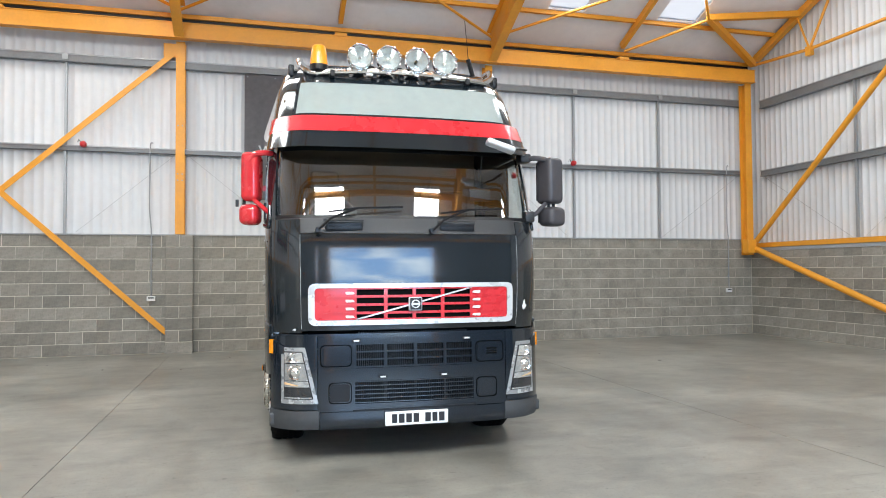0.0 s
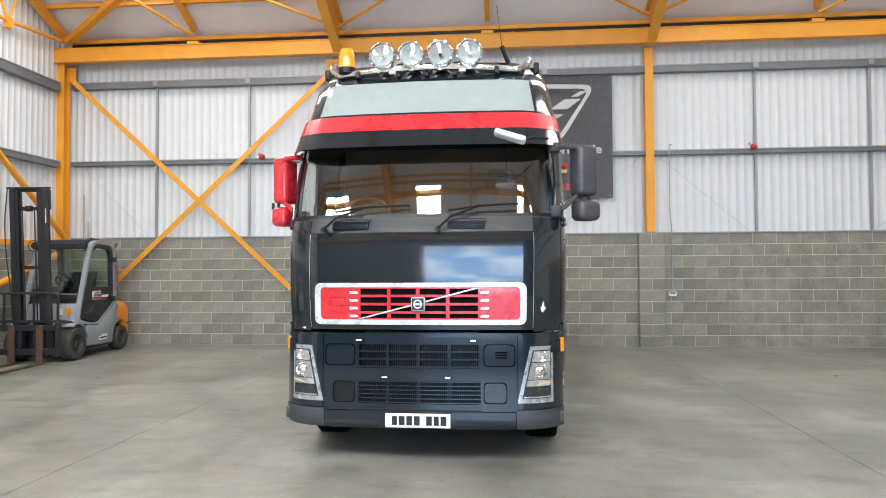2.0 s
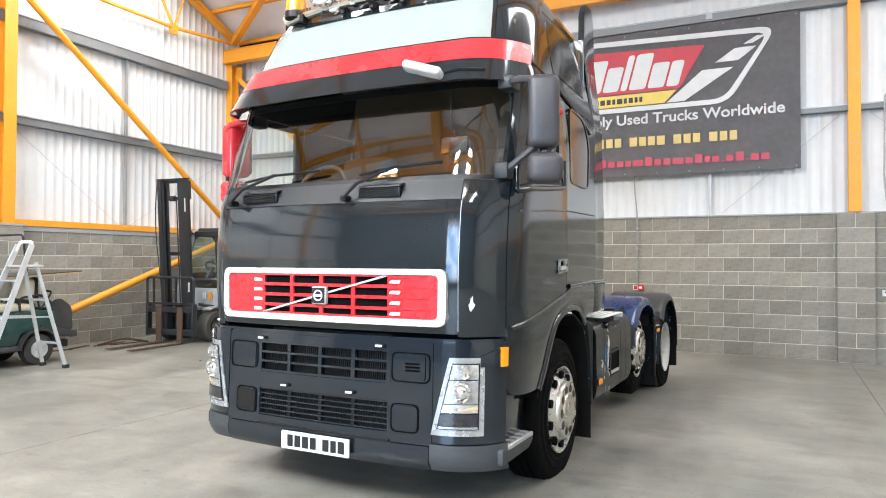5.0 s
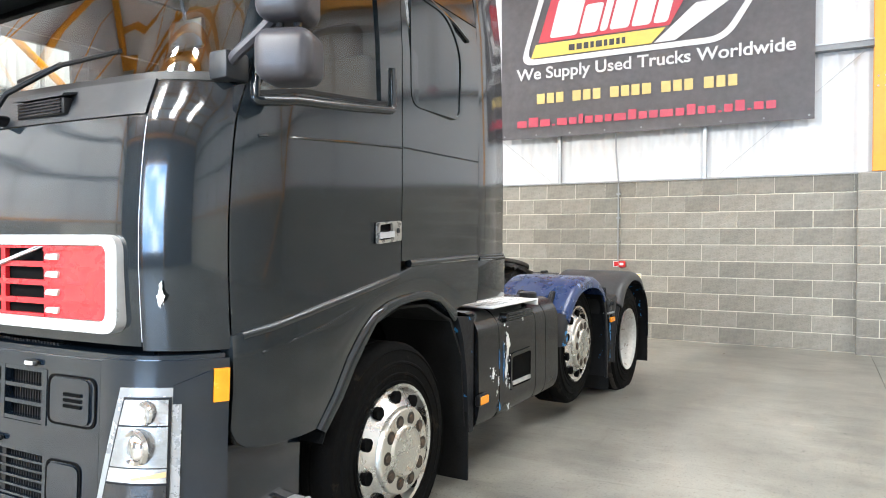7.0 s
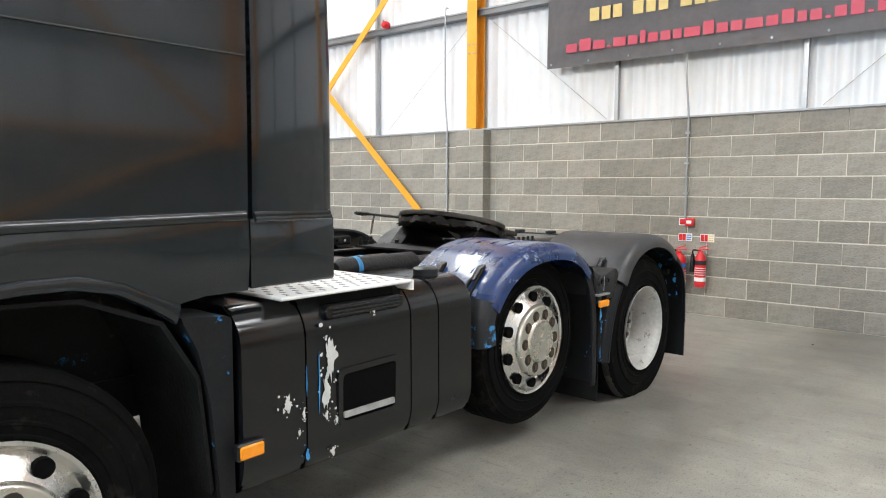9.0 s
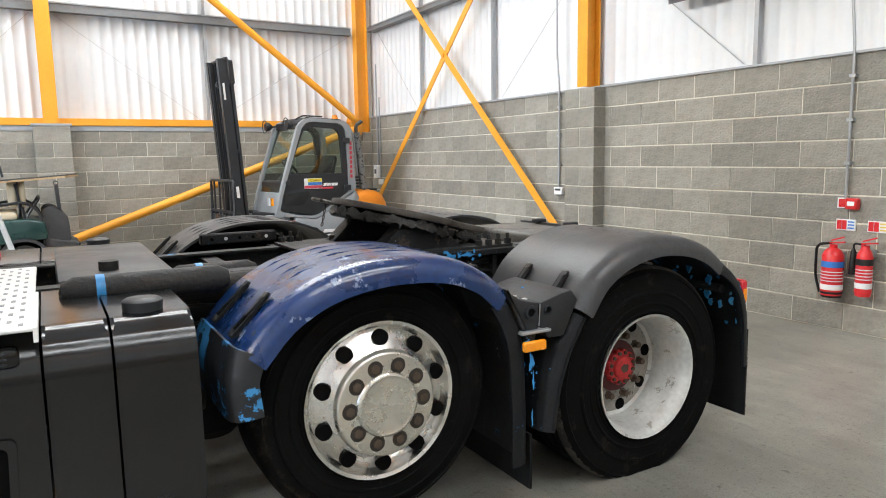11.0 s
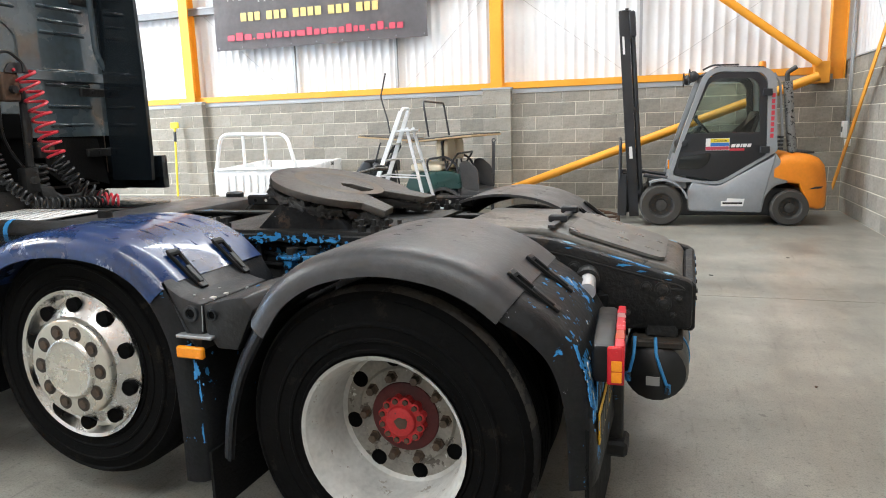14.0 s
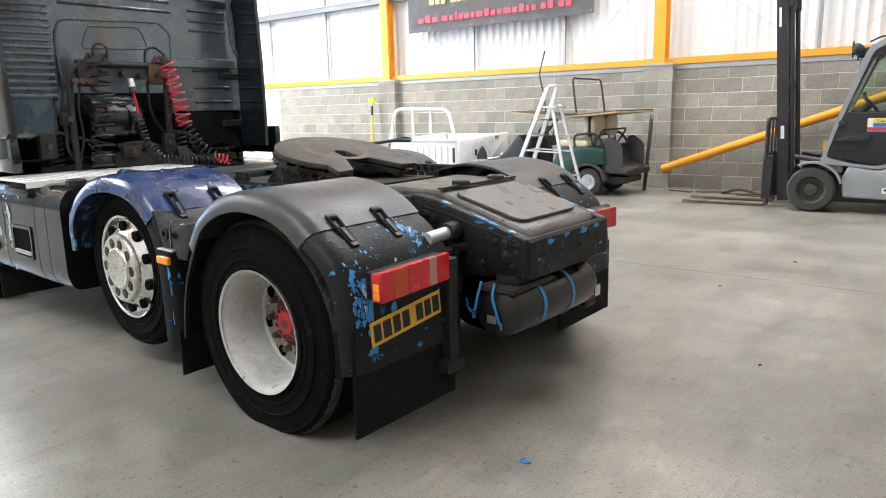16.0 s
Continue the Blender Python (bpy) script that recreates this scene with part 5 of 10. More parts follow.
# upper cab
tp("roof_panel_front", shellm(-1.36, 1.36, 2.905, 3.215, 36, 6, t=0.01, off=-0.004), PANELGL, "pale glazed panel over the windscreen")
bm = shellm(-1.40, 1.40, 2.88, 2.905, 36, 1)
shell(bm, -1.40, 1.40, 3.215, 3.285, 36, 2)
for sg in (-1, 1):
    shell(bm, sg * 1.36, sg * 1.40, 2.905, 3.215, 2, 4)
tp("roof_front_frame", bm, BLACKP)
for sg in (-1, 1):
    tp("upper_side_panel", shellm(sg * 1.405, lambda z, q=sg: q * side_s(2.068, z), 2.635, 3.285, 20, 8), BLACKP)
    tp("upper_side_window", shellm(lambda z, q=sg: q * side_s(1.05, z), lambda z, q=sg: q * side_s(1.88, z), lambda k: 2.80 + 0.0 * k, lambda k: 3.24, 10, 4, t=0.008, off=0.004), DGLASS_SOLID, "dark upper side pane")
    tp("gutter_rail", tubem([skin(sg * side_s(y, 2.66 + 0.05 * k), 2.77 - 0.05 * k, 0.008) for k, y in enumerate((0.62, 0.9, 1.2, 1.5, 1.8, 1.96))], 0.010, 6), BLACKP)
bm = bmesh.new()
rows = []
for z, k in ((3.285, 1.0), (3.35, 0.985), (3.40, 0.95), (3.425, 0.88), (3.435, 0.6), (3.437, 0.0)):
    ring = []
    for i in range(49):
        s = -3 + 6 * i / 48
        p = skin(s, 3.285)
        c = Vector((0, 1.5, 3.285))
        q = c + (p - c) * k
        ring.append(bm.verts.new((q.x, q.y + (0.0 if k == 1 else 0.02), z)))
    rows.append(ring)
for a, b in zip(rows, rows[1:]):
    for i in range(48):
        try:
            bm.faces.new((a[i], a[i + 1], b[i + 1], b[i]))
        except ValueError:
            pass
bmesh.ops.remove_doubles(bm, verts=bm.verts, dist=1e-4)
tp("roof", bm, BLACKP, "black raised roof")

# doors, sleeper sides, rear fairings
for sg in (-1, 1):
    bm = bmesh.new()
    q = sg

    def d0(z):
        return q * 1.665

    def d1(z):
        return q * side_s(1.225, z)

    def w0(z):
        return q * (1.74 + 0.05 * (z - 1.94) / 0.5)

    def w1(z):
        return q * side_s((1.065 if q > 0 else 1.15) - 0.05 * (z - 1.94), z)
    shell(bm, d0, d1, lambda k: 1.080 + 0.166 * k, lambda k: 1.945 + 0.095 * k, 18, 10)
    shell(bm, d0, w0, 1.946, 2.58, 2, 6)
    shell(bm, w1, d1, 2.03, 2.58, 3, 6)
    shell(bm, d0, d1, 2.58, 2.63, 18, 2)
    door = tp("door", bm, BLACKP, "glossy black cab door")
    part("door_window", sheet(w0, w1, lambda k: 1.95 + 0.085 * k, 2.58, 10, 4, -0.012), DGLASS, door, "tinted side window").visible_shadow = False
    part("window_seal", shellm(lambda z: q * 1.72, lambda z: q * side_s(1.10, z), lambda k: 1.94 + 0.085 * k, lambda k: 1.957 + 0.085 * k, 12, 1, t=0.012, off=0.006), TRIMBLK, door)
    lip = [skin(q * 1.70, 2.10, 0.002), skin(q * 1.705, 1.99, 0.002)] + [skin(q * (1.735 + k * (abs(side_s(1.12, 1.9)) - 1.735) / 12), 1.922 + 0.0075 * k - 0.012 * math.sin(math.pi * k / 12), 0.002) for k in range(13)] + [skin(q * side_s(1.145, 2.05), 2.06, 0.002), skin(q * side_s(1.145, 2.2), 2.20, 0.0)]
    part("window_lip", tubem(bent(lip, 0.05), 0.018, 10), BLACKP, door, smooth=60)
    part("door_crease", tubem([skin(q * side_s(y, 1.84), 1.80 + 0.055 * min((y - 0.35) / 0.8, 1.0), 0.001) for y in (0.35, 0.55, 0.75, 0.95, 1.22)], 0.006, 6), BLACKP, door)
    tp("sleeper_seam", tubem([skin(q * side_s(y, 1.87), 1.858 + 0.016 * (y - 1.2), 0.0) for y in (1.235, 1.5, 1.8, 2.06)], 0.004, 6), TRIMBLK)
    tp("sleeper_panel", shellm(lambda z: q * side_s(1.232, z), lambda z: q * side_s(2.068, z), 1.335, 2.628, 12, 8), BLACKP)
    pane = rounded([(1.31, 2.065), (1.80, 2.062), (1.82, 2.42), (1.66, 2.59), (1.30, 2.61)], [0.08, 0.05, 0.1, 0.12, 0.05], 4)
    ring_in = [(1.55 + (a - 1.55) * 0.93, 2.32 + (b - 2.32) * 0.95) for a, b in pane]
    x0 = 1.182
    bm = frame_outline(bmesh.new(), pane, ring_in, "X", sg * (x0 - 0.006), sg * (x0 + 0.012))
    sw = tp("sleeper_window", bm, BLACKP, "blanked sleeper window")
    part("blank", prismm(ring_in, "X", sg * (x0 - 0.006), sg * (x0 + 0.006)), BLACKP, sw)
    # rear fairing, leaning in towards its top
    bm = bmesh.new()
    g = []
    for z, ya, yb in ((1.08 if sg > 0 else 1.15, 2.094, 2.455), (1.33, 2.094, 2.46), (1.34, 2.094, 2.46), (1.9, 2.094, 2.455), (2.6, 2.092, 2.445), (3.2, 2.09, 2.435), (3.55, 2.10, 2.41), (3.66, 2.17, 2.34)):
        w = nose_at(min(z, 3.2))[1] + (0.03 if z > 3 else 0) - (0.045 if sg > 0 else 0.16)
        g.append([bm.verts.new((sg * (w + o), y, z)) for y, o in ((ya, 0), (yb - 0.03, 0), (yb, -0.02), (yb, -0.05), (ya, -0.05))])
    for a, b in zip(g, g[1:]):
        for i in range(5):
            bm.faces.new((a[i - 1], a[i], b[i], b[i - 1]))
    bm.faces.new(g[0][::-1])
    bm.faces.new(g[-1])
    tp("rear_fairing", bm, BLACKP, "black side air fairing behind the cab")
    # lower sill and wheel arch panel
    inner = [(0.69, 0.67), (0.80, 0.785), (0.885, 0.90), (0.955, 0.98), (1.03, 1.062), (1.13, 1.105), (1.235, 1.128), (1.36, 1.138), (1.48, 1.136), (1.60, 1.112), (1.70, 1.06), (1.79, 0.995)]
    outer = [(0.64, 0.70), (0.745, 0.815), (0.834, 0.945), (0.91, 1.03), (1.011, 1.11), (1.115, 1.15), (1.235, 1.172), (1.36, 1.182), (1.50, 1.180), (1.636, 1.145), (1.735, 1.09), (1.81, 1.06)]
    low = [(0.257, 0.78), (0.275, 0.735), (0.31, 0.708), (0.42, 0.70), (0.55, 0.695)] + outer + [(1.90, 1.075), (2.068, 1.075)]
    g = []
    bm = bmesh.new()
    for y, z0 in low:
        z1 = 1.105 + (y - 0.257) * 0.178 if y < 1.19 else min(1.272 + (y - 1.19) * 0.35, 1.312 + (y - 1.30) * 0.018)
        x = skin(side_s(y, 1.1), 1.1).x
        g.append([(bm.verts.new((sg * (x + 0.014 * math.sin(math.pi * 0.78 * k / 5)), y, z0 + (z1 - z0) * k / 5)), bm.verts.new((sg * (x - 0.05), y, z0 + (z1 - z0) * k / 5))) for k in range(6)])
    for a, b in zip(g, g[1:]):
        for k in range(5):
            bm.faces.new((a[k][0], b[k][0], b[k + 1][0], a[k + 1][0]))
            bm.faces.new((a[k][1], a[k + 1][1], b[k + 1][1], b[k][1]))
        bm.faces.new((a[0][0], a[0][1], b[0][1], b[0][0]))
        bm.faces.new((a[5][0], b[5][0], b[5][1], a[5][1]))
    for a in (g[0], g[-1]):
        for k in range(5):
            bm.faces.new((a[k][0], a[k + 1][0], a[k + 1][1], a[k][1]))
    tp("arch_panel", bm, BLACKP, "black panel round the front wheel arch")
    bm = bmesh.new()
    g = []
    for (ya, za), (yb, zb) in zip(outer, inner):
        x = skin(side_s(ya, 1.1), 1.1).x
        g.append([bm.verts.new((sg * (x + o), ya + (yb - ya) * k, za + (zb - za) * k)) for k, o in ((0, 0.003), (0.12, 0.010), (0.5, 0.014), (0.85, 0.012), (1, 0.002), (1, -0.05), (0, -0.05))])
    for a, b in zip(g, g[1:]):
        for k in range(7):
            bm.faces.new((a[k - 1], a[k], b[k], b[k - 1]))
    bm.faces.new(g[0])
    bm.faces.new(g[-1][::-1])
    tp("arch_lip", bm, BLACKP, "moulded wheel arch edge")
    tube_pts = [(sg * (skin(side_s(y, 1.1), 1.1).x + 0.002), y, z) for y, z in ((0.29, 1.103), (0.4, 1.122), (0.6, 1.158), (0.85, 1.203), (1.1, 1.248), (1.2, 1.268))]
    tp("sill_crease", tubem(tube_pts, 0.016, 12), BLACKP)
    tp("sill_crease", tubem([(sg * (skin(side_s(y, 1.05), 1.05).x + 0.005), y, z) for y, z in ((0.36, 1.035), (0.5, 1.062), (0.7, 1.105), (0.88, 1.155))], 0.011, 12), BLACKP)
    tp("panel_edge", tubem([skin(sg * side_s(y, 1.33), 1.322 + 0.016 * (y - 1.3), -0.004) for y in (1.30, 1.5, 1.7, 1.9, 2.055)], 0.019, 12), BLACKP, "rounded lower panel edge")
    if sg > 0:
        tp("panel_edge", tubem([(1.136, y, 1.336) for y in (2.10, 2.2, 2.32, 2.44)], 0.015, 10), BLACKP)
        tp("panel_edge", tubem([(1.148, y, 1.322) for y in (2.10, 2.2, 2.32, 2.44)], 0.012, 10), BLACKP)
    tp("rear_sill", boxm(min(sg * 1.09, sg * 1.15), max(sg * 1.09, sg * 1.15), 2.08, 2.46, 1.078, 1.325, 0.012, 2), BLACKP)
    # wheel housing and flap behind the front wheel
    house = [(0.70, 0.62), (0.80, 0.85), (1.0, 1.04), (1.25, 1.11), (1.5, 1.10), (1.74, 1.0), (1.86, 0.80), (1.90, 0.40)]
    bm = bmesh.new()
    rows = [[bm.verts.new((sg * x, y + o, z + o)) for x, o in ((0.70, 0.0), (1.16, 0.0), (1.16, 0.012), (0.70, 0.012))] for y, z in house]
    for a, b in zip(rows, rows[1:]):
        for i in range(4):
            bm.faces.new((a[i - 1], a[i], b[i], b[i - 1]))
    bm.faces.new(rows[0])
    bm.faces.new(rows[-1][::-1])
    tp("wheel_housing", bm, RUBBER, "black ribbed inner wheel arch")
    tp("mud_flap", boxm(min(sg * 0.72, sg * 1.17), max(sg * 0.72, sg * 1.17), 1.92, 1.935, 0.10, 0.62), RUBBER, "black rubber mud flap")
    tp("arch_tail", prismm(rounded([(1.80, 1.02), (1.985, 1.0), (1.985, 0.36), (1.93, 0.36), (1.90, 0.72), (1.86, 0.90)], 0.02, 2), "X", sg * 0.95, sg * 1.175), CHIP, "chipped black plastic arch end")
    # door step
    st = tp("cab_step", prismm(rounded([(0.16, 0.325), (0.60, 0.335), (0.66, 0.37), (0.665, 0.42), (0.16, 0.42)], 0.02, 3), "X", sg * 0.84, sg * 1.150, 0.012), PLASTIC2, "grey plastic cab step")
    for j in range(5):
        part("tread", boxm(min(sg * 0.90, sg * 1.135), max(sg * 0.90, sg * 1.135), 0.25 + j * 0.082, 0.295 + j * 0.082, 0.418, 0.432), STEELP, st, "worn bare tread")
    part("tread_edge", boxm(min(sg * 1.135, sg * 1.155), max(sg * 1.135, sg * 1.155), 0.24, 0.645, 0.40, 0.430, 0.006), STEELP, st)
    tp("step_riser", prismm([(0.24, 0.42), (0.655, 0.42), (0.66, 0.705), (0.24, 0.72)], "X", sg * 0.86, sg * 1.085, 0.01), BLUEBLK, "dark blue step riser")
hd = 1.197
for sg in (-1, 1):
    h = tp("door_handle", frame_outline(bmesh.new(), rounded([(1.015, 1.415), (1.195, 1.430), (1.195, 1.520), (1.015, 1.508)], 0.012, 3), rounded([(1.027, 1.430), (1.125, 1.440), (1.125, 1.508), (1.027, 1.498)], 0.008, 3), "X", sg * hd, sg * (hd + 0.016)), HANDLEM, "silver door handle surround")
    part("grip", prismm([(1.022, 1.438), (1.130, 1.446), (1.130, 1.472), (1.022, 1.464)], "X", sg * (hd + 0.004), sg * (hd + 0.022)), SILVER, h)
    part("lock", rodm((sg * (hd + 0.012), 1.165, 1.475), (sg * (hd + 0.02), 1.165, 1.475), 0.012, 10), PLASTIC, h)
    # flat black plate, the handle recess's shade as colour
    part("recess", prismm([(1.027, 1.470), (1.125, 1.476), (1.125, 1.508), (1.027, 1.498)], "X", sg * (hd + 0.0005), sg * (hd + 0.003)), VOID, h)

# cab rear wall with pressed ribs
# added black sheet in place of the shade under the cab
tp("engine_bay_cover", boxm(-1.06, 1.06, 1.93, 1.96, 1.14, 1.50), VOID, "black sheet painted as the shaded engine bay under the cab")
bm = boxm(-1.10, 1.10, 1.955, 1.985, 1.48, 3.30)
tp("cab_rear_wall", bm, CABREAR, "dark ribbed rear wall of the cab")
for x0, x1, zs in ((-0.96, -0.58, (1.56, 1.69, 1.84, 1.935, 2.19, 2.27, 2.36, 2.46, 2.56, 2.66, 2.78, 2.90)), (-0.42, 0.52, (2.33, 2.41, 2.49, 2.58, 2.70, 2.82)), (0.60, 0.68, (1.60, 1.75, 1.90))):
    for z in zs:
        o = rounded([(x0, z - 0.014), (x1, z - 0.014), (x1, z + 0.014), (x0, z + 0.014)], 0.012, 3)
        i_ = [(x0 + 0.012 if px < (x0 + x1) / 2 else x1 - 0.012, z + (pz - z) * 0.25) for px, pz in o]
        bm = frame_outline(bmesh.new(), o, i_, "Y", 1.985, 1.9855)
        for v in bm.verts:
            if abs(v.co.z - z) < 0.006:
                v.co.y += 0.009
        tp("rib", bm, CABREAR, smooth=70)
for pts_, wd in (([(0.56, 1.70), (0.57, 2.09), (0.52, 2.205), (-0.30, 2.235), (-0.40, 2.15), (-0.375, 1.70)], 0.011), ([(0.30, 2.165), (-0.12, 2.185), (-0.19, 2.01), (0.375, 1.995), (0.30, 2.165)], 0.009)):
    tp("pressed_outline", tubem(bent([(x, 1.985, z) for x, z in pts_], 0.05), wd, 6), CABREAR, "pressed edge of the rear hatch")
# flat black sheet on the wall, shade of an opening as colour
tp("service_recess", boxm(-0.35, 0.47, 1.986, 1.993, 1.48, 1.64), VOID, "flat black sheet painted as the shaded service opening")
tp("cab_cross_rail", boxm(-1.08, -0.30, 2.0, 2.03, 1.86, 1.93, 0.006), CABREAR)

# cab inside
tp("dashboard", prismm(rounded([(0.26, 1.62), (0.30, 1.96), (0.48, 2.02), (0.66, 1.96), (0.70, 1.62)], 0.05, 3), "X", -1.08, 1.08, 0.02), DASH, "brown and grey dashboard")
tp("cab_floor", boxm(-0.98, 0.98, 0.25, 1.95, 1.12, 1.16), DASH)
tp("cab_lining", boxm(-1.08, 1.08, 1.88, 1.95, 1.2, 3.2), CABIN, "brown rear lining of the cab")
tp("headlining", boxm(-1.04, 1.04, 0.62, 1.93, 3.02, 3.06), CABIN)
for sx in (-0.62, 0.62):
    seat = tp("seat_base", boxm(sx - 0.26, sx + 0.26, 0.95, 1.45, 1.55, 1.72, 0.05, 3), SEATM, "brown cloth driver seat")
    part("seat_back", boxm(sx - 0.25, sx + 0.25, 1.38, 1.54, 1.70, 2.38, 0.06, 3), SEATM, seat)
    part("head_rest", boxm(sx - 0.14, sx + 0.14, 1.42, 1.54, 2.36, 2.56, 0.04, 3), SEATM, seat)
wheel_m = Matrix.Translation((-0.60, 0.74, 2.03)) @ pose(0, 0, 0, 62, 0, 0)
bm = tubem([wheel_m @ Vector((0.225 * math.cos(a * math.tau / 28), 0.225 * math.sin(a * math.tau / 28), 0)) for a in range(28)], 0.016, 8, True)
for a in (20, 160, 270):
    bar(bm, wheel_m @ Vector((0, 0, 0)), wheel_m @ Vector((0.22 * math.cos(radians(a)), 0.22 * math.sin(radians(a)), 0)), 0.04, 0.015)
tp("steering_wheel", bm, DASH, "brown steering wheel")
tp("inside_mirror", boxm(0.60, 0.80, 0.42, 0.45, 2.18, 2.30, 0.02, 2), TRIMBLK, "dark camera or mirror on a rod")
tp("mirror_rod", rodm((0.70, 0.43, 2.28), (0.70, 0.36, 2.60), 0.008, 6), TRIMBLK)

# wipers
for px, tx in ((-0.78, -0.08), (0.155, 0.80)):
    wz, ty = 1.915, 0.11
    w = tp("wiper", rodm((px, 0.045, wz - 0.03), (px, -0.02, wz - 0.03), 0.022, 12), TRIMBLK, "black windscreen wiper")
    part("arm", tubem([(px, -0.02, wz - 0.03), (px + 0.10, -0.01, wz + 0.06), (px + 0.33, 0.06, wz + 0.155)], 0.011, 6), TRIMBLK, w)
    part("blade", tubem([(px - 0.02 + 0.10, 0.045, wz + 0.115), (px + 0.33, 0.055, wz + 0.150), (tx, 0.075, wz + 0.165)], 0.009, 6), TRIMBLK, w)

# bumper
def bump_prof(z):
    k = (z - 0.28) / 0.76
    return -0.055 + 0.03 * k + (0.035 if z < 0.32 else 0), 1.185


def BS(x):
    """The share s at which the bumper's skin reaches x."""
    return x / 0.805 if abs(x) <= 0.805 else math.copysign(1 + math.asin(min((abs(x) - 0.805) / 0.40, 1)) / (math.pi / 2), x)


bp = dict(prof=bump_prof)
bumper = tp("bumper", shellm(-BS(0.505), BS(0.505), 0.675, 0.775, 20, 2, t=0.05, **bp), BLUEBLK, "dark blue-black front bumper")
part("bumper_top", shellm(-BS(0.505), BS(0.505), 0.975, 1.025, 20, 2, t=0.05, **bp), BLUEBLK, bumper)
part("bumper_base", shellm(-BS(0.505), BS(0.505), 0.44, 0.495, 20, 2, t=0.05, **bp), BLUEBLK, bumper)
for sg in (-1, 1):
    part("bumper_side", shellm(BS(sg * 0.505), BS(sg * 0.80), 0.44, 1.025, 8, 6, t=0.05, **bp), BLUEBLK, bumper)
part("upper_edge", shellm(-1.68, 1.68, 1.025, 1.05, 40, 1, t=0.10, off=-0.012, **bp), BLUEBLK, bumper)
for sg in (-1, 1):
    bm = shellm(BS(sg * 0.805), lambda z, q=sg: q * 1.70, 0.46, 1.035, 16, 6, t=0.05, off=0.003, **bp)
    part("bumper_corner", bm, BLUEBLK, bumper)
    part("lip_corner", shellm(BS(sg * 0.79), sg * 1.72, 0.30, 0.452, 16, 3, t=0.05, off=0.006, **bp), PLASTIC2, bumper, "grey plastic lower bumper corner")
part("lip_centre", shellm(-BS(0.785), BS(0.785), 0.295, 0.435, 24, 3, t=0.05, off=0.004, **bp), BLUEBLK, bumper)
part("scuff_strip", shellm(-BS(0.52), BS(0.52), 0.437, 0.452, 24, 1, t=0.02, off=0.008, **bp), TRIMBLK, bumper)


def bhug(bm, lift=0.0):
    for v in bm.verts:
        p = skin(BS(v.co.x), v.co.z, 0, bump_prof)
        v.co.y += p.y + lift
    return bm


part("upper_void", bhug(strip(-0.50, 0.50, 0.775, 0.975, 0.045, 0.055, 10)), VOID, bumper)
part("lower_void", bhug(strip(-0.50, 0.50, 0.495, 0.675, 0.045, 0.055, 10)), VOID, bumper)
for z in (0.785, 0.845, 0.905, 0.968):
    part("grille_bar", bhug(strip(-0.50, 0.50, z - 0.007, z + 0.007, -0.001, 0.03, 10)), BLUEBLK, bumper)
for i in range(5):
    x = -0.495 + i * 0.2475
    part("grille_upright", bhug(boxm(x - 0.013, x + 0.013, -0.002, 0.03, 0.776, 0.974)), BLUEBLK, bumper)
for j in range(6):
    z = 0.503 + j * 0.033
    part("grille_bar", bhug(strip(-0.50, 0.50, z - 0.004, z + 0.004, 0.006, 0.02, 10)), BLUEBLK, bumper)
for i in range(5):
    x = -0.495 + i * 0.2475
    part("grille_upright", bhug(boxm(x - 0.012, x + 0.012, 0.012, 0.03, 0.496, 0.674)), TRIMBLK, bumper)
bm = bmesh.new()
for i in range(64):
    x = -0.49 + i * 0.0155
    box(bm, x, x + 0.006, 0.024, 0.044, 0.498, 0.672)
    box(bm, x, x + 0.006, 0.030, 0.044, 0.780, 0.966)
tagged(part("fin_grid", bhug(bm), TRIMBLK, bumper, "fine black fins"), kind="stuff")
# cover plates; the black one is a recess with its shade painted flat
for x0, x1, z0, z1, m in ((-0.735, -0.535, 0.80, 0.955, BLUEBLK), (0.535, 0.735, 0.80, 0.955, BLUEBLK), (-0.69, -0.53, 0.515, 0.655, TRIMBLK), (0.53, 0.69, 0.515, 0.655, BLUEBLK)):
    part("cover_plate", bhug(prismm(rounded([(x0, z0), (x1, z0), (x1, z1), (x0, z1)], 0.03, 4), "Y", -0.006, 0.004)), m, bumper)
# raised black outlines, painted as the shade in panel grooves
for x0, x1, z0, z1 in ((-0.765, -0.515, 0.79, 0.965), (0.515, 0.765, 0.79, 0.965), (-0.70, -0.515, 0.50, 0.668), (0.515, 0.70, 0.50, 0.668)):
    a_ = rounded([(x0, z0), (x1, z0), (x1, z1), (x0, z1)], 0.04, 4)
    b_ = [(px + (0.007 if px < (x0 + x1) / 2 else -0.007), pz + (0.007 if pz < (z0 + z1) / 2 else -0.007)) for px, pz in a_]
    part("panel_groove", bhug(frame_outline(bmesh.new(), a_, b_, "Y", -0.0025, 0.004)), VOID, bumper)
for j in range(3):
    # raised black bars with the shade of slots as their colour
    part("vent_slot", bhug(boxm(0.61, 0.70, -0.010, -0.004, 0.855 + j * 0.02, 0.866 + j * 0.02)), VOID, bumper)
for x, z in ((-0.48, 0.995), (0.435, 0.995), (-0.27, 0.705), (0.235, 0.705)):
    ml = part("marker_lamp", bhug(boxm(x - 0.035, x + 0.035, -0.020, -0.002, z - 0.010, z + 0.010, 0.005)), TRIMBLK, bumper, "small white marker lamp")
    part("lens", bhug(boxm(x - 0.022, x + 0.022, -0.024, -0.018, z - 0.006, z + 0.006)), SIGNW, ml)
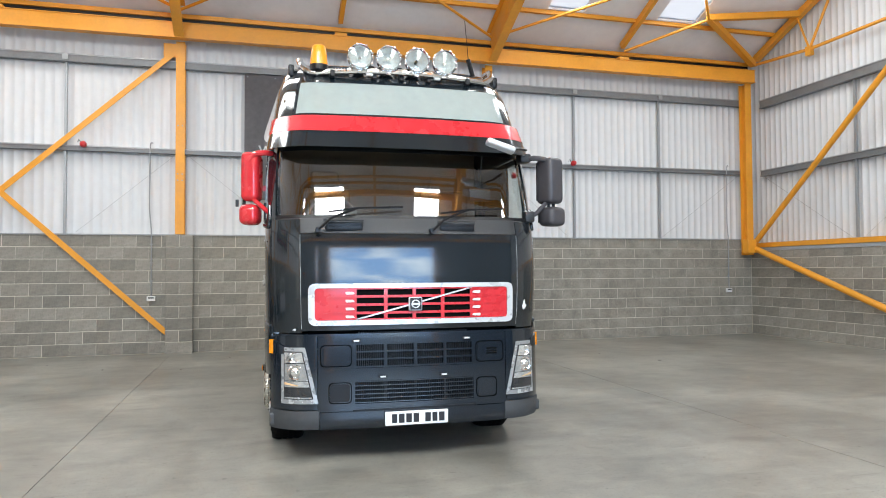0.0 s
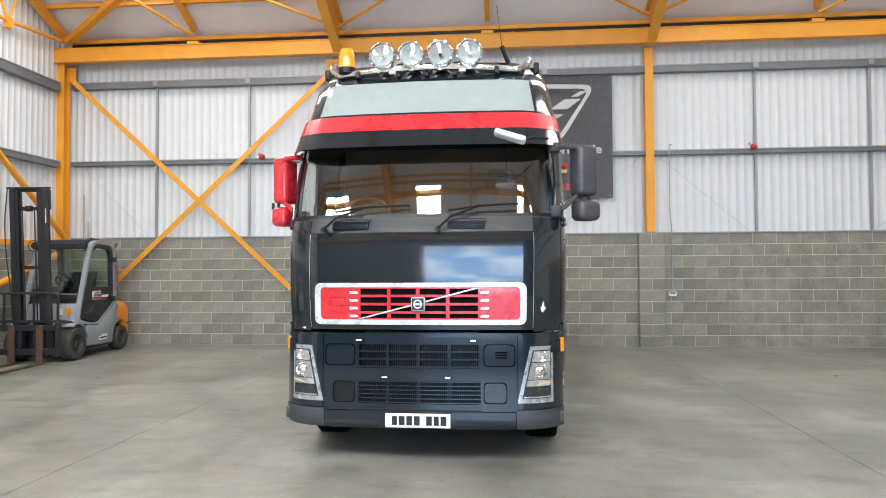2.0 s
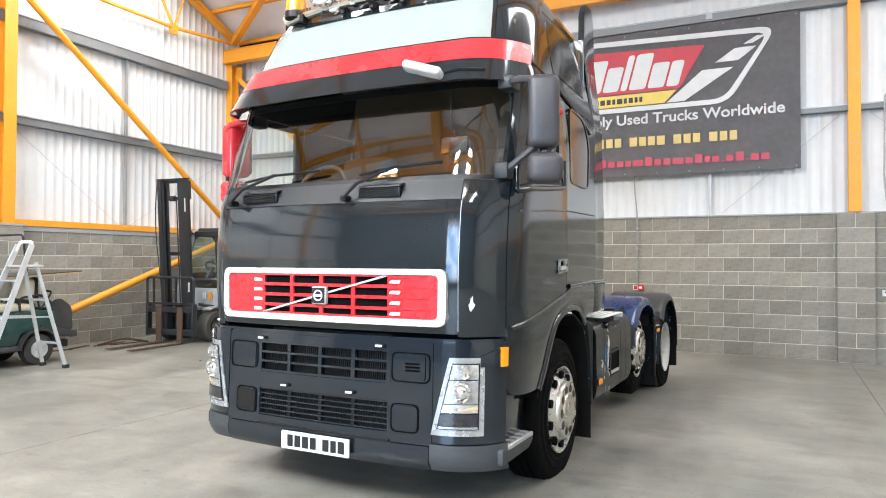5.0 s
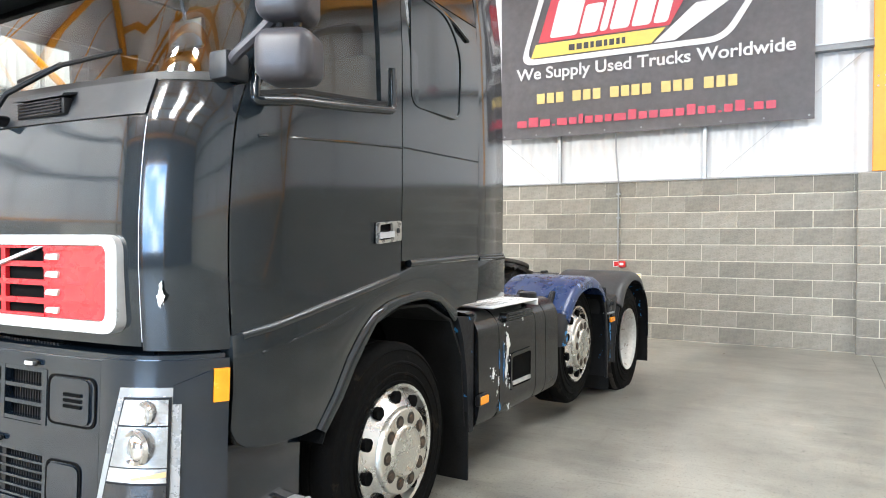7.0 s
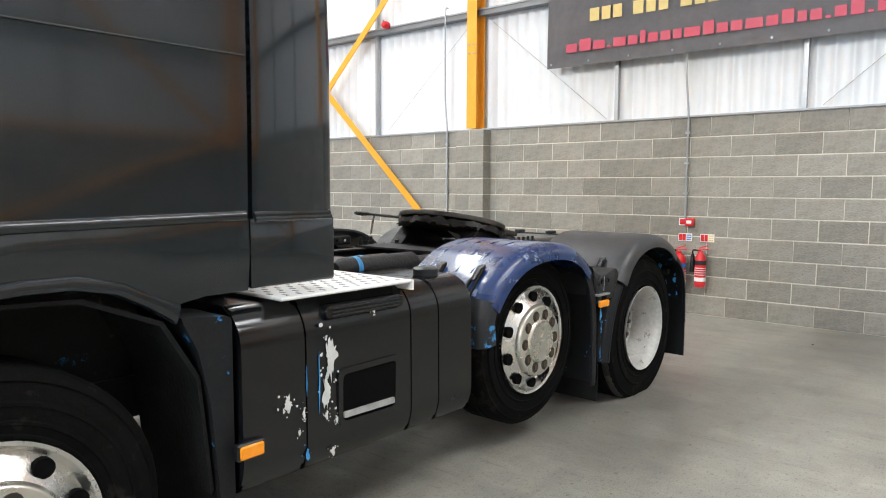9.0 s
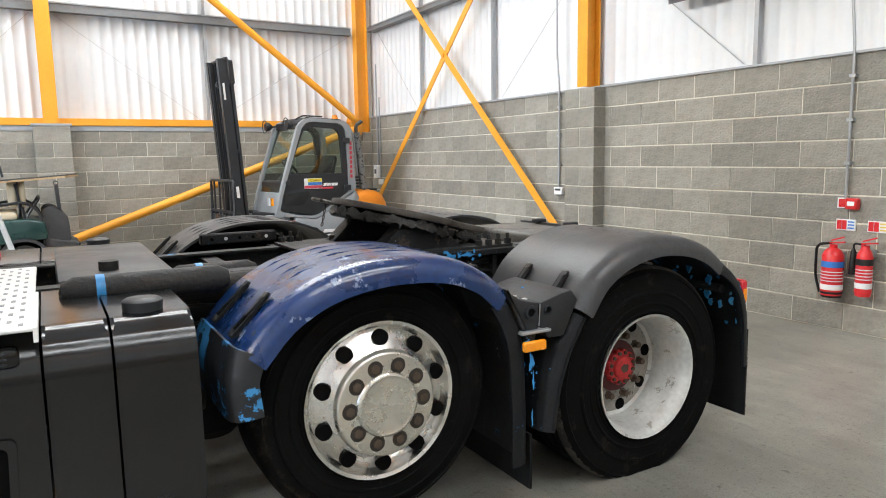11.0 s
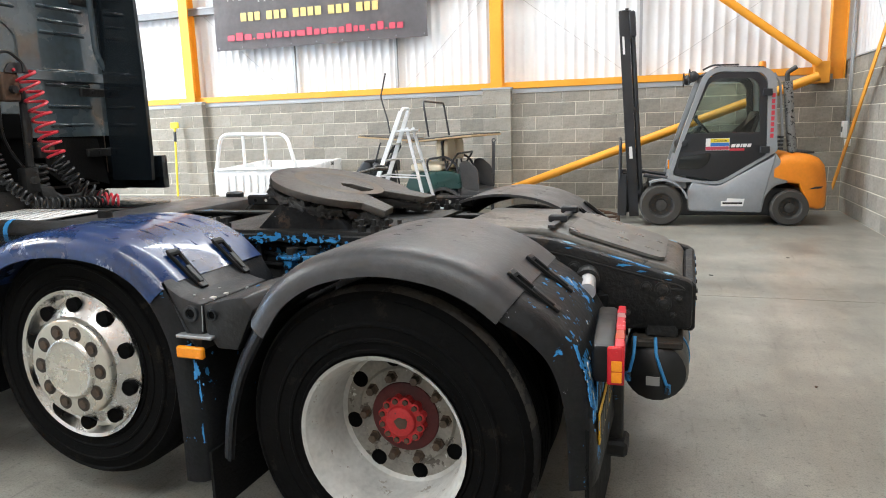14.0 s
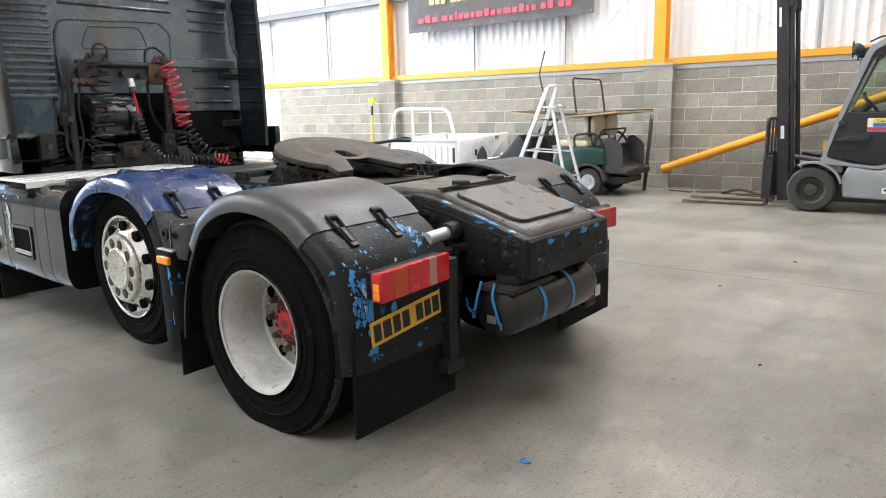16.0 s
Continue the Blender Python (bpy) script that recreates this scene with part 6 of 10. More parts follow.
for sg in (-1, 1):
    a0 = lambda z, q=sg: BS(q * (0.80 + 0.10 * (z - 0.515) / 0.43))
    a1 = lambda z, q=sg: BS(q * 1.075)
    b0 = lambda z, q=sg: BS(q * (0.830 + 0.094 * (z - 0.515) / 0.43))
    b1 = lambda z, q=sg: BS(q * 1.052)
    d0 = lambda z, q=sg: BS(q * (0.837 + 0.094 * (z - 0.515) / 0.43))
    d1 = lambda z, q=sg: BS(q * 1.046)
    hl = part("headlight", shellm(a0, a1, 0.508, 0.948, 10, 8, t=0.02, off=0.010, **bp), HLFRAME, bumper, "clear headlight in a silver frame")
    part("black_rim", shellm(b0, b1, 0.545, 0.918, 8, 8, t=0.012, off=0.016, **bp), TRIMBLK, hl)
    part("lens_top", shellm(d0, d1, 0.828, 0.911, 8, 3, t=0.010, off=0.020, **bp), HEADL, hl)
    part("lens_middle", shellm(d0, d1, 0.690, 0.822, 8, 4, t=0.010, off=0.019, **bp), HEADM, hl)
    part("lens_indicator", shellm(d0, d1, 0.640, 0.686, 8, 2, t=0.010, off=0.020, **bp), HEADL, hl)
    part("lens_low", shellm(d0, d1, 0.566, 0.632, 8, 2, t=0.010, off=0.020, **bp), GLASSLOW, hl, "smoked lower lamp glass")
    part("lens_foot", shellm(d0, d1, 0.550, 0.562, 8, 1, t=0.010, off=0.020, **bp), HEADM, hl)
    c = skin(BS(sg * 0.965), 0.755, 0.022, bump_prof)
    part("reflector", lathem([(0, 0.062), (-0.012, 0.056), (-0.008, 0.044), (0.0, 0.040)], 20, "Y", c), CHROME, hl)
    part("projector", lathem([(-0.004, 0.040), (-0.014, 0.030), (-0.018, 0.001)], 20, "Y", c), MIRROR, hl)
    c2 = skin(BS(sg * 0.985), 0.868, 0.022, bump_prof)
    part("top_reflector", lathem([(0, 0.042), (-0.008, 0.036), (0.0, 0.018), (0.002, 0.001)], 16, "Y", c2), CHROME, hl)
    part("indicator_bulb", shellm(lambda z, q=sg: BS(q * 0.95), lambda z, q=sg: BS(q * 1.045), lambda k: 0.648 + 0.012 * k, lambda k: 0.656 + 0.022 * k, 4, 1, t=0.004, off=0.022, **bp), mat("faint_amber_bulb", (0.62, 0.40, 0.20), 0.3), hl, "faint amber indicator bulb")
    si = part("side_indicator", shellm(sg * 1.43, sg * 1.615, 0.895, lambda k: 0.955 + 0.045 * k, 6, 3, t=0.02, off=0.014, **bp), BLUEBLK, bumper, "smoked side indicator with orange end")
    part("lens", shellm(sg * 1.62, sg * 1.695, 0.893, 1.003, 4, 3, t=0.03, off=0.020, **bp), AMBER, si, "orange lens")

plate = tp("number_plate", boxm(-0.258, 0.258, -0.088, -0.070, 0.318, 0.428, 0.004), PLATEW, "white front number plate")
x = -0.205
for w in (0.042, 0.046, 0.046, 0.046, 0.0, 0.046, 0.040, 0.046):
    if w:
        part("character_bar", boxm(x, x + w, -0.091, -0.087, 0.338, 0.410), INK, plate)
    x += (w + 0.014) if w else 0.036
tp("plate_bracket", boxm(-0.20, 0.20, -0.072, -0.05, 0.33, 0.42), TRIMBLK)

# paint chips on the corners
random.seed(11)


def chip(name, cx, cy, cz, axis, size, tall, material, parent, sg=1, seed=0, sat=0):
    """A ragged patch of lost paint, 1.5 mm proud."""
    rnd = random.Random(seed)
    n = 38
    o = [((cy if axis == "X" else cx) + math.cos(k * math.tau / n) * size * rnd.uniform(0.5, 1.0) * (0.75 + 0.35 * math.sin(3 * k * math.tau / n + seed)), cz + math.sin(k * math.tau / n) * size * tall * rnd.uniform(0.55, 1.1)) for k in range(n)]
    if axis == "X":
        bm = prismm(o, "X", cx, cx + sg * 0.0015)
        for q in range(sat):
            a, d = rnd.uniform(0, math.tau), size * rnd.uniform(0.9, 1.9)
            py, pz, ps = cy + math.cos(a) * d, cz + math.sin(a) * d * tall, size * rnd.uniform(0.06, 0.28)
            prism(bm, [(py + math.cos(k * math.tau / 7) * ps * rnd.uniform(0.4, 1.1), pz + math.sin(k * math.tau / 7) * ps * rnd.uniform(0.4, 1.3)) for k in range(7)], "X", cx, cx + sg * 0.0015)
    else:
        bm = prismm(o, "Y", cy, cy - 0.0015)
    ob = part(name, bm, material, parent)
    return tagged(ob, kind="stuff") if sat else ob


c = skin(1.33, 1.25, 0.002)
chip("paint_chip", c.x, c.y - 0.008, 1.255, "Y", 0.026, 1.7, WHITECHIP, truck, 1, 3)
chip("paint_chip", -0.96, skin(1.3, 1.0).y - 0.03, 1.085, "Y", 0.022, 0.5, WHITECHIP, truck, 1, 5)


# ---- mirrors ----
def mirrors(sg, body):
    m = tp("mirror_arm", tubem(bent([(sg * 1.10, 0.38, 2.56), (sg * 1.16, 0.28, 2.57), (sg * 1.28, 0.26, 2.555), (sg * 1.32, 0.28, 2.50)], 0.05), 0.024, 8), body, "%s door mirror" % ("red" if sg < 0 else "black"))
    part("lower_arm", tubem(bent([(sg * 1.10, 0.28, 2.03), (sg * 1.16, 0.24, 2.05), (sg * 1.26, 0.28, 2.14), (sg * 1.32, 0.30, 2.20)], 0.05), 0.020, 8), body, m)
    part("arm_foot", boxm(min(sg * 1.06, sg * 1.15), max(sg * 1.06, sg * 1.15), 0.22, 0.33, 1.98, 2.08, 0.015, 2), PLASTIC, m)
    part("arm_foot", boxm(min(sg * 1.05, sg * 1.15), max(sg * 1.05, sg * 1.15), 0.30, 0.44, 2.53, 2.61, 0.015, 2), PLASTIC, m)
    inn = 0.075 if sg < 0 else 0.0
    x0, x1 = sorted((sg * (1.245 - inn), sg * ((1.425 if sg > 0 else 1.395) - inn)))
    part("main_housing", boxm(x0, x1, 0.22, 0.42, 2.155, 2.575, 0.045, 4), body, m)
    part("main_glass", boxm(x0 + 0.02, x1 - 0.02, 0.418, 0.424, 2.19, 2.54), MIRROR, m)
    part("wide_housing", boxm(x0 - 0.012 * (sg < 0), x1 + 0.02 * (sg > 0), 0.21, 0.40, 1.95, 2.125, 0.05, 4), body, m)
    part("wide_glass", boxm(x0 + 0.02, x1 - 0.02, 0.398, 0.404, 1.985, 2.09), MIRROR, m)
    for dx in (0.05, 0.11):
        part("stem", rodm((sg * (1.26 + dx), 0.31, 2.11), (sg * (1.26 + dx), 0.31, 2.17), 0.014, 8), PLASTIC, m)


mirrors(1, MIRRORP)
mirrors(-1, REDP)
for ob in [o for o in truck.children if o.name.startswith("mirror_arm")]:
    if ob.data.materials[0] == REDP:
        for q in [ob] + list(ob.children):
            q.data.transform(Matrix.Translation((-0.06, 0.26, 0) if "arm" not in q.name else (0.0, 0.22, 0)))
for ob in [o for o in truck.children if o.name.startswith("mirror_arm")]:
    heads = [q for q in ob.children if q.name.split("_")[0] in ("main", "wide") or q.name.startswith("stem")]
    c = sum((v.co for q in heads if q.name.startswith("main_housing") for v in q.data.vertices), Vector()) / sum(len(q.data.vertices) for q in heads if q.name.startswith("main_housing"))
    c.z = 0
    for q in heads:
        q.data.transform(Matrix.Translation(c) @ pose(0, 0, 0, 0, 0, 22 if c.x > 0 else -16) @ Matrix.Translation(-c))
km = tp("kerb_mirror", boxm(0.60, 0.86, -0.10, -0.015, 2.555, 2.607, 0.022, 3, Matrix.Translation((0.73, 0, 2.58)) @ pose(0, 0, 0, -20, 18, 0) @ Matrix.Translation((-0.73, 0, -2.58))), SILVER, "pale grey kerb mirror under the visor")
part("stalk", tubem([(0.80, -0.04, 2.56), (0.92, 0.03, 2.60), (1.04, 0.14, 2.61)], 0.011, 6), TRIMBLK, km)
part("small_dome", lathem([(1.19, 0.001), (1.20, 0.03), (1.23, 0.03), (1.25, 0.015), (1.255, 0.001)], 12, "X", (0, 0.95, 2.50)), REDGEAR, km, "red side marker dome")

# roof light bar
bar_pts = []
for i in range(25):
    a = -1 + 2 * i / 24
    bar_pts.append((0.80 * a, 0.50 + 0.10 * a * a, 3.335 - 0.02 * a * a))
bar_path = [(-0.90, 0.95, 3.47), (-0.90, 0.74, 3.46), (-0.885, 0.66, 3.38)] + bar_pts + [(0.885, 0.66, 3.38), (0.90, 0.74, 3.46), (0.90, 0.95, 3.47)]
lb = tp("light_bar", tubem(bent(bar_path, 0.05, 3), 0.030, 10), CHROME, "polished steel roof light bar")
part("rear_tube", tubem([(x, y + 0.22, z + 0.05) for x, y, z in bar_pts], 0.024, 8), CHROME, lb)
for x in (-0.62, -0.25, 0.0, 0.25, 0.62):
    part("foot", boxm(x - 0.02, x + 0.02, 0.52, 0.58, 3.27, 3.33, 0.005), TRIMBLK, lb)
for x in (-0.30, 0.32):
    part("small_lamp", boxm(x - 0.03, x + 0.03, 0.475, 0.51, 3.285, 3.30, 0.004), SIGNW, lb)
for x in (-0.56, 0.56):
    bm = bmesh.new()
    for j in range(5):
        box(bm, x - 0.06 + j * 0.026, x - 0.044 + j * 0.026, 0.480, 0.484, 3.325, 3.345)
    tagged(part("lettering_bars", bm, INK, lb, "dark letter bars"), kind="stuff")
for i, x in enumerate((-0.385, -0.130, 0.127, 0.385)):
    cy, cz = 0.50, 3.440
    sp = tp("spot_lamp", lathem([(cy - 0.05, 0.108), (cy - 0.055, 0.113), (cy - 0.03, 0.116), (cy + 0.02, 0.105), (cy + 0.07, 0.06), (cy + 0.09, 0.001)], 28, "Y", (x, 0, cz)), CHROME, "round chrome spot lamp")
    part("bezel", lathem([(cy - 0.052, 0.098), (cy - 0.062, 0.106), (cy - 0.052, 0.114)], 28, "Y", (x, 0, cz)), CHROME, sp)
    part("lens", lathem([(cy - 0.056, 0.001), (cy - 0.055, 0.05), (cy - 0.048, 0.100)], 28, "Y", (x, 0, cz)), DGLASS, sp)
    part("reflector", lathem([(cy + 0.04, 0.012), (cy + 0.02, 0.05), (cy - 0.02, 0.085), (cy - 0.046, 0.099)], 28, "Y", (x, 0, cz)), LAMPW if i != 2 else LENS, sp)
    part("bulb", rodm((x, cy + 0.04, cz), (x, cy - 0.01, cz), 0.014, 10), CHROME if i != 2 else TRIMBLK, sp)
    for k in range(8):
        a = k * math.tau / 8 + 0.3
        part("rim_clip", boxm(x + 0.112 * math.cos(a) - 0.008, x + 0.112 * math.cos(a) + 0.008, cy - 0.066, cy - 0.04, cz + 0.112 * math.sin(a) - 0.008, cz + 0.112 * math.sin(a) + 0.008), CHROME, sp)
    part("stand", boxm(x - 0.022, x + 0.022, 0.475, 0.535, 3.30, 3.36, 0.004), CHROME, sp)
be = tp("beacon", lathem([(3.405, 0.078), (3.47, 0.074), (3.54, 0.066), (3.575, 0.058), (3.59, 0.040), (3.595, 0.001)], 24, "Z", (-0.735, 0.60, -0.03)), AMBER, "amber rotating beacon")
part("beacon_base", lathem([(3.34, 0.05), (3.36, 0.082), (3.41, 0.082)], 24, "Z", (-0.735, 0.60, -0.03), True), TRIMBLK, be)
for x in (-0.26, 0.0, 0.255):
    tp("roof_marker", boxm(x - 0.03, x + 0.03, 0.66, 0.74, 3.36, 3.43, 0.012, 2), TRIMBLK)
for sg in (-1, 1):
    tp("air_horn_end", boxm(sg * 0.97 - 0.025, sg * 0.97 + 0.025, 0.78, 0.86, 3.33, 3.43, 0.012, 2), TRIMBLK)
tp("aerial", rodm((0.72, 0.70, 3.40), (0.66, 0.66, 3.55), 0.022, 8), TRIMBLK, "short black aerial base")
tp("aerial_whip", rodm((0.665, 0.66, 3.54), (0.62, 0.62, 3.90), 0.003, 5), TRIMBLK)


# ---- wheels ----
def tyre_bm(x_out, sg, w, r, y, z, ri=0.293):
    """A lorry tyre; x_out is its outer face."""
    prof = [(0.012, ri), (0.0, ri + 0.014), (0.0, ri + 0.022), (0.006, ri + 0.026), (0.003, ri + 0.048), (-0.003, ri + 0.052), (-0.003, ri + 0.060), (0.001, ri + 0.064), (-0.001, ri + 0.10), (-0.005, ri + 0.104), (-0.004, ri + 0.112), (0.004, ri + 0.118), (0.012, r - 0.040), (0.007, r - 0.034), (0.016, r - 0.022), (0.03, r - 0.010), (0.05, r)]
    g = []
    for k in range(1, 4):
        gx = 0.05 + (w - 0.10) * k / 4
        g += [(gx - 0.006, r), (gx - 0.005, r - 0.012), (gx + 0.005, r - 0.012), (gx + 0.006, r)]
    prof += g + [(w - a, b) for a, b in prof[::-1]]
    bm = lathem([(sg * (x_out - a), b) for a, b in prof], 56, "X", (0, y, z))
    for v in bm.verts:
        v.co.z = max(v.co.z, 0.0)
    return bm


def nut_ring(name, n, rad, x, sg, y, z, r, h, material, parent, hexa=True, phase=0.0):
    for k in range(n):
        a = k * math.tau / n + phase
        part(name, rodm((sg * x, y + rad * math.cos(a), z + rad * math.sin(a)), (sg * (x + h), y + rad * math.cos(a), z + rad * math.sin(a)), r, 6 if hexa else 14), material, parent)


def alloy_wheel(name, sg, y, z, label, x=1.185, r=0.482):
    w = tp(name, tyre_bm(x, sg, 0.30, r, y, z), TYRE, label)
    prof = [(-0.05, 0.292), (0.004, 0.296), (0.010, 0.303), (0.004, 0.290), (-0.018, 0.283), (-0.030, 0.272), (-0.022, 0.255), (0.004, 0.228), (0.022, 0.205), (0.030, 0.196)]
    part("rim", lathem([(sg * (x + a), r) for a, r in prof], 48, "X", (0, y, z)), ALLOY, w, "polished alloy rim", 40)
    cov = part("hub_cover", lathem([(sg * (x + a), r) for a, r in ((0.028, 0.202), (0.048, 0.198), (0.055, 0.192), (0.056, 0.186), (0.056, 0.124), (0.061, 0.121), (0.067, 0.116), (0.069, 0.110), (0.066, 0.103), (0.065, 0.096), (0.065, 0.0005))], 48, "X", (0, y, z)), CAPM, w, "satin round hub cover", 40)
    nut_ring("nut_well", 10, 0.148, x + 0.0555, sg, y, z, 0.0305, 0.0015, mat("grimy_nut_well", (0.03, 0.022, 0.016), 0.6), cov, False)
    nut_ring("wheel_nut", 10, 0.148, x + 0.047, sg, y, z, 0.0175, 0.016, NUT, cov)
    nut_ring("hand_hole", 10, 0.242, x - 0.010, sg, y, z, 0.030, 0.024, VOID, w, False, 0.31)
    part("cap_scratch", boxm(min(sg * (x + 0.066), sg * (x + 0.0672)), max(sg * (x + 0.066), sg * (x + 0.0672)), y - 0.07, y + 0.07, z - 0.004, z + 0.002), ALLOY, cov)
    return w


def drive_wheel(sg, y, z):
    x = 1.178
    w = tp("drive_wheel", tyre_bm(x, sg, 0.29, 0.512, y, z, 0.287), TYRE, "twin rear drive tyres on a white steel rim")
    part("worn_shoulder", lathem([(sg * (x - a), r) for a, r in ((0.026, 0.4985), (0.031, 0.5035), (0.040, 0.5085), (0.050, 0.5135), (0.066, 0.5135))], 72, "X", (0, y, z + 0.0005)), WORN, w, "worn dusty tyre shoulder", 40)
    part("inner_tyre", tyre_bm(x - 0.325, sg, 0.275, 0.505, y, z, 0.287), TYRE, w)
    prof = [(0.006, 0.282), (0.012, 0.294), (0.004, 0.292), (-0.002, 0.282), (-0.03, 0.266), (-0.07, 0.258), (-0.160, 0.253), (-0.205, 0.249), (-0.217, 0.236)]
    part("rim", lathem([(sg * (x + a), r) for a, r in prof], 48, "X", (0, y, z)), WHITERIM, w, "white painted deep-dish rim", 40)
    disc = part("rim_disc", lathem([(sg * (x + a), r) for a, r in ((-0.217, 0.247), (-0.217, 0.184), (-0.207, 0.176), (-0.205, 0.115))], 48, "X", (0, y, z)), RIMDISC, w, "grimy white wheel disc", 40)
    nut_ring("hand_hole", 8, 0.212, x - 0.230, sg, y, z, 0.030, 0.0155, VOID, disc, False, 0.2)
    part("dusty_disc", lathem([(sg * (x - 0.217), 0.128), (sg * (x - 0.200), 0.126), (sg * (x - 0.196), 0.120), (sg * (x - 0.196), 0.07)], 36, "X", (0, y, z)), HUBDUST, w, "dusty red centre disc", 40)
    for k in range(10):
        a = k * math.tau / 10
        cy, cz = y + 0.151 * math.cos(a), z + 0.151 * math.sin(a)
        part("wheel_nut", lathem([(sg * (x - 0.207), 0.022), (sg * (x - 0.201), 0.021), (sg * (x - 0.200), 0.016), (sg * (x - 0.172), 0.015), (sg * (x - 0.170), 0.0005)], 6, "X", (0, cy, cz)), NUT, disc)
    hub = part("hub", lathem([(sg * (x + a), r) for a, r in ((-0.215, 0.080), (-0.168, 0.079), (-0.164, 0.074), (-0.164, 0.056), (-0.152, 0.052), (-0.148, 0.046), (-0.148, 0.0005))], 32, "X", (0, y, z)), REDHUB, w, "red painted drive hub", 35)
    rnd = random.Random(17)
    for rr, dx in ((0.024, 0.0012),):
        part("worn_centre", prismm([(y + 0.004 + rr * rnd.uniform(0.7, 1.2) * math.cos(k * math.tau / 15), z - 0.002 + rr * rnd.uniform(0.7, 1.2) * math.sin(k * math.tau / 15)) for k in range(15)], "X", *sorted((sg * (x - 0.1485), sg * (x - 0.148 + dx)))), NUT, hub)
    for k in range(12):
        a = (k + 0.5) * math.tau / 12
        c, s = math.cos(a), math.sin(a)
        part("hub_lug", rodm((sg * (x - 0.196), y + 0.073 * c, z + 0.073 * s), (sg * (x - 0.163), y + 0.073 * c, z + 0.073 * s), 0.016, 10), REDHUB, hub)
        part("hub_bolt", rodm((sg * (x - 0.165), y + 0.073 * c, z + 0.073 * s), (sg * (x - 0.154), y + 0.073 * c, z + 0.073 * s), 0.010, 6), NUT, hub)
    return w


for sg in (-1, 1):
    alloy_wheel("front_wheel", sg, 1.255, 0.452, "front steering wheel with polished alloy rim", 1.140, 0.497)
    alloy_wheel("lift_axle_wheel", sg, 3.915, 0.592, "raised middle axle wheel with polished alloy rim", 1.115)
    drive_wheel(sg, 5.238, 0.466)
for y, z in ((1.285, 0.478), (3.905, 0.592), (5.238, 0.466)):
    tp("axle", rodm((-0.9, y, z), (0.9, y, z), 0.06, 12), FRAMEM, "dirty axle beam")
tp("differential", lathem([(-0.22, 0.05), (-0.15, 0.17), (0.0, 0.22), (0.15, 0.17), (0.22, 0.05)], 20, "X", (0, 5.238, 0.466)), FRAMEM)
for sg in (-1, 1):
    for y in (4.78, 5.62):
        tp("air_spring", lathem([(0.62, 0.10), (0.66, 0.13), (0.78, 0.135), (0.84, 0.11)], 20, "Z", (sg * 0.42, y, 0), True), RUBBER)

# ---- chassis frame ----
for sg in (-1, 1):
    bm = boxm(min(sg * 0.375, sg * 0.385), max(sg * 0.375, sg * 0.385), 0.9, 5.62, 0.735, 1.005)
    box(bm, min(sg * 0.30, sg * 0.385), max(sg * 0.30, sg * 0.385), 0.9, 5.62, 1.005, 1.015)
    box(bm, min(sg * 0.30, sg * 0.385), max(sg * 0.30, sg * 0.385), 0.9, 6.15, 0.725, 0.735)
    tp("frame_rail", bm, FRAMEM, "long black chassis rail")
    bm = bmesh.new()
    for i in range(22):
        rod(bm, (sg * 0.384, 2.9 + i * 0.147, 0.955 - 0.12 * (i % 2)), (sg * 0.398, 2.9 + i * 0.147, 0.955 - 0.12 * (i % 2)), 0.012, 6)
    tagged(tp("frame_bolts", bm, FRAMEM), kind="stuff")
for y in (2.7, 3.6, 4.4, 5.0, 5.6):
    tp("cross_member", boxm(-0.374, 0.374, y - 0.05, y + 0.05, 0.78, 0.95), FRAMEM)
tp("engine", boxm(-0.36, 0.36, 0.75, 2.25, 0.62, 1.18, 0.06, 2), FRAMEM, "dirty engine and gearbox below the cab")
tp("drive_shaft", rodm((0, 2.2, 0.72), (0, 5.0, 0.52), 0.06, 14), FRAMEM)
tp("sump", boxm(-0.30, 0.30, 0.35, 0.9, 0.45, 0.7, 0.05), FRAMEM)
tp("front_cross_member", boxm(-0.9, 0.9, 0.25, 0.36, 0.40, 0.9), FRAMEM)

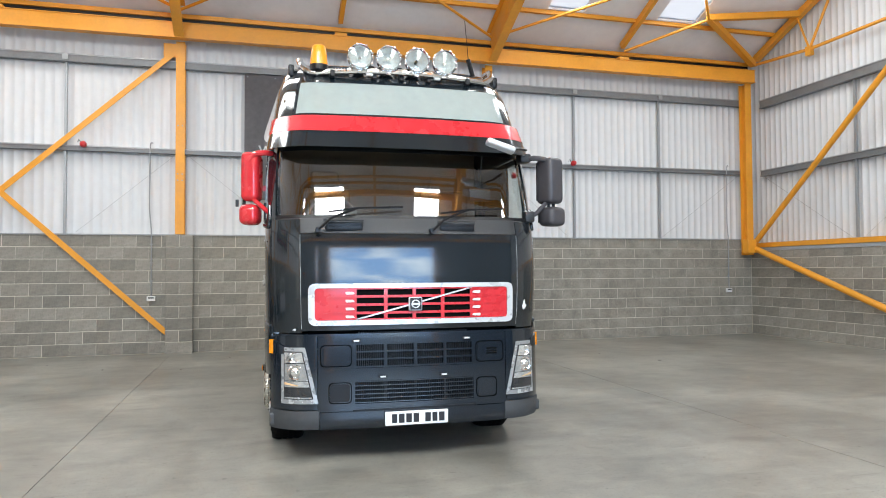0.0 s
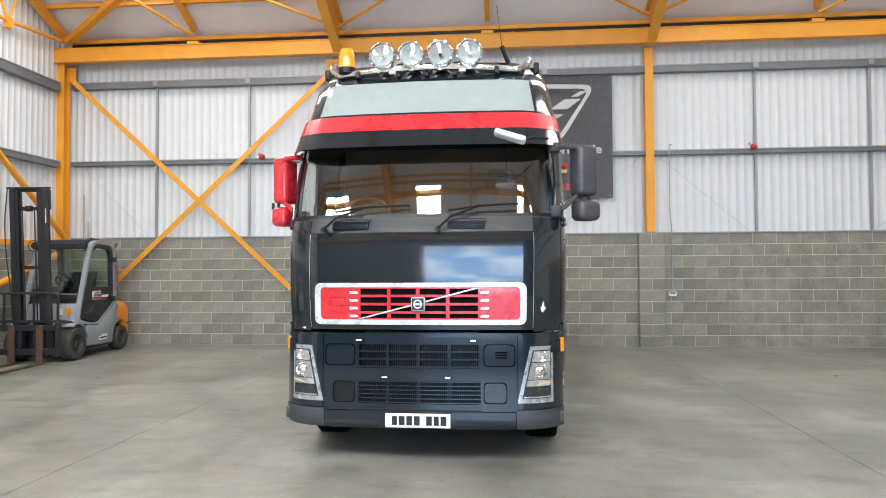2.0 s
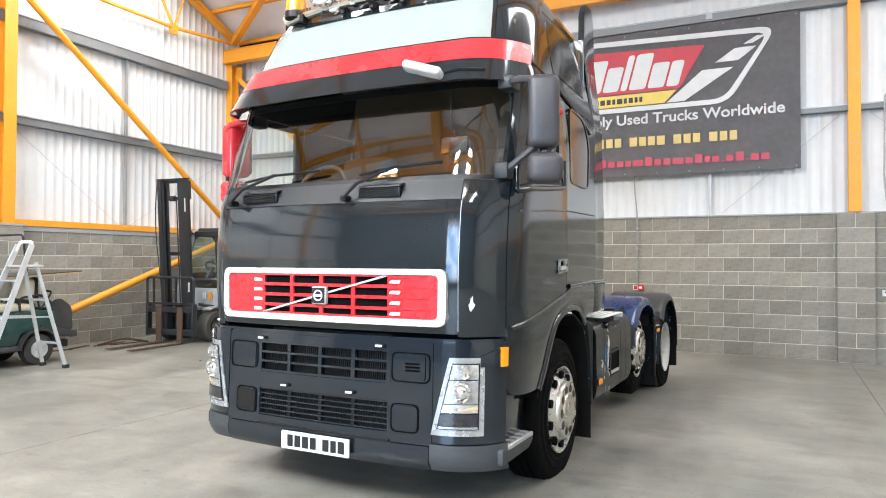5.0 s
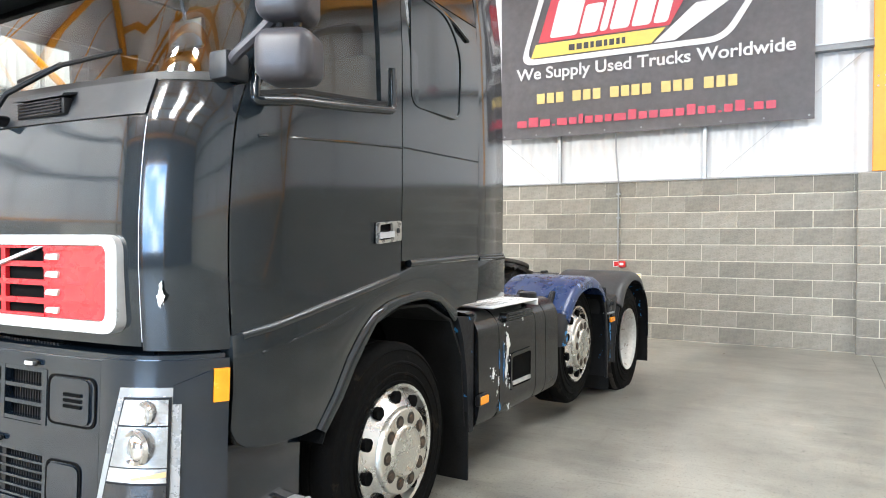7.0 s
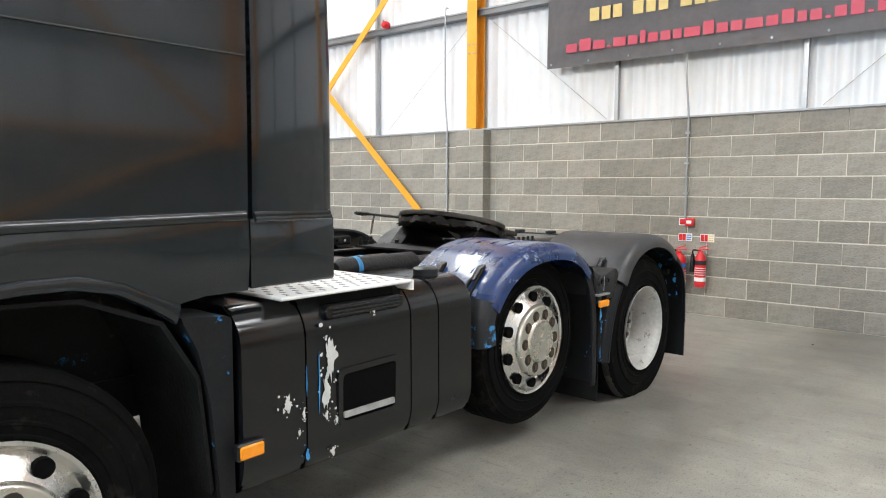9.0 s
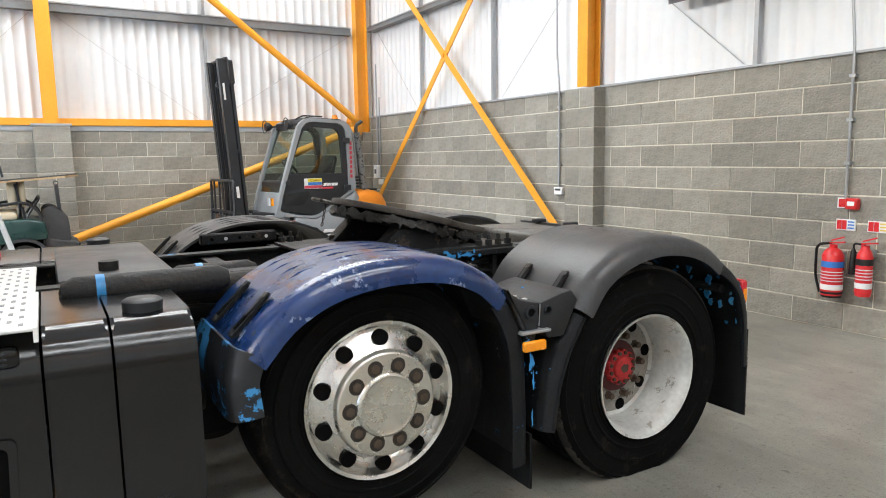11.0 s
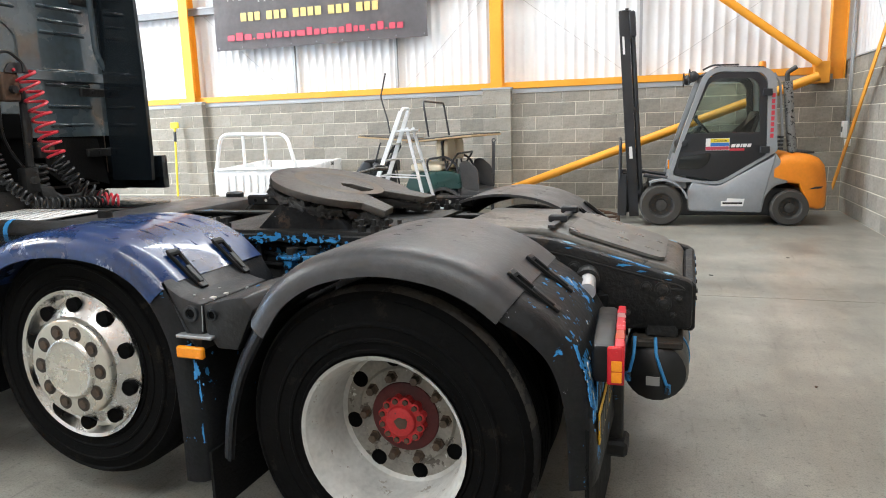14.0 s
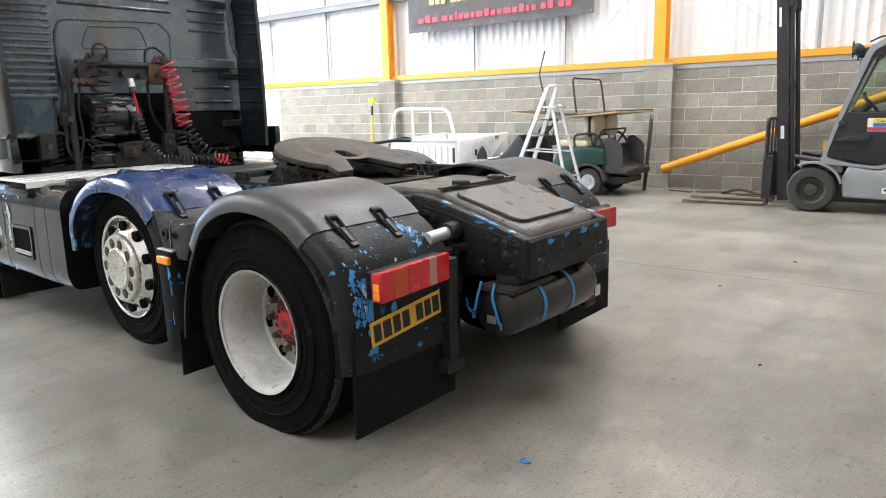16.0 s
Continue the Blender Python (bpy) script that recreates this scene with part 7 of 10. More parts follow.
# fuel tank fairings
for sg in (-1, 1):
    prof = rounded([(0.45, 0.355), (1.16, 0.355), (1.20, 0.45), (1.195, 0.93), (1.12, 1.02), (0.45, 1.02)], [0.02, 0.05, 0.08, 0.10, 0.08, 0.02], 5)
    segs = ((2.005, 2.272), (2.280, 2.838), (2.846, 3.020), (3.028, 3.262))
    for a, b in segs:
        bm = bmesh.new()
        va = [bm.verts.new((sg * x, a, z)) for x, z in prof]
        vb = [bm.verts.new((sg * x, b, z)) for x, z in prof]
        bm.faces.new(va)
        bm.faces.new(vb[::-1])
        for i in range(len(prof)):
            bm.faces.new((va[i - 1], va[i], vb[i], vb[i - 1]))
        es = [e for e in bm.edges if abs(e.verts[0].co.y - e.verts[1].co.y) < 1e-6]
        bmesh.ops.bevel(bm, geom=es, offset=0.010, segments=2, affect="EDGES")
        seg = tp("tank_fairing", bm, TANKM, "black plastic fairing over the fuel tank")
        if a == 2.280:
            fairing = seg
    xo = 1.199
    part("pocket_rim", frame_outline(bmesh.new(), rounded([(2.425, 0.505), (2.755, 0.500), (2.765, 0.735), (2.425, 0.73)], 0.03, 3), rounded([(2.447, 0.522), (2.735, 0.518), (2.742, 0.712), (2.447, 0.708)], 0.025, 3), "X", sg * (xo - 0.01), sg * (xo + 0.008)), TANKM, fairing)
    # no hollow here: the pocket's shade is a flat black plate
    part("pocket", prismm(rounded([(2.447, 0.522), (2.735, 0.518), (2.742, 0.712), (2.447, 0.708)], 0.025, 3), "X", sg * (xo - 0.005), sg * (xo + 0.0015)), VOID, fairing, "flat black plate painted as a shaded step pocket")
    stp = part("step_plate", prismm(rounded([(2.452, 0.535), (2.728, 0.531), (2.728, 0.556), (2.452, 0.558)], 0.004, 2), "X", sg * (xo - 0.01), sg * (xo + 0.012)), STEELP, fairing, "worn step tread")
    part("top_step", prismm(rounded([(2.37, 0.935), (2.79, 0.935), (2.79, 0.985), (2.37, 0.985)], 0.02, 3), "X", sg * 1.10, sg * 1.203, 0.006), TANKM, fairing)
    for j in range(3):
        part("tread_rib", boxm(min(sg * 1.11, sg * 1.206), max(sg * 1.11, sg * 1.206), 2.40, 2.76, 0.943 + j * 0.014, 0.948 + j * 0.014), PLASTIC, fairing)
    part("filler_cap", lathem([(1.015, 0.06), (1.05, 0.062), (1.058, 0.052), (1.06, 0.0005)], 18, "Z", (sg * 1.02, 3.13, 0)), PLASTIC, fairing, "black filler cap")
    mk = tp("side_marker", boxm(min(sg * 1.195, sg * 1.225), max(sg * 1.195, sg * 1.225), 1.965, 2.075, 0.505, 0.565, 0.006), TRIMBLK, "orange side marker lamp")
    part("lens", boxm(min(sg * 1.222, sg * 1.234), max(sg * 1.222, sg * 1.234), 1.972, 2.068, 0.511, 0.559, 0.006), AMBER, mk)
    tp("tank_bracket", boxm(min(sg * 0.39, sg * 0.9), max(sg * 0.39, sg * 0.9), 2.25, 2.30, 0.5, 0.72), FRAMEM)
    for sd, (cy, cz, sz, tl, m) in enumerate(((2.388, 0.785, 0.040, 2.3, WHITECHIP), (2.368, 0.66, 0.030, 2.3, WHITECHIP), (2.19, 0.655, 0.026, 1.3, WHITECHIP), (2.262, 0.60, 0.010, 2.5, WHITECHIP), (2.37, 0.565, 0.012, 1.6, WHITECHIP), (2.42, 0.535, 0.014, 1.0, WHITECHIP), (2.24, 0.53, 0.010, 1.2, WHITECHIP), (2.335, 0.70, 0.0045, 28.0, BLUECHIP), (2.276, 0.72, 0.004, 14.0, BLUECHIP), (2.276, 0.44, 0.014, 1.8, BLUECHIP), (2.40, 0.415, 0.016, 1.2, WHITECHIP), (2.62, 0.935, 0.012, 0.8, WHITECHIP))):
        chip("paint_chip", sg * 1.2, cy, cz, "X", sz, tl, m, truck, sg, 20 + sd, 9 if m is WHITECHIP else 3)
cat = tp("catwalk_plate", boxm(-0.10, 1.21, 2.16, 2.83, 1.030, 1.042, 0.004), WHITEPL, "white perforated catwalk plate")
bm = bmesh.new()
for i in range(22):
    for j in range(11):
        box(bm, -0.04 + i * 0.057 - 0.015, -0.04 + i * 0.057 + 0.015, 2.19 + j * 0.058 + (0.029 if i % 2 else 0) - 0.006, 2.19 + j * 0.058 + (0.029 if i % 2 else 0) + 0.006, 1.042, 1.0435)
tagged(part("hole_pattern", bm, SLOT, cat, "rows of slots"), kind="stuff")
tp("catwalk_lip", boxm(0.6, 1.215, 2.828, 2.84, 1.0, 1.042), WHITEPL)

# gear behind the cab: hose rack, coils, air vessels
rack = tp("hose_rack", tubem(bent([(0.64, 2.28, 1.05), (0.63, 2.28, 1.76), (0.55, 2.28, 1.85), (-0.07, 2.28, 1.85), (-0.15, 2.28, 1.76), (-0.13, 2.28, 1.05)], 0.09), 0.025, 10), FRAMEM, "black tube rack for trailer hoses")
part("rack_plate", boxm(-0.06, 0.55, 2.25, 2.27, 1.73, 1.87), GREYF, rack, "grey socket plate")
part("bracket", boxm(0.42, 0.56, 2.24, 2.31, 1.68, 1.88, 0.01), FRAMEM, rack, "rusty bracket")
part("bracket", boxm(-0.12, 0.0, 2.24, 2.31, 1.70, 1.87, 0.01), RUST, rack)
for x, z in ((0.60, 1.72), (0.55, 1.72), (0.50, 1.72), (0.22, 1.78), (0.08, 1.77), (-0.06, 1.77)):
    part("coupling", rodm((x, 2.27, z), (x, 2.34, z), 0.024, 8), RUST if x > 0.4 else FRAMEM, rack)


def coil(name, pts, r, turns, wire, material, label):
    """A spiral hose round a bent axis."""
    pts = [Vector(p) for p in pts]
    lens = [0]
    for a, b in zip(pts, pts[1:]):
        lens.append(lens[-1] + (b - a).length)
    n = turns * 14
    path = []
    for i in range(n + 1):
        d = lens[-1] * i / n
        k = max(j for j in range(len(lens)) if lens[j] <= d + 1e-9)
        k = min(k, len(pts) - 2)
        t = (d - lens[k]) / (lens[k + 1] - lens[k])
        p = pts[k].lerp(pts[k + 1], t)
        ax = (pts[k + 1] - pts[k]).normalized()
        u = ax.orthogonal().normalized() if abs(ax.z) < 0.9 else Vector((1, 0, 0))
        u = (u - ax * u.dot(ax)).normalized()
        v = ax.cross(u)
        path.append(p + (u * math.cos(i * math.tau / 14) + v * math.sin(i * math.tau / 14)) * r)
    return tp(name, tubem(path, wire, 6), material, label)


coil("black_coil_hose", [(0.40, 2.34, 1.90), (0.42, 2.34, 1.50), (0.50, 2.38, 1.06)], 0.078, 11, 0.0085, BLKHOSE, "black spiral trailer hose")
tp("hose_loop", tubem([(0.39 + 0.055 * math.cos(a), 2.33, 1.94 + 0.06 * math.sin(a)) for a in [k * 0.42 - 0.6 for k in range(13)]], 0.009, 6), BLKHOSE)
coil("red_coil_hose", [(-0.13, 2.33, 1.90), (-0.19, 2.36, 1.64), (-0.205, 2.42, 1.36)], 0.058, 9, 0.009, REDHOSE, "red spiral trailer hose")
tp("hose_loop", tubem(bent([(0.02, 2.28, 1.84), (0.01, 2.29, 1.97), (-0.06, 2.31, 2.0), (-0.14, 2.33, 1.93), (-0.12, 2.35, 1.87)], 0.05), 0.009, 6), BLKHOSE)
coil("black_coil_hose", [(-0.205, 2.42, 1.35), (-0.27, 2.50, 1.18), (-0.36, 2.60, 1.08)], 0.048, 8, 0.0085, BLKHOSE, "black spiral trailer hose")
coil("red_coil_hose", [(-0.34, 2.58, 1.09), (-0.44, 2.66, 1.06)], 0.036, 4, 0.0075, REDHOSE, "red spiral trailer hose")
coil("black_coil_cable", [(0.155, 2.35, 1.43), (0.14, 2.42, 1.22), (0.08, 2.52, 1.11), (-0.10, 2.60, 1.08), (-0.32, 2.66, 1.07)], 0.028, 26, 0.008, BLKHOSE, "black spiral electric cable")
tp("plug", rodm((0.165, 2.30, 1.74), (0.165, 2.32, 1.67), 0.026, 12), ALU, "pale trailer plug")
tp("plug_collar", rodm((0.165, 2.318, 1.675), (0.162, 2.325, 1.64), 0.030, 12), FRIM)
tp("red_tail", tubem([(0.165, 2.32, 1.65), (0.15, 2.33, 1.55), (0.155, 2.35, 1.44)], 0.010, 6), REDHOSE)
tp("plug_end", rodm((0.155, 2.35, 1.47), (0.155, 2.35, 1.40), 0.028, 10), FRIM)
tp("gearbox_drum", lathem([(-0.10, 0.05), (-0.10, 0.11), (-0.06, 0.12), (-0.06, 0.17), (-0.02, 0.195), (0.05, 0.20), (0.06, 0.192), (0.08, 0.192), (0.09, 0.20), (0.34, 0.20), (0.38, 0.16), (0.38, 0.05)], 28, "X", (0.12, 2.10, 1.42), True), TANKM, "round black air filter drum")
for sx in (-0.29, 0.74):
    coil("cab_spring", [(sx, 2.15, 1.08), (sx, 2.15, 1.32)], 0.055, 6, 0.012, FRAMEM, "cab suspension spring")
tp("suspension_beam", boxm(-0.85, 0.85, 2.10, 2.17, 1.03, 1.09, 0.01), FRAMEM)
tp("suspension_bow", tubem([(-0.42, 2.2, 1.06), (-0.25, 2.2, 1.16), (0.0, 2.2, 1.19), (0.25, 2.2, 1.16), (0.42, 2.2, 1.06)], 0.03, 8), FRAMEM)
tp("grab_pole", tubem(bent([(-0.92, 2.10, 3.1), (-0.94, 2.10, 2.07), (-1.05, 2.11, 1.87), (-1.045, 2.12, 1.28)], 0.06), 0.021, 10), CABREAR, "painted pole behind the cab")
for z in (2.42, 1.79, 1.36):
    tp("fairing_stay", boxm(-1.10, -0.80, 2.04, 2.07, z - 0.03, z + 0.03, 0.006), FRAMEM)
    tp("stay_bolt", rodm((-0.90, 2.07, z), (-0.90, 2.085, z), 0.014, 8), FRAMEM)
tp("torn_flap", prismm([(-0.45, 1.48), (-0.93, 1.46), (-1.0, 1.12), (-0.80, 1.18), (-0.62, 1.14), (-0.48, 1.24)], "Y", 2.02, 2.03), RUBBER, "torn black rubber flap")
for k, (a, b) in enumerate((((0.66, 2.26, 1.7), (0.58, 2.24, 1.12)), ((0.10, 2.2, 1.5), (-0.10, 2.24, 1.10)), ((0.0, 2.26, 1.72), (-0.18, 2.26, 1.2)))):
    tp("loose_hose", tubem(bent([a, ((a[0] + b[0]) / 2 + 0.09, 2.24, (a[2] + b[2]) / 2), b], 0.2), 0.012, 6), BLKHOSE)
for k, (pts_, r_) in enumerate((
        ([(0.72, 2.18, 1.52), (0.66, 2.24, 1.40), (0.70, 2.26, 1.22), (0.60, 2.24, 1.08)], 0.015),
        ([(0.78, 2.20, 1.36), (0.60, 2.26, 1.30), (0.44, 2.24, 1.24), (0.40, 2.2, 1.08)], 0.012),
        ([(0.30, 2.24, 1.22), (0.12, 2.28, 1.24), (-0.06, 2.26, 1.19), (-0.12, 2.22, 1.08)], 0.018),
        ([(-0.14, 2.28, 1.74), (-0.20, 2.26, 1.55), (-0.14, 2.28, 1.36), (-0.22, 2.25, 1.10)], 0.011),
        ([(0.56, 2.30, 1.70), (0.60, 2.31, 1.50), (0.57, 2.30, 1.30), (0.62, 2.27, 1.10)], 0.010),
        ([(-0.30, 2.12, 1.30), (-0.42, 2.16, 1.26), (-0.56, 2.14, 1.16), (-0.60, 2.12, 1.06)], 0.014))):
    tp("gear_hose", tubem(bent(pts_, 0.08), r_, 8), BLKHOSE if k % 3 else FRAMEM, "dirty black hose behind the cab")
for k, (x, y, z, sx_, sz_) in enumerate(((0.66, 2.24, 1.44, 0.05, 0.05), (0.20, 2.25, 1.17, 0.08, 0.05), (-0.12, 2.27, 1.22, 0.05, 0.08), (-0.26, 2.26, 1.40, 0.06, 0.05), (0.82, 2.22, 1.24, 0.06, 0.09), (0.44, 2.25, 1.13, 0.07, 0.05))):
    v = tp("valve_block", boxm(x - sx_, x + sx_, y - 0.03, y + 0.04, z - sz_, z + sz_, 0.012, 2), FRAMEM, "oily metal valve block")
    part("port", rodm((x, y + 0.04, z), (x, y + 0.075, z), 0.022, 10), RUST if k % 2 else FRIM, v)
    part("bolt", rodm((x - sx_ * 0.6, y + 0.04, z + sz_ * 0.6), (x - sx_ * 0.6, y + 0.05, z + sz_ * 0.6), 0.009, 6), FRIM, v)
tp("rack_saddle", prismm(rounded([(0.52, 1.86), (0.30, 1.86), (0.34, 1.93), (0.48, 1.93)], 0.015, 3), "Y", 2.30, 2.315), GREYF, "grey hose saddle plate")
tp("rack_saddle", prismm(rounded([(-0.02, 1.87), (-0.20, 1.87), (-0.16, 1.93), (-0.06, 1.93)], 0.015, 3), "Y", 2.30, 2.315), GREYF)
tp("intake_bellows", boxm(0.70, 1.06, 2.0, 2.22, 1.30, 2.95, 0.05, 2), CABREAR, "ribbed air intake stack")
for j in range(26):
    tp("bellows_rib", boxm(0.69, 1.07, 2.0, 2.238, 1.60 + j * 0.05, 1.628 + j * 0.05, 0.008), CABREAR)
for k, (x, z, y0, y1, m) in enumerate(((0.20, 0.98, 3.32, 3.72, FRAMEM), (0.52, 0.98, 2.95, 3.75, FRAMEM), (0.62, 1.03, 2.9, 3.5, FRAMEM))):
    v = tp("air_vessel", lathem([(y0, 0.001), (y0 + 0.01, 0.035), (y0 + 0.05, 0.055), (y1 - 0.05, 0.055), (y1 - 0.01, 0.035), (y1, 0.001)], 16, "Y", (x, 0, z)), m, "dirty steel air bottle across the frame")
    part("strap", lathem([(y0 + 0.12, 0.058), (y0 + 0.15, 0.058)], 16, "Y", (x, 0, z)), BLUECHIP, v)

# ---- mudguards ----
def guard(name, pts, sg, x_in, x_out, lip, material, label, n=5):
    """A moulded mudguard: a rolled sheet along the points with a turned-down outer edge."""
    P = [Vector((0, *p)) for p in pts]
    path = []
    for i in range(len(P) - 1):
        a, b, c, d = P[max(i - 1, 0)], P[i], P[i + 1], P[min(i + 2, len(P) - 1)]
        for k in range(n):
            t = k / n
            path.append(0.5 * ((2 * b) + (c - a) * t + (2 * a - 5 * b + 4 * c - d) * t * t + (3 * b - a - 3 * c + d) * t ** 3))
    path.append(P[-1])
    bm = bmesh.new()
    rows = []
    for i, p in enumerate(path):
        d = (path[min(i + 1, len(path) - 1)] - path[max(i - 1, 0)]).normalized()
        nrm = Vector((0, -d.z, d.y))
        if nrm.z < 0 and abs(d.y) > 0.3:
            nrm = -nrm
        sec = [(x_in, 0.0), (x_out - 0.09, 0.0), (x_out - 0.04, -0.008), (x_out - 0.012, -0.030), (x_out, -0.065), (x_out, -lip), (x_out - 0.012, -lip), (x_out - 0.014, -0.07), (x_out - 0.045, -0.024), (x_out - 0.09, -0.014), (x_in, -0.014)]
        rows.append([bm.verts.new(Vector((sg * x, 0, 0)) + p + nrm * o) for x, o in sec])
    m = len(rows[0])
    for a, b in zip(rows, rows[1:]):
        for i in range(m):
            bm.faces.new((a[i - 1], a[i], b[i], b[i - 1]))
    bm.faces.new(rows[0])
    bm.faces.new(rows[-1][::-1])
    return tp(name, bm, material, label, None, 50)


def clip_latch(x, y, z, slope, parent):
    """A black rubber toggle latch across two mudguard parts."""
    m = Matrix.Translation((x, y, z)) @ pose(0, 0, 0, slope, 0, 0)
    l = part("latch", frame_outline(bmesh.new(), [(-0.03, -0.085), (0.03, -0.085), (0.022, 0.085), (-0.022, 0.085)], [(-0.018, -0.07), (0.018, -0.07), (0.012, 0.06), (-0.012, 0.06)], "Z", -0.002, 0.009), RUBBER, parent, "black rubber toggle latch")
    l.matrix_local = m
    part("buckle", boxm(-0.012, 0.012, -0.01, 0.075, 0.006, 0.015, 0.003), TRIMBLK, l)
    part("hook", boxm(-0.020, 0.020, 0.07, 0.098, -0.002, 0.012, 0.004), TRIMBLK, l)
    part("bracket", boxm(-0.028, 0.028, -0.098, -0.078, -0.002, 0.010, 0.003), TRIMBLK, l)


for sg in (-1, 1):
    blue = [(3.391, 0.873), (3.504, 0.994), (3.655, 1.082), (3.83, 1.126), (4.02, 1.134), (4.20, 1.110), (4.345, 1.046), (4.445, 0.958)]
    main2 = guard("middle_mudguard", blue, sg, 0.62, 1.215, 0.095, BLUEF if sg > 0 else GREYF, "scuffed blue plastic mudguard" if sg > 0 else "grey plastic mudguard")
    grey = [(4.775, 0.855), (4.875, 0.985), (5.03, 1.078), (5.24, 1.121), (5.45, 1.103), (5.60, 1.048), (5.70, 0.978)]
    main3 = guard("rear_mudguard", grey, sg, 0.56, 1.235, 0.09, GREYF, "weathered dark grey plastic mudguard")
    for x in (0.80, 1.06):
        clip_latch(sg * x, 3.46, 0.965, 44, main2)
        clip_latch(sg * x, 4.425, 0.985, -44, main2)
        clip_latch(sg * x, 4.79, 0.905, 50, main3)
        clip_latch(sg * x, 5.72, 0.965, -38, main3)
    for j in range(4):
        tp("guard_crease", tubem([(sg * (0.68 + 0.10 * j), 5.24 + (y - 5.24) * 0.98, z - 0.001) for y, z in grey[1:-1]], 0.004, 5), GREYF)
        tp("guard_crease", tubem([(sg * (0.70 + 0.10 * j), y, z + 0.002) for y, z in blue[1:-1]], 0.004, 5), BLUEF if sg > 0 else GREYF)
    guard("guard_nose", [(3.345, 0.64), (3.335, 0.78), (3.37, 0.89)], sg, 0.66, 1.205, 0.11, CHIP if sg < 0 else mat("chipped_blue_end", (0.014, 0.015, 0.018), 0.5, var=0.5, scale=7, spots=[((0.04, 0.24, 0.52), 0.545, 7), ((0.30, 0.36, 0.42), 0.66, 12)]), "blue-black mudguard end")
    guard("guard_valley", [(4.442, 0.952), (4.495, 0.86), (4.54, 0.72), (4.555, 0.45), (4.555, 0.22)], sg, 0.62, 1.205, 0.10, CHIP, "chipped black mudguard piece")
    guard("guard_front_end", [(4.60, 0.34), (4.63, 0.52), (4.69, 0.69), (4.775, 0.835)], sg, 0.60, 1.215, 0.05, CHIP, "grey lower mudguard end")
    guard("guard_tail", [(5.69, 0.978), (5.775, 0.925), (5.85, 0.85), (5.893, 0.76), (5.918, 0.64), (5.930, 0.42)], sg, 0.57, 1.231, 0.072, CHIPT, "black mudguard tail with blue paint chips")
    for pts_ in ([(4.425, 0.972), (4.455, 0.945), (4.500, 0.918), (4.545, 0.905), (4.587, 0.896), (4.588, 0.80), (4.565, 0.72), (4.52, 0.76)], [(4.595, 0.894), (4.640, 0.906), (4.70, 0.922), (4.76, 0.930), (4.795, 0.885), (4.72, 0.74), (4.64, 0.74), (4.595, 0.80)]):
        tp("valley_web", prismm(rounded(pts_, 0.008, 3), "X", sg * 0.80, sg * 1.200, 0.008, 2), WEB, "black moulded web between the mudguards")
    tp("web_edge", tubem([(sg * 1.203, 4.592, 0.892), (sg * 1.203, 4.590, 0.85), (sg * 1.203, 4.586, 0.80)], 0.0025, 6), GALV, "bare metal edging")
    for sd, (cx, cy, cz, sz) in enumerate(((1.12, 4.575, 0.9005, 0.016), (1.05, 4.580, 0.899, 0.012), (1.15, 4.52, 0.913, 0.006), (1.02, 4.53, 0.910, 0.006), (0.95, 4.60, 0.8985, 0.008), (0.98, 4.67, 0.9155, 0.010))):
        rnd = random.Random(310 + sd)
        tp("paint_chip", prismm([(sg * cx + sz * rnd.uniform(0.4, 1.2) * math.cos(k * math.tau / 13), cy + sz * 0.7 * rnd.uniform(0.4, 1.2) * math.sin(k * math.tau / 13)) for k in range(13)], "Z", cz - 0.006, cz + 0.002), WHITECHIP if sd < 5 else BLUECHIP)
    tp("valley_flap", boxm(min(sg * 0.66, sg * 1.19), max(sg * 0.66, sg * 1.19), 4.55, 4.562, 0.10, 0.34), RUBBER, "black rubber mud flap")
    fl = tp("rear_flap", boxm(min(sg * 0.58, sg * 1.21), max(sg * 0.58, sg * 1.21), 5.900, 5.912, 0.15, 0.60), RUBBER, "ribbed black rubber rear mud flap")
    bm = bmesh.new()
    rnd = random.Random(9)
    for i in range(70):
        z = 0.16 + i * 0.005
        rod(bm, (sg * 1.208, 5.906, z), (sg * (1.213 + rnd.random() * 0.008), 5.906 + rnd.uniform(-0.006, 0.006), z - 0.012), 0.0012, 3)
    tagged(part("frayed_edge", bm, RUBBER, fl), kind="stuff")
    for k, y in enumerate((4.545, 4.632)):
        tp("guard_bolt", lathem([(sg * 1.198, 0.030 - 0.010 * k), (sg * 1.212, 0.029 - 0.010 * k), (sg * 1.212, 0.019 - 0.003 * k), (sg * 1.204, 0.017 - 0.003 * k), (sg * 1.204, 0.0005)], 16, "X", (0, y, 0.862)), PLASTIC, "black rubber mounting boss")
        tp("boss_socket", rodm((sg * 1.2035, y, 0.862), (sg * 1.2055, y, 0.862), 0.0145 - 0.002 * k, 12), VOID)
    ib = tp("side_repeater", boxm(min(sg * 1.16, sg * 1.225), max(sg * 1.16, sg * 1.225), 4.485, 4.635, 0.776, 0.788, 0.003), GALV, "orange side marker lamp on a bracket")
    part("lens", boxm(min(sg * 1.215, sg * 1.238), max(sg * 1.215, sg * 1.238), 4.49, 4.602, 0.708, 0.750, 0.006), AMBER, ib)
    for sd, (cy, cz, sz, tl) in enumerate(((4.565, 0.66, 0.020, 2.0), (4.575, 0.58, 0.007, 6.0), (4.57, 0.42, 0.006, 7.0), (4.545, 0.74, 0.02, 0.6))):
        chip("paint_chip", sg * 1.2065, cy - 0.02, cz, "X", sz, tl, BLUECHIP, truck, sg, 40 + sd, 6)
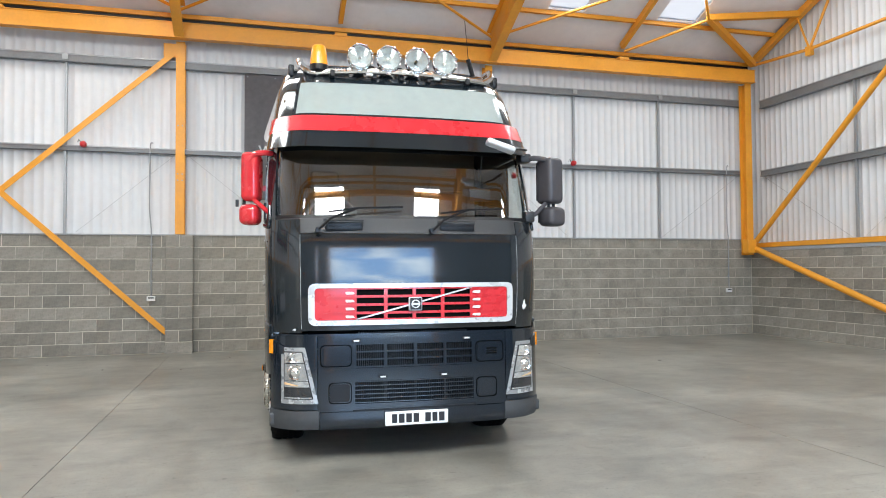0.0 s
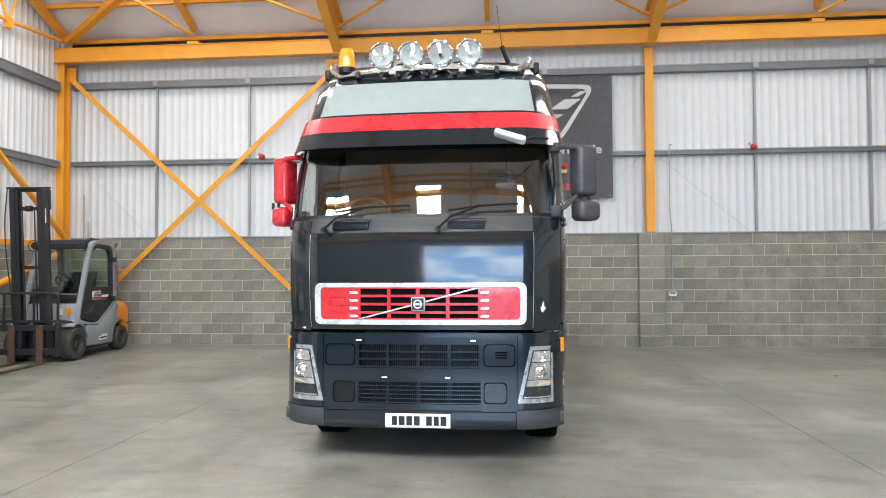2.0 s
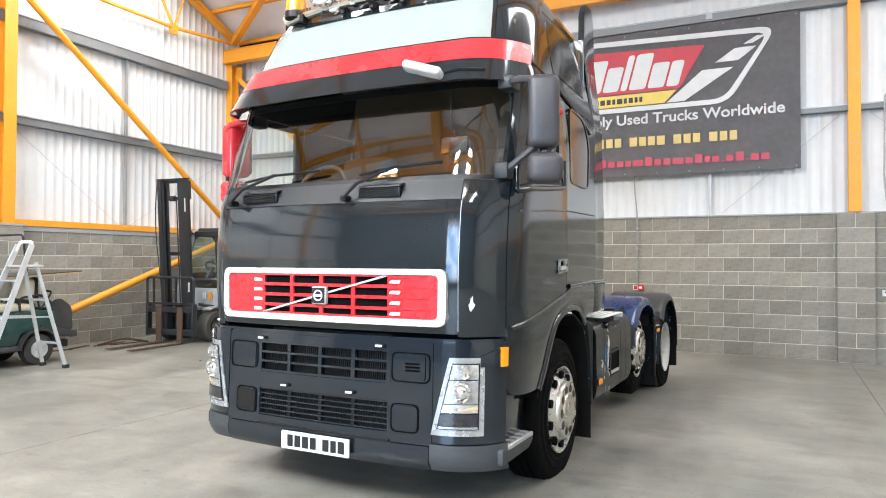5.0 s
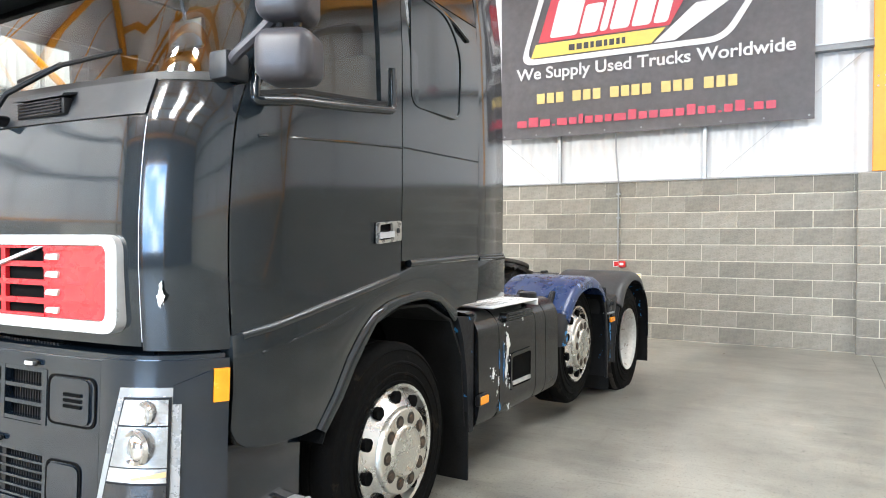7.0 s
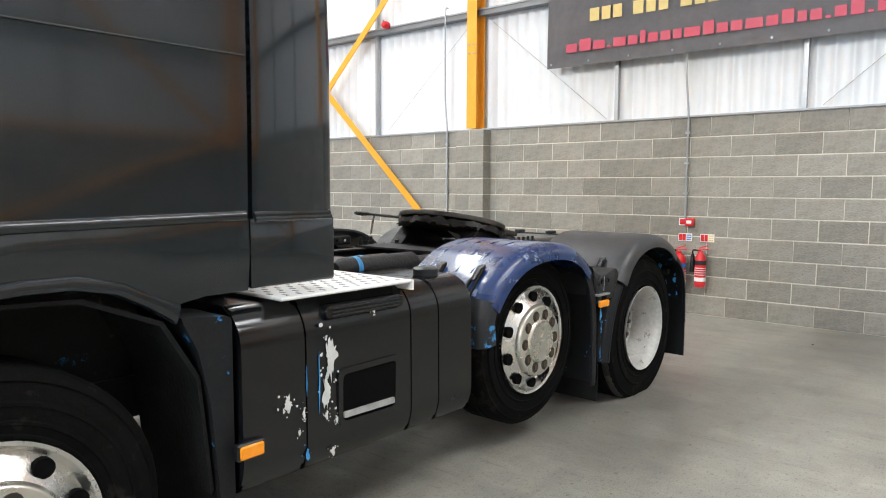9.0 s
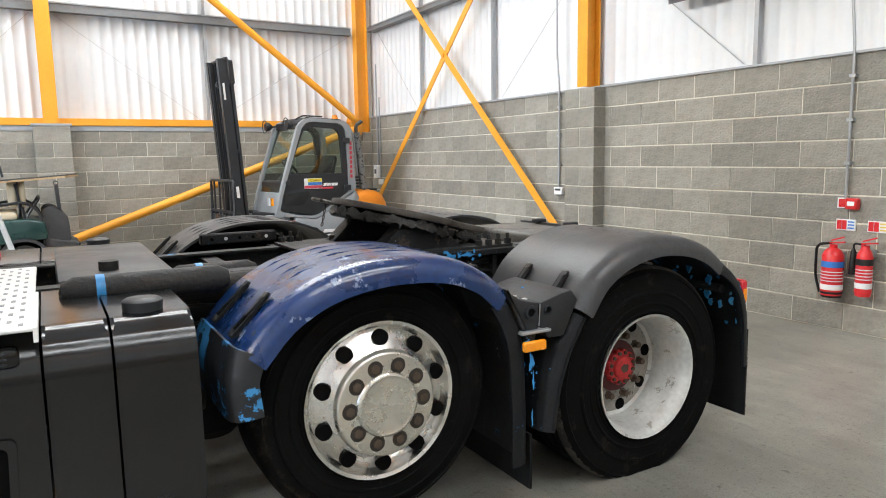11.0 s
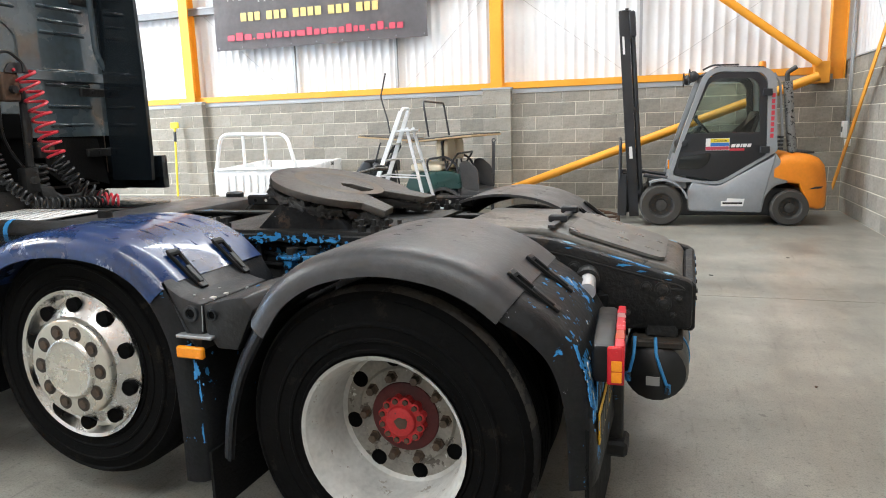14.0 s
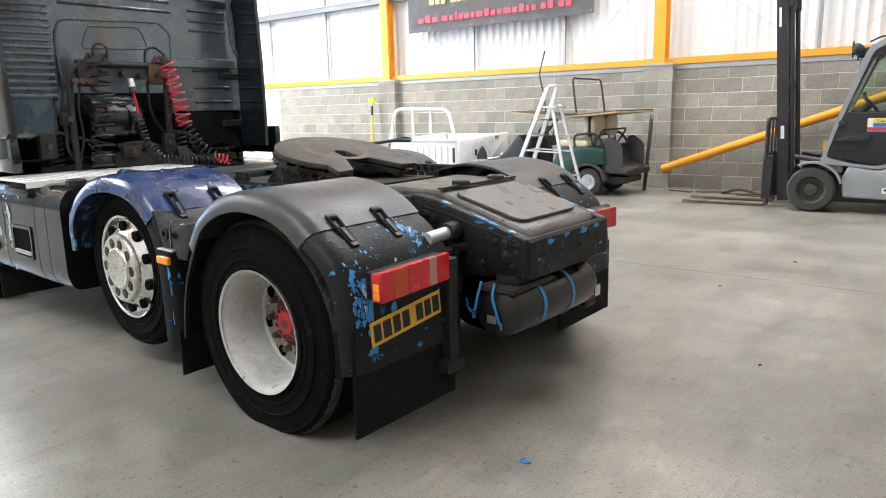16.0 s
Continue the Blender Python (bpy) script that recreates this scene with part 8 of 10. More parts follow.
    # tail: lamp, plate
    for sd, (cx, cz, sz, tl, m) in enumerate(((1.10, 0.67, 0.040, 1.8, BLUECHIP), (1.05, 0.655, 0.016, 2.4, BLUECHIP), (0.98, 0.65, 0.02, 1.5, BLUECHIP), (1.125, 0.585, 0.018, 1.2, BLUECHIP)) if sg > 0 else ()):
        rnd = random.Random(60 + sd)
        o = [(sg * cx + math.cos(k * math.tau / 15) * sz * rnd.uniform(0.4, 1.1), cz + math.sin(k * math.tau / 15) * sz * tl * rnd.uniform(0.5, 1.1)) for k in range(15)]
        yy = 5.922 + 0.10 * (0.66 - cz)
        part("paint_chip", prismm(o, "Y", yy, yy + 0.0015), m, truck)
    lamp = tp("tail_lamp", boxm(min(sg * 0.67, sg * 1.12), max(sg * 0.67, sg * 1.12), 5.905, 5.972, 0.712, 0.831, 0.016, 2), TRIMBLK, "long red and amber tail lamp")
    xs = (0.67, 0.76, 0.815, 0.96, 1.05, 1.125)
    for a, b, m in zip(xs, xs[1:], (REDLENS, PINKLENS, REDLENS, mat("orange_red_lens", (0.52, 0.06, 0.02), 0.2, var=0.15), REDLENS)):
        part("lens", boxm(min(sg * a, sg * b), max(sg * a, sg * b), 5.970, 5.999, 0.712, 0.833, 0.003), m, lamp)
    part("end_lens", boxm(min(sg * 1.115, sg * 1.135), max(sg * 1.115, sg * 1.135), 5.950, 5.995, 0.715, 0.830, 0.004), REDLENS, lamp)
    for z in (0.724, 0.758):
        part("side_lens", boxm(min(sg * 1.13, sg * 1.139), max(sg * 1.13, sg * 1.139), 5.962, 5.992, z, z + 0.032, 0.002), AMBER, lamp)
    lamp_m = Matrix.Translation((sg * 1.12, 5.956, 0)) @ pose(0, 0, 0, 0, 0, sg * 4) @ Matrix.Translation((-sg * 1.12, -5.956, 0))
    for q in [lamp] + list(lamp.children):
        q.data.transform(lamp_m)
rp = tp("rear_number_plate", boxm(0.685, 1.122, 5.926, 5.932, 0.515, 0.622, 0.003), PLATEY, "yellow rear number plate")
x = 1.106
for w in (0.040, 0.046, 0.042, 0.042, 0.0, 0.042, 0.038, 0.042):
    if w:
        part("character_bar", boxm(x - w, x, 5.932, 5.9345, 0.533, 0.606), INK, rp)
    x -= (w + 0.014) if w else 0.030
plate_m = Matrix.Translation((1.122, 5.930, 0.515)) @ pose(0, 0, 0, 0, 6, 0.2) @ Matrix.Translation((-1.122, -5.930, -0.515))
for q in [rp] + list(rp.children):
    q.data.transform(plate_m)
tp("plate_backing", boxm(0.64, 1.10, 5.916, 5.924, 0.50, 0.70), CHIP)
tp("lift_cylinder", rodm((0.40, 5.80, 0.88), (0.66, 5.83, 0.875), 0.030, 16), ALU, "bare metal tube")
tp("cylinder_collar", rodm((0.42, 5.80, 0.88), (0.50, 5.81, 0.878), 0.045, 16), FRAMEM)
for sg in (-1, 1):
    tp("guard_stay", rodm((sg * 0.38, 5.84, 0.80), (sg * 1.1, 5.84, 0.80), 0.022, 10), FRAMEM)
    tp("guard_stay", rodm((sg * 0.38, 4.56, 0.78), (sg * 0.64, 4.56, 0.78), 0.022, 10), FRAMEM)
    tp("hanging_post", boxm(min(sg * 0.60, sg * 0.66), max(sg * 0.60, sg * 0.66), 5.90, 5.96, 0.30, 0.80, 0.006), FRAMEM)
    tp("post_foot", boxm(min(sg * 0.58, sg * 0.70), max(sg * 0.58, sg * 0.70), 5.88, 5.98, 0.27, 0.33, 0.012), FRAMEM)

for sg in (-1, 1):
    tp("inner_spray_wall", boxm(min(sg * 0.50, sg * 0.512), max(sg * 0.50, sg * 0.512), 5.55, 5.89, 0.36, 0.83, 0.004), RUBBER, "black rubber spray wall")

# the guard, flap and lamp over the other drive wheel sit a little further in
for ob in [o for o in truck.children if o.name.split(".")[0] in ("rear_mudguard", "guard_tail", "rear_flap", "tail_lamp", "guard_crease")]:
    c = sum((Vector(p) for p in ob.bound_box), Vector()) / 8
    if c.x < -0.4 and c.y > 4.7:
        ob.location = (0.11, -0.05, -0.012)

# frame tail
tp("tail_cross_member", boxm(-0.385, 0.385, 6.15, 6.20, 0.67, 0.862, 0.012), CHIPB, "rear cross member with flaking blue paint")
for sg in (-1, 1):
    tp("tail_gusset", prismm(rounded([(5.50, 1.035), (5.66, 1.018), (6.19, 0.866), (6.19, 0.68), (5.85, 0.66), (5.50, 0.73)], 0.02, 2), "X", sg * 0.328, sg * 0.40, 0.016, 2), TAILP, "bolted black tail plate")
    for cy, cz, rr in ((5.66, 0.925, 0.020), (5.745, 0.905, 0.020), (5.70, 0.845, 0.012), (5.61, 0.94, 0.016), (6.08, 0.835, 0.021), (6.085, 0.778, 0.021), (6.02, 0.842, 0.015), (6.14, 0.80, 0.010), (5.95, 0.735, 0.010), (6.12, 0.735, 0.009)):
        tp("plate_bolt", lathem([(sg * 0.399, rr * 1.45), (sg * 0.4025, rr * 1.4), (sg * 0.4035, rr), (sg * 0.410, rr * 0.92), (sg * 0.413, rr * 0.5), (sg * 0.4132, 0.0005)], 14, "X", (0, cy, cz)), FRAMEM, "black bolt head with washer")
    tp("plate_seam", tubem(bent([(sg * 0.402, 5.60, 0.975), (sg * 0.402, 5.70, 0.958), (sg * 0.402, 6.14, 0.852), (sg * 0.402, 6.165, 0.835), (sg * 0.402, 6.11, 0.838)], 0.02), 0.004, 6), FRAMEM, "raised edge of the plate")
    for k, (cy, cz, sz) in enumerate(((5.72, 0.995, 0.018), (5.93, 0.934, 0.040), (6.00, 0.912, 0.026), (6.10, 0.884, 0.016))):
        chip("paint_chip", sg * 0.4005, cy, cz - 0.010, "X", sz, 0.16, BLUECHIP, truck, sg, 120 + k, 0)
        rnd = random.Random(140 + k)
        top = [(sg * 0.375 + 0.016 * rnd.uniform(0.4, 1.1) * math.cos(q * math.tau / 15), 1.5 * sz * rnd.uniform(0.5, 1.2) * math.sin(q * math.tau / 15)) for q in range(15)]
        flake = tp("paint_chip", prismm(top, "Z", -0.004, 0.0015), BLUECHIP if k % 3 else PALEBLUE)
        flake.matrix_local = Matrix.Translation((0, cy, 1.018 - (cy - 5.66) * 0.2868)) @ pose(0, 0, 0, -16, 0, 0)
for k in range(9):
    tp("rivet", rodm((-0.33 + k * 0.083, 6.20, 0.82 - 0.05 * (k % 2)), (-0.33 + k * 0.083, 6.207, 0.82 - 0.05 * (k % 2)), 0.009, 8), FRAMEM)
tc2 = tp("tail_cover", prismm(rounded([(5.22, 1.055), (5.62, 1.050), (6.13, 0.895), (6.16, 0.850), (5.22, 0.95)], 0.03, 3), "X", -0.325, 0.325, 0.02, 3), mat("dusty_grey_cover", (0.100, 0.094, 0.082), 0.42, var=0.5, scale=6, bump=0.3, bscale=50, spots=[((0.018, 0.017, 0.016), 0.58, 5), ((0.16, 0.15, 0.135), 0.62, 9)]), "dusty grey plastic tail cover")
part("lid_edge", bar(bmesh.new(), (-0.33, 5.64, 1.058), (0.33, 5.64, 1.058), 0.03, 0.012), GREYF, tc2)
for x in (-0.15, 0.16):
    part("lid_latch", boxm(x - 0.03, x + 0.03, 5.60, 5.68, 1.055, 1.085, 0.006), PLASTIC, tc2)
part("lid_panel", prismm(rounded([(-0.30, 5.70), (0.30, 5.70), (0.27, 6.10), (-0.27, 6.10)], 0.06, 4), "Z", 0.0, 0.012), mat("dusty_lid", (0.125, 0.12, 0.108), 0.36, var=0.35, scale=6, spots=[((0.04, 0.038, 0.035), 0.60, 7)]), tc2).matrix_local = Matrix.Translation((0, 5.62, 1.056)) @ pose(0, 0, 0, -16.9, 0, 0) @ Matrix.Translation((0, -5.62, 0))
vs = tp("rear_air_tank", lathem([(-0.42, 0.001), (-0.415, 0.06), (-0.38, 0.115), (-0.34, 0.125), (0.34, 0.125), (0.38, 0.115), (0.415, 0.06), (0.42, 0.001)], 24, "X", (0.06, 6.06, 0.515)), mat("black_tank_paint", (0.012, 0.012, 0.012), 0.35, var=0.3), "round black air tank under the tail")
for x in (-0.05, 0.22):
    part("strap", lathem([(x - 0.012, 0.130), (x + 0.012, 0.130), (x + 0.012, 0.126)], 24, "X", (0, 6.06, 0.515)), BLUECHIP, vs, "blue tank strap")
part("label_plate", boxm(0.478, 0.483, 6.03, 6.08, 0.475, 0.510), GALV, vs)
for pts_ in ([(0.46, 5.985, 0.66), (0.492, 5.985, 0.60), (0.494, 5.965, 0.51), (0.47, 5.91, 0.525), (0.40, 5.85, 0.545)], [(0.46, 6.06, 0.66), (0.490, 6.065, 0.60), (0.492, 6.11, 0.47)]):
    tp("brake_pipe", tubem(bent(pts_, 0.02), 0.0065, 6), BLUECHIP, "bright blue brake pipe")
    tp("pipe_union", rodm(Vector(pts_[2]) - Vector((0, 0, 0.018)), Vector(pts_[2]) + Vector((0, 0, 0.018)), 0.011, 6), BLUEVALVE)
tp("tank_bracket", boxm(0.10, 0.46, 5.97, 6.16, 0.615, 0.645, 0.006), mat("grimy_brown_bracket", (0.030, 0.024, 0.018), 0.8, var=0.5, scale=14, bump=0.4), "grimy brown tank bracket")
tp("under_beam", boxm(-0.36, 0.40, 6.02, 6.14, 0.64, 0.70, 0.01), FRAMEM)
for k in range(5):
    part("letter_bar", boxm(-0.98 + k * 0.085, -0.915 + k * 0.085, 5.863, 5.8655, 0.25, 0.32), WHITECHIP, truck)
for k, (cx, cz, sz) in enumerate(((-0.25, 0.84, 0.035), (-0.12, 0.835, 0.045), (0.05, 0.84, 0.03), (0.20, 0.83, 0.04), (-0.30, 0.74, 0.02), (0.30, 0.76, 0.016))):
    rnd = random.Random(200 + k)
    o = [(cx + math.cos(a * math.tau / 17) * sz * rnd.uniform(0.5, 1.2), cz + math.sin(a * math.tau / 17) * sz * 0.4 * rnd.uniform(0.4, 1.1)) for a in range(17)]
    part("paint_chip", prismm(o, "Y", 6.2002, 6.2018), BLUECHIP, truck)

# ---- fifth wheel coupling ----
fw_m = Matrix.Translation((0, 4.54, 1.205)) @ pose(0, 0, 0, -14.0, 0, 0)
slot = [(-0.215, 0.50), (-0.06, 0.16), (-0.05, 0.02), (0.0, -0.03), (0.05, 0.02), (0.06, 0.16), (0.215, 0.50)]
body = [(0.46 * math.cos(radians(a)), 0.47 * math.sin(radians(a))) for a in range(118, 422 + 1, 8)]
poly = [(0.36, 0.52), (0.22, 0.50)] + slot[::-1][1:-1] + [(-0.22, 0.50), (-0.36, 0.52)] + body[2:-2]
poly = [(x * 0.92, y * 0.72) for x, y in poly]
bm = prismm(poly, "Z", -0.034, 0.0, 0.006, 2)
fw = tp("coupling_plate", bm, FIFTH, "worn greasy fifth wheel coupling plate")
fw.matrix_local = fw_m
bm = prismm([(x * 0.985, y * 0.985) for x, y in poly], "Z", -0.075, -0.036)
rnd = random.Random(2)
bmesh.ops.subdivide_edges(bm, edges=bm.edges[:], cuts=2)
for v in bm.verts:
    v.co += Vector((rnd.uniform(-0.014, 0.014), rnd.uniform(-0.014, 0.014), rnd.uniform(-0.025, 0.004)))
part("greasy_underside", bm, GREASE, fw, "thick black grease")
part("wear_ring", lathem([(0.0008, 0.175), (0.002, 0.20), (0.0008, 0.225)], 40, "Z", (0.0, -0.03, 0)), mat("brown_grease_ring", (0.095, 0.070, 0.045), 0.6, var=0.3, scale=9), fw, "brown worn ring")
part("release_handle", tubem(bent([(-0.30, -0.15, -0.03), (-0.70, -0.16, -0.012), (-0.80, -0.12, -0.012), (-0.86, -0.16, -0.012), (-0.80, -0.20, -0.012), (-0.70, -0.17, -0.012)], 0.03), 0.012, 6), GREASE, fw, "greasy release handle")
bm = bmesh.new()
for k in range(7):
    cz = -0.03 - k * 0.021
    tube(bm, [(-0.64 + (0.007 * math.cos(a) if k % 2 else 0.0), -0.16 + (0.0 if k % 2 else 0.007 * math.cos(a)), cz + 0.014 * math.sin(a)) for a in [q * math.tau / 8 for q in range(8)]], 0.003, 5, True)
tagged(part("handle_chain", bm, GREASE, fw, "short hanging chain"), kind="stuff")
for sx in (-1, 1):
    part("grease_lump", lathem([(-0.03, 0.0005), (-0.028, 0.03), (0.0, 0.045), (0.03, 0.03), (0.034, 0.0005)], 9, "Z", (sx * 0.30, 0.16, -0.07)), GREASE, fw)
for sg in (-1, 1):
    tp("coupling_pedestal", prismm([(4.25, 1.02), (4.75, 1.02), (4.62, 1.14), (4.56, 1.18), (4.44, 1.18), (4.38, 1.14)], "X", sg * 0.24, sg * 0.36, 0.008), CHIPB, "cast pedestal with blue paint")
tp("mounting_plate", boxm(-0.42, 0.42, 3.98, 5.02, 1.016, 1.030), FRAMEM, "bolted mounting plate")
for sg in (-1, 1):
    for y in (4.02, 4.07, 4.12, 4.82, 4.88, 4.94, 5.0):
        st = tp("stud", rodm((sg * 0.40, y, 1.03), (sg * 0.40, y, 1.085), 0.010, 8), FRAMEM)
        part("stud_nut", rodm((sg * 0.40, y, 1.03), (sg * 0.40, y, 1.058), 0.020, 6), FRAMEM, st)
    tp("angle_rail", boxm(min(sg * 0.386, sg * 0.47), max(sg * 0.386, sg * 0.47), 3.95, 5.05, 0.99, 1.015), CHIPB)
    for q, cy in enumerate((4.22, 4.33, 4.41, 4.52, 4.60, 4.71)):
        chip("paint_chip", sg * 0.4705, cy, 1.002, "X", 0.030 + 0.012 * (q % 3), 0.28, BLUECHIP, truck, sg, 80 + q, 7)
        chip("paint_chip", sg * 0.3862, cy + 0.05, 0.955 - 0.03 * (q % 2), "X", 0.018 + 0.010 * (q % 2), 0.8, BLUECHIP, truck, sg, 90 + q, 7)
for y0, y1 in ((3.60, 4.02), (4.56, 5.05)):
    tp("drilled_rail", boxm(-0.55, -0.50, y0, y1, 1.03, 1.09, 0.008), CHIPB)
    for q in range(5):
        tp("rail_hole", rodm((-0.501, y0 + 0.06 + q * 0.075, 1.06), (-0.4985, y0 + 0.06 + q * 0.075, 1.06), 0.010, 8), WHITECHIP if q % 3 == 1 else VOID)

for k, (y, z, rr) in enumerate(((4.515, 0.905, 0.042), (4.622, 0.910, 0.046))):
    vb = tp("air_valve", lathem([(0.385, rr * 0.7), (0.44, rr), (0.50, rr), (0.505, rr * 0.7), (0.535, rr * 0.6), (0.54, 0.0005)], 16, "X", (0, y, z)), BLUEVALVE, "blue painted air valve with a bolted flange")
    part("flange", boxm(0.432, 0.545, y - rr - 0.008, y + rr + 0.008, z + 0.012, z + 0.030, 0.004), BLUEVALVE, vb)
    part("valve_cap", rodm((0.485, y, z + 0.03), (0.485, y, z + 0.060), rr * 0.62, 12), FRAMEM, vb)
    for q in range(4):
        by, bx = y + (rr - 0.002) * (1 if q % 2 else -1), 0.445 if q < 2 else 0.532
        part("flange_bolt", rodm((bx, by, z + 0.03), (bx, by, z + 0.042), 0.0075, 6), BLUEVALVE if q else FRAMEM, vb)
    for q in range(3):
        part("valve_port", rodm((0.50, y + 0.022 * (q - 1), z - rr * 0.8), (0.50, y + 0.026 * (q - 1), z - rr - 0.028), 0.016, 8), BLUEVALVE if q != 1 else FRAMEM, vb)
    part("air_line", tubem(bent([(0.45, y, z - rr - 0.04), (0.47, y + 0.02, z - 0.16), (0.44, y + 0.10 - 0.06 * k, z - 0.26), (0.39, y + 0.12, z - 0.33)], 0.05), 0.008, 6), BLKHOSE, vb)
tp("valve_bracket", boxm(0.386, 0.44, 4.42, 4.70, 0.80, 0.812, 0.003), CHIPB)
tp("valve_hose", tubem(bent([(0.50, 4.50, 0.80), (0.52, 4.49, 0.70), (0.50, 4.38, 0.62)], 0.04), 0.010, 6), BLKHOSE)
for k in range(5):
    tp("chassis_bolt", rodm((0.385, 4.30 + k * 0.13, 0.80), (0.405, 4.30 + k * 0.13, 0.80), 0.016, 6), FRAMEM)
tp("battery_cover", boxm(-0.95, 0.30, 2.9, 3.35, 0.95, 1.03, 0.02, 2), GREYF, "grey battery and tool cover")
tp("cover_cap", rodm((0.12, 3.1, 1.03), (0.12, 3.1, 1.07), 0.04, 12), FRAMEM)

# ---- running gear between the wheels ----
for sg in (-1, 1):
    tp("spring_hanger", boxm(*sorted((sg * 0.36, sg * 0.56)), 4.30, 4.84, 0.30, 0.76, 0.03, 2), FRAMEM, "dirty axle suspension hanger")
    tp("lift_bellows", lathem([(0.34, 0.10), (0.38, 0.14), (0.46, 0.15), (0.56, 0.14), (0.62, 0.10)], 20, "Z", (sg * 0.42, 3.42, 0), True), RUBBER, "black axle lift bellows")
    tp("air_reservoir", lathem([(2.4, 0.001), (2.42, 0.10), (2.5, 0.13), (3.3, 0.13), (3.38, 0.10), (3.4, 0.001)], 20, "Y", (sg * 0.52, 0, 0.58)), FRAMEM, "black air reservoir under the frame")
    tp("brake_chamber", lathem([(0.0, 0.05), (0.01, 0.09), (0.09, 0.09), (0.10, 0.06), (0.16, 0.06)], 18, "Y", (sg * 0.52, 5.0, 0.46), True), FRAMEM, "round brake chamber")
tp("propeller_shaft", rodm((0, 2.2, 0.66), (0, 5.05, 0.50), 0.055, 14), FRAMEM, "dirty propeller shaft")
tp("gearbox", boxm(-0.30, 0.30, 1.7, 2.35, 0.42, 0.98, 0.06, 2), FRAMEM, "greasy gearbox")
tp("silencer", boxm(-0.80, -0.42, 2.4, 3.1, 0.36, 0.72, 0.08, 3), FRAMEM, "dark exhaust silencer")
for y in (2.7, 3.6, 4.25, 5.7):
    tp("cross_member", boxm(-0.375, 0.375, y - 0.04, y + 0.04, 0.76, 0.99), FRAMEM)
rnd = random.Random(77)
for k in range(20):
    cx, cz = rnd.uniform(0.66, 1.16), rnd.uniform(0.63, 0.90)
    sz = rnd.choice((0.006, 0.009, 0.014, 0.02))
    t = max(0.0, min(1.0, (0.91 - cz) / 0.43))
    yy = 5.77 + 0.16 * math.sin(t * math.pi / 2) + 0.014
    o = [(cx + math.cos(q * math.tau / 13) * sz * rnd.uniform(0.4, 1.1), cz + math.sin(q * math.tau / 13) * sz * rnd.uniform(0.6, 1.8)) for q in range(13)]
    tp("paint_chip", prismm(o, "Y", yy - 0.012, yy - 0.001), BLUECHIP)

def guard_flakes(path, x0, x1, clusters, seed, out=1.0):
    """Ragged flakes of old paint lying on a rolled mudguard; clusters: (share along the path, x, spread, count, largest)."""
    rnd = random.Random(seed)
    P = [Vector((0, *p)) for p in path]
    lens = [0.0]
    for a, b in zip(P, P[1:]):
        lens.append(lens[-1] + (b - a).length)
    for u, cx, spread, count, big in clusters:
        bms = {0: bmesh.new(), 1: bmesh.new()}
        for k in range(count):
            d = min(max(u * lens[-1] + rnd.gauss(0, spread), 0.01), lens[-1] - 0.01)
            x = min(max(cx + rnd.gauss(0, spread * 0.7), x0), x1)
            i = max(q for q in range(len(P) - 1) if lens[q] <= d)
            t = (P[i + 1] - P[i]).normalized()
            nrm = Vector((0, -t.z, t.y))
            if nrm.y * out < 0:
                nrm = -nrm
            c = P[i] + t * (d - lens[i]) + nrm * 0.0035
            sz = big * rnd.choice((0.12, 0.16, 0.22, 0.3, 0.45, 1.0)) * rnd.uniform(0.6, 1.1)
            bm = bms[1 if rnd.random() < 0.10 else 0]
            n = 11
            rim = [(math.cos(q * math.tau / n) * sz * rnd.uniform(0.35, 1.1), math.sin(q * math.tau / n) * sz * rnd.uniform(0.5, 1.7)) for q in range(n)]
            lo = [bm.verts.new(c + Vector((x + a, 0, 0)) + t * b - nrm * 0.003) for a, b in rim]
            hi = [bm.verts.new(c + Vector((x + a, 0, 0)) + t * b) for a, b in rim]
            bm.faces.new(hi)
            for q in range(n):
                bm.faces.new((lo[q - 1], lo[q], hi[q], hi[q - 1]))
        for q, bm in bms.items():
            tagged(tp("flaked_paint", bm, WHITECHIP if q else BLUECHIP, "flakes of old bright blue paint" if not q else "bare pale flakes"), kind="stuff")


TAIL = [(5.69, 0.978), (5.775, 0.925), (5.85, 0.85), (5.893, 0.76), (5.918, 0.64), (5.930, 0.42)]
guard_flakes(TAIL, 0.62, 1.19, ((0.50, 1.12, 0.050, 120, 0.016), (0.62, 1.16, 0.030, 90, 0.010), (0.56, 1.09, 0.025, 40, 0.020), (0.12, 0.76, 0.040, 50, 0.017), (0.20, 1.02, 0.06, 30, 0.011), (0.22, 0.70, 0.04, 36, 0.016), (0.42, 0.85, 0.09, 30, 0.008)), 5)
guard_flakes([(4.442, 0.952), (4.495, 0.86), (4.54, 0.72), (4.555, 0.45)], 0.70, 1.18, ((0.12, 0.95, 0.05, 14, 0.010), (0.5, 1.12, 0.06, 16, 0.012)), 6)

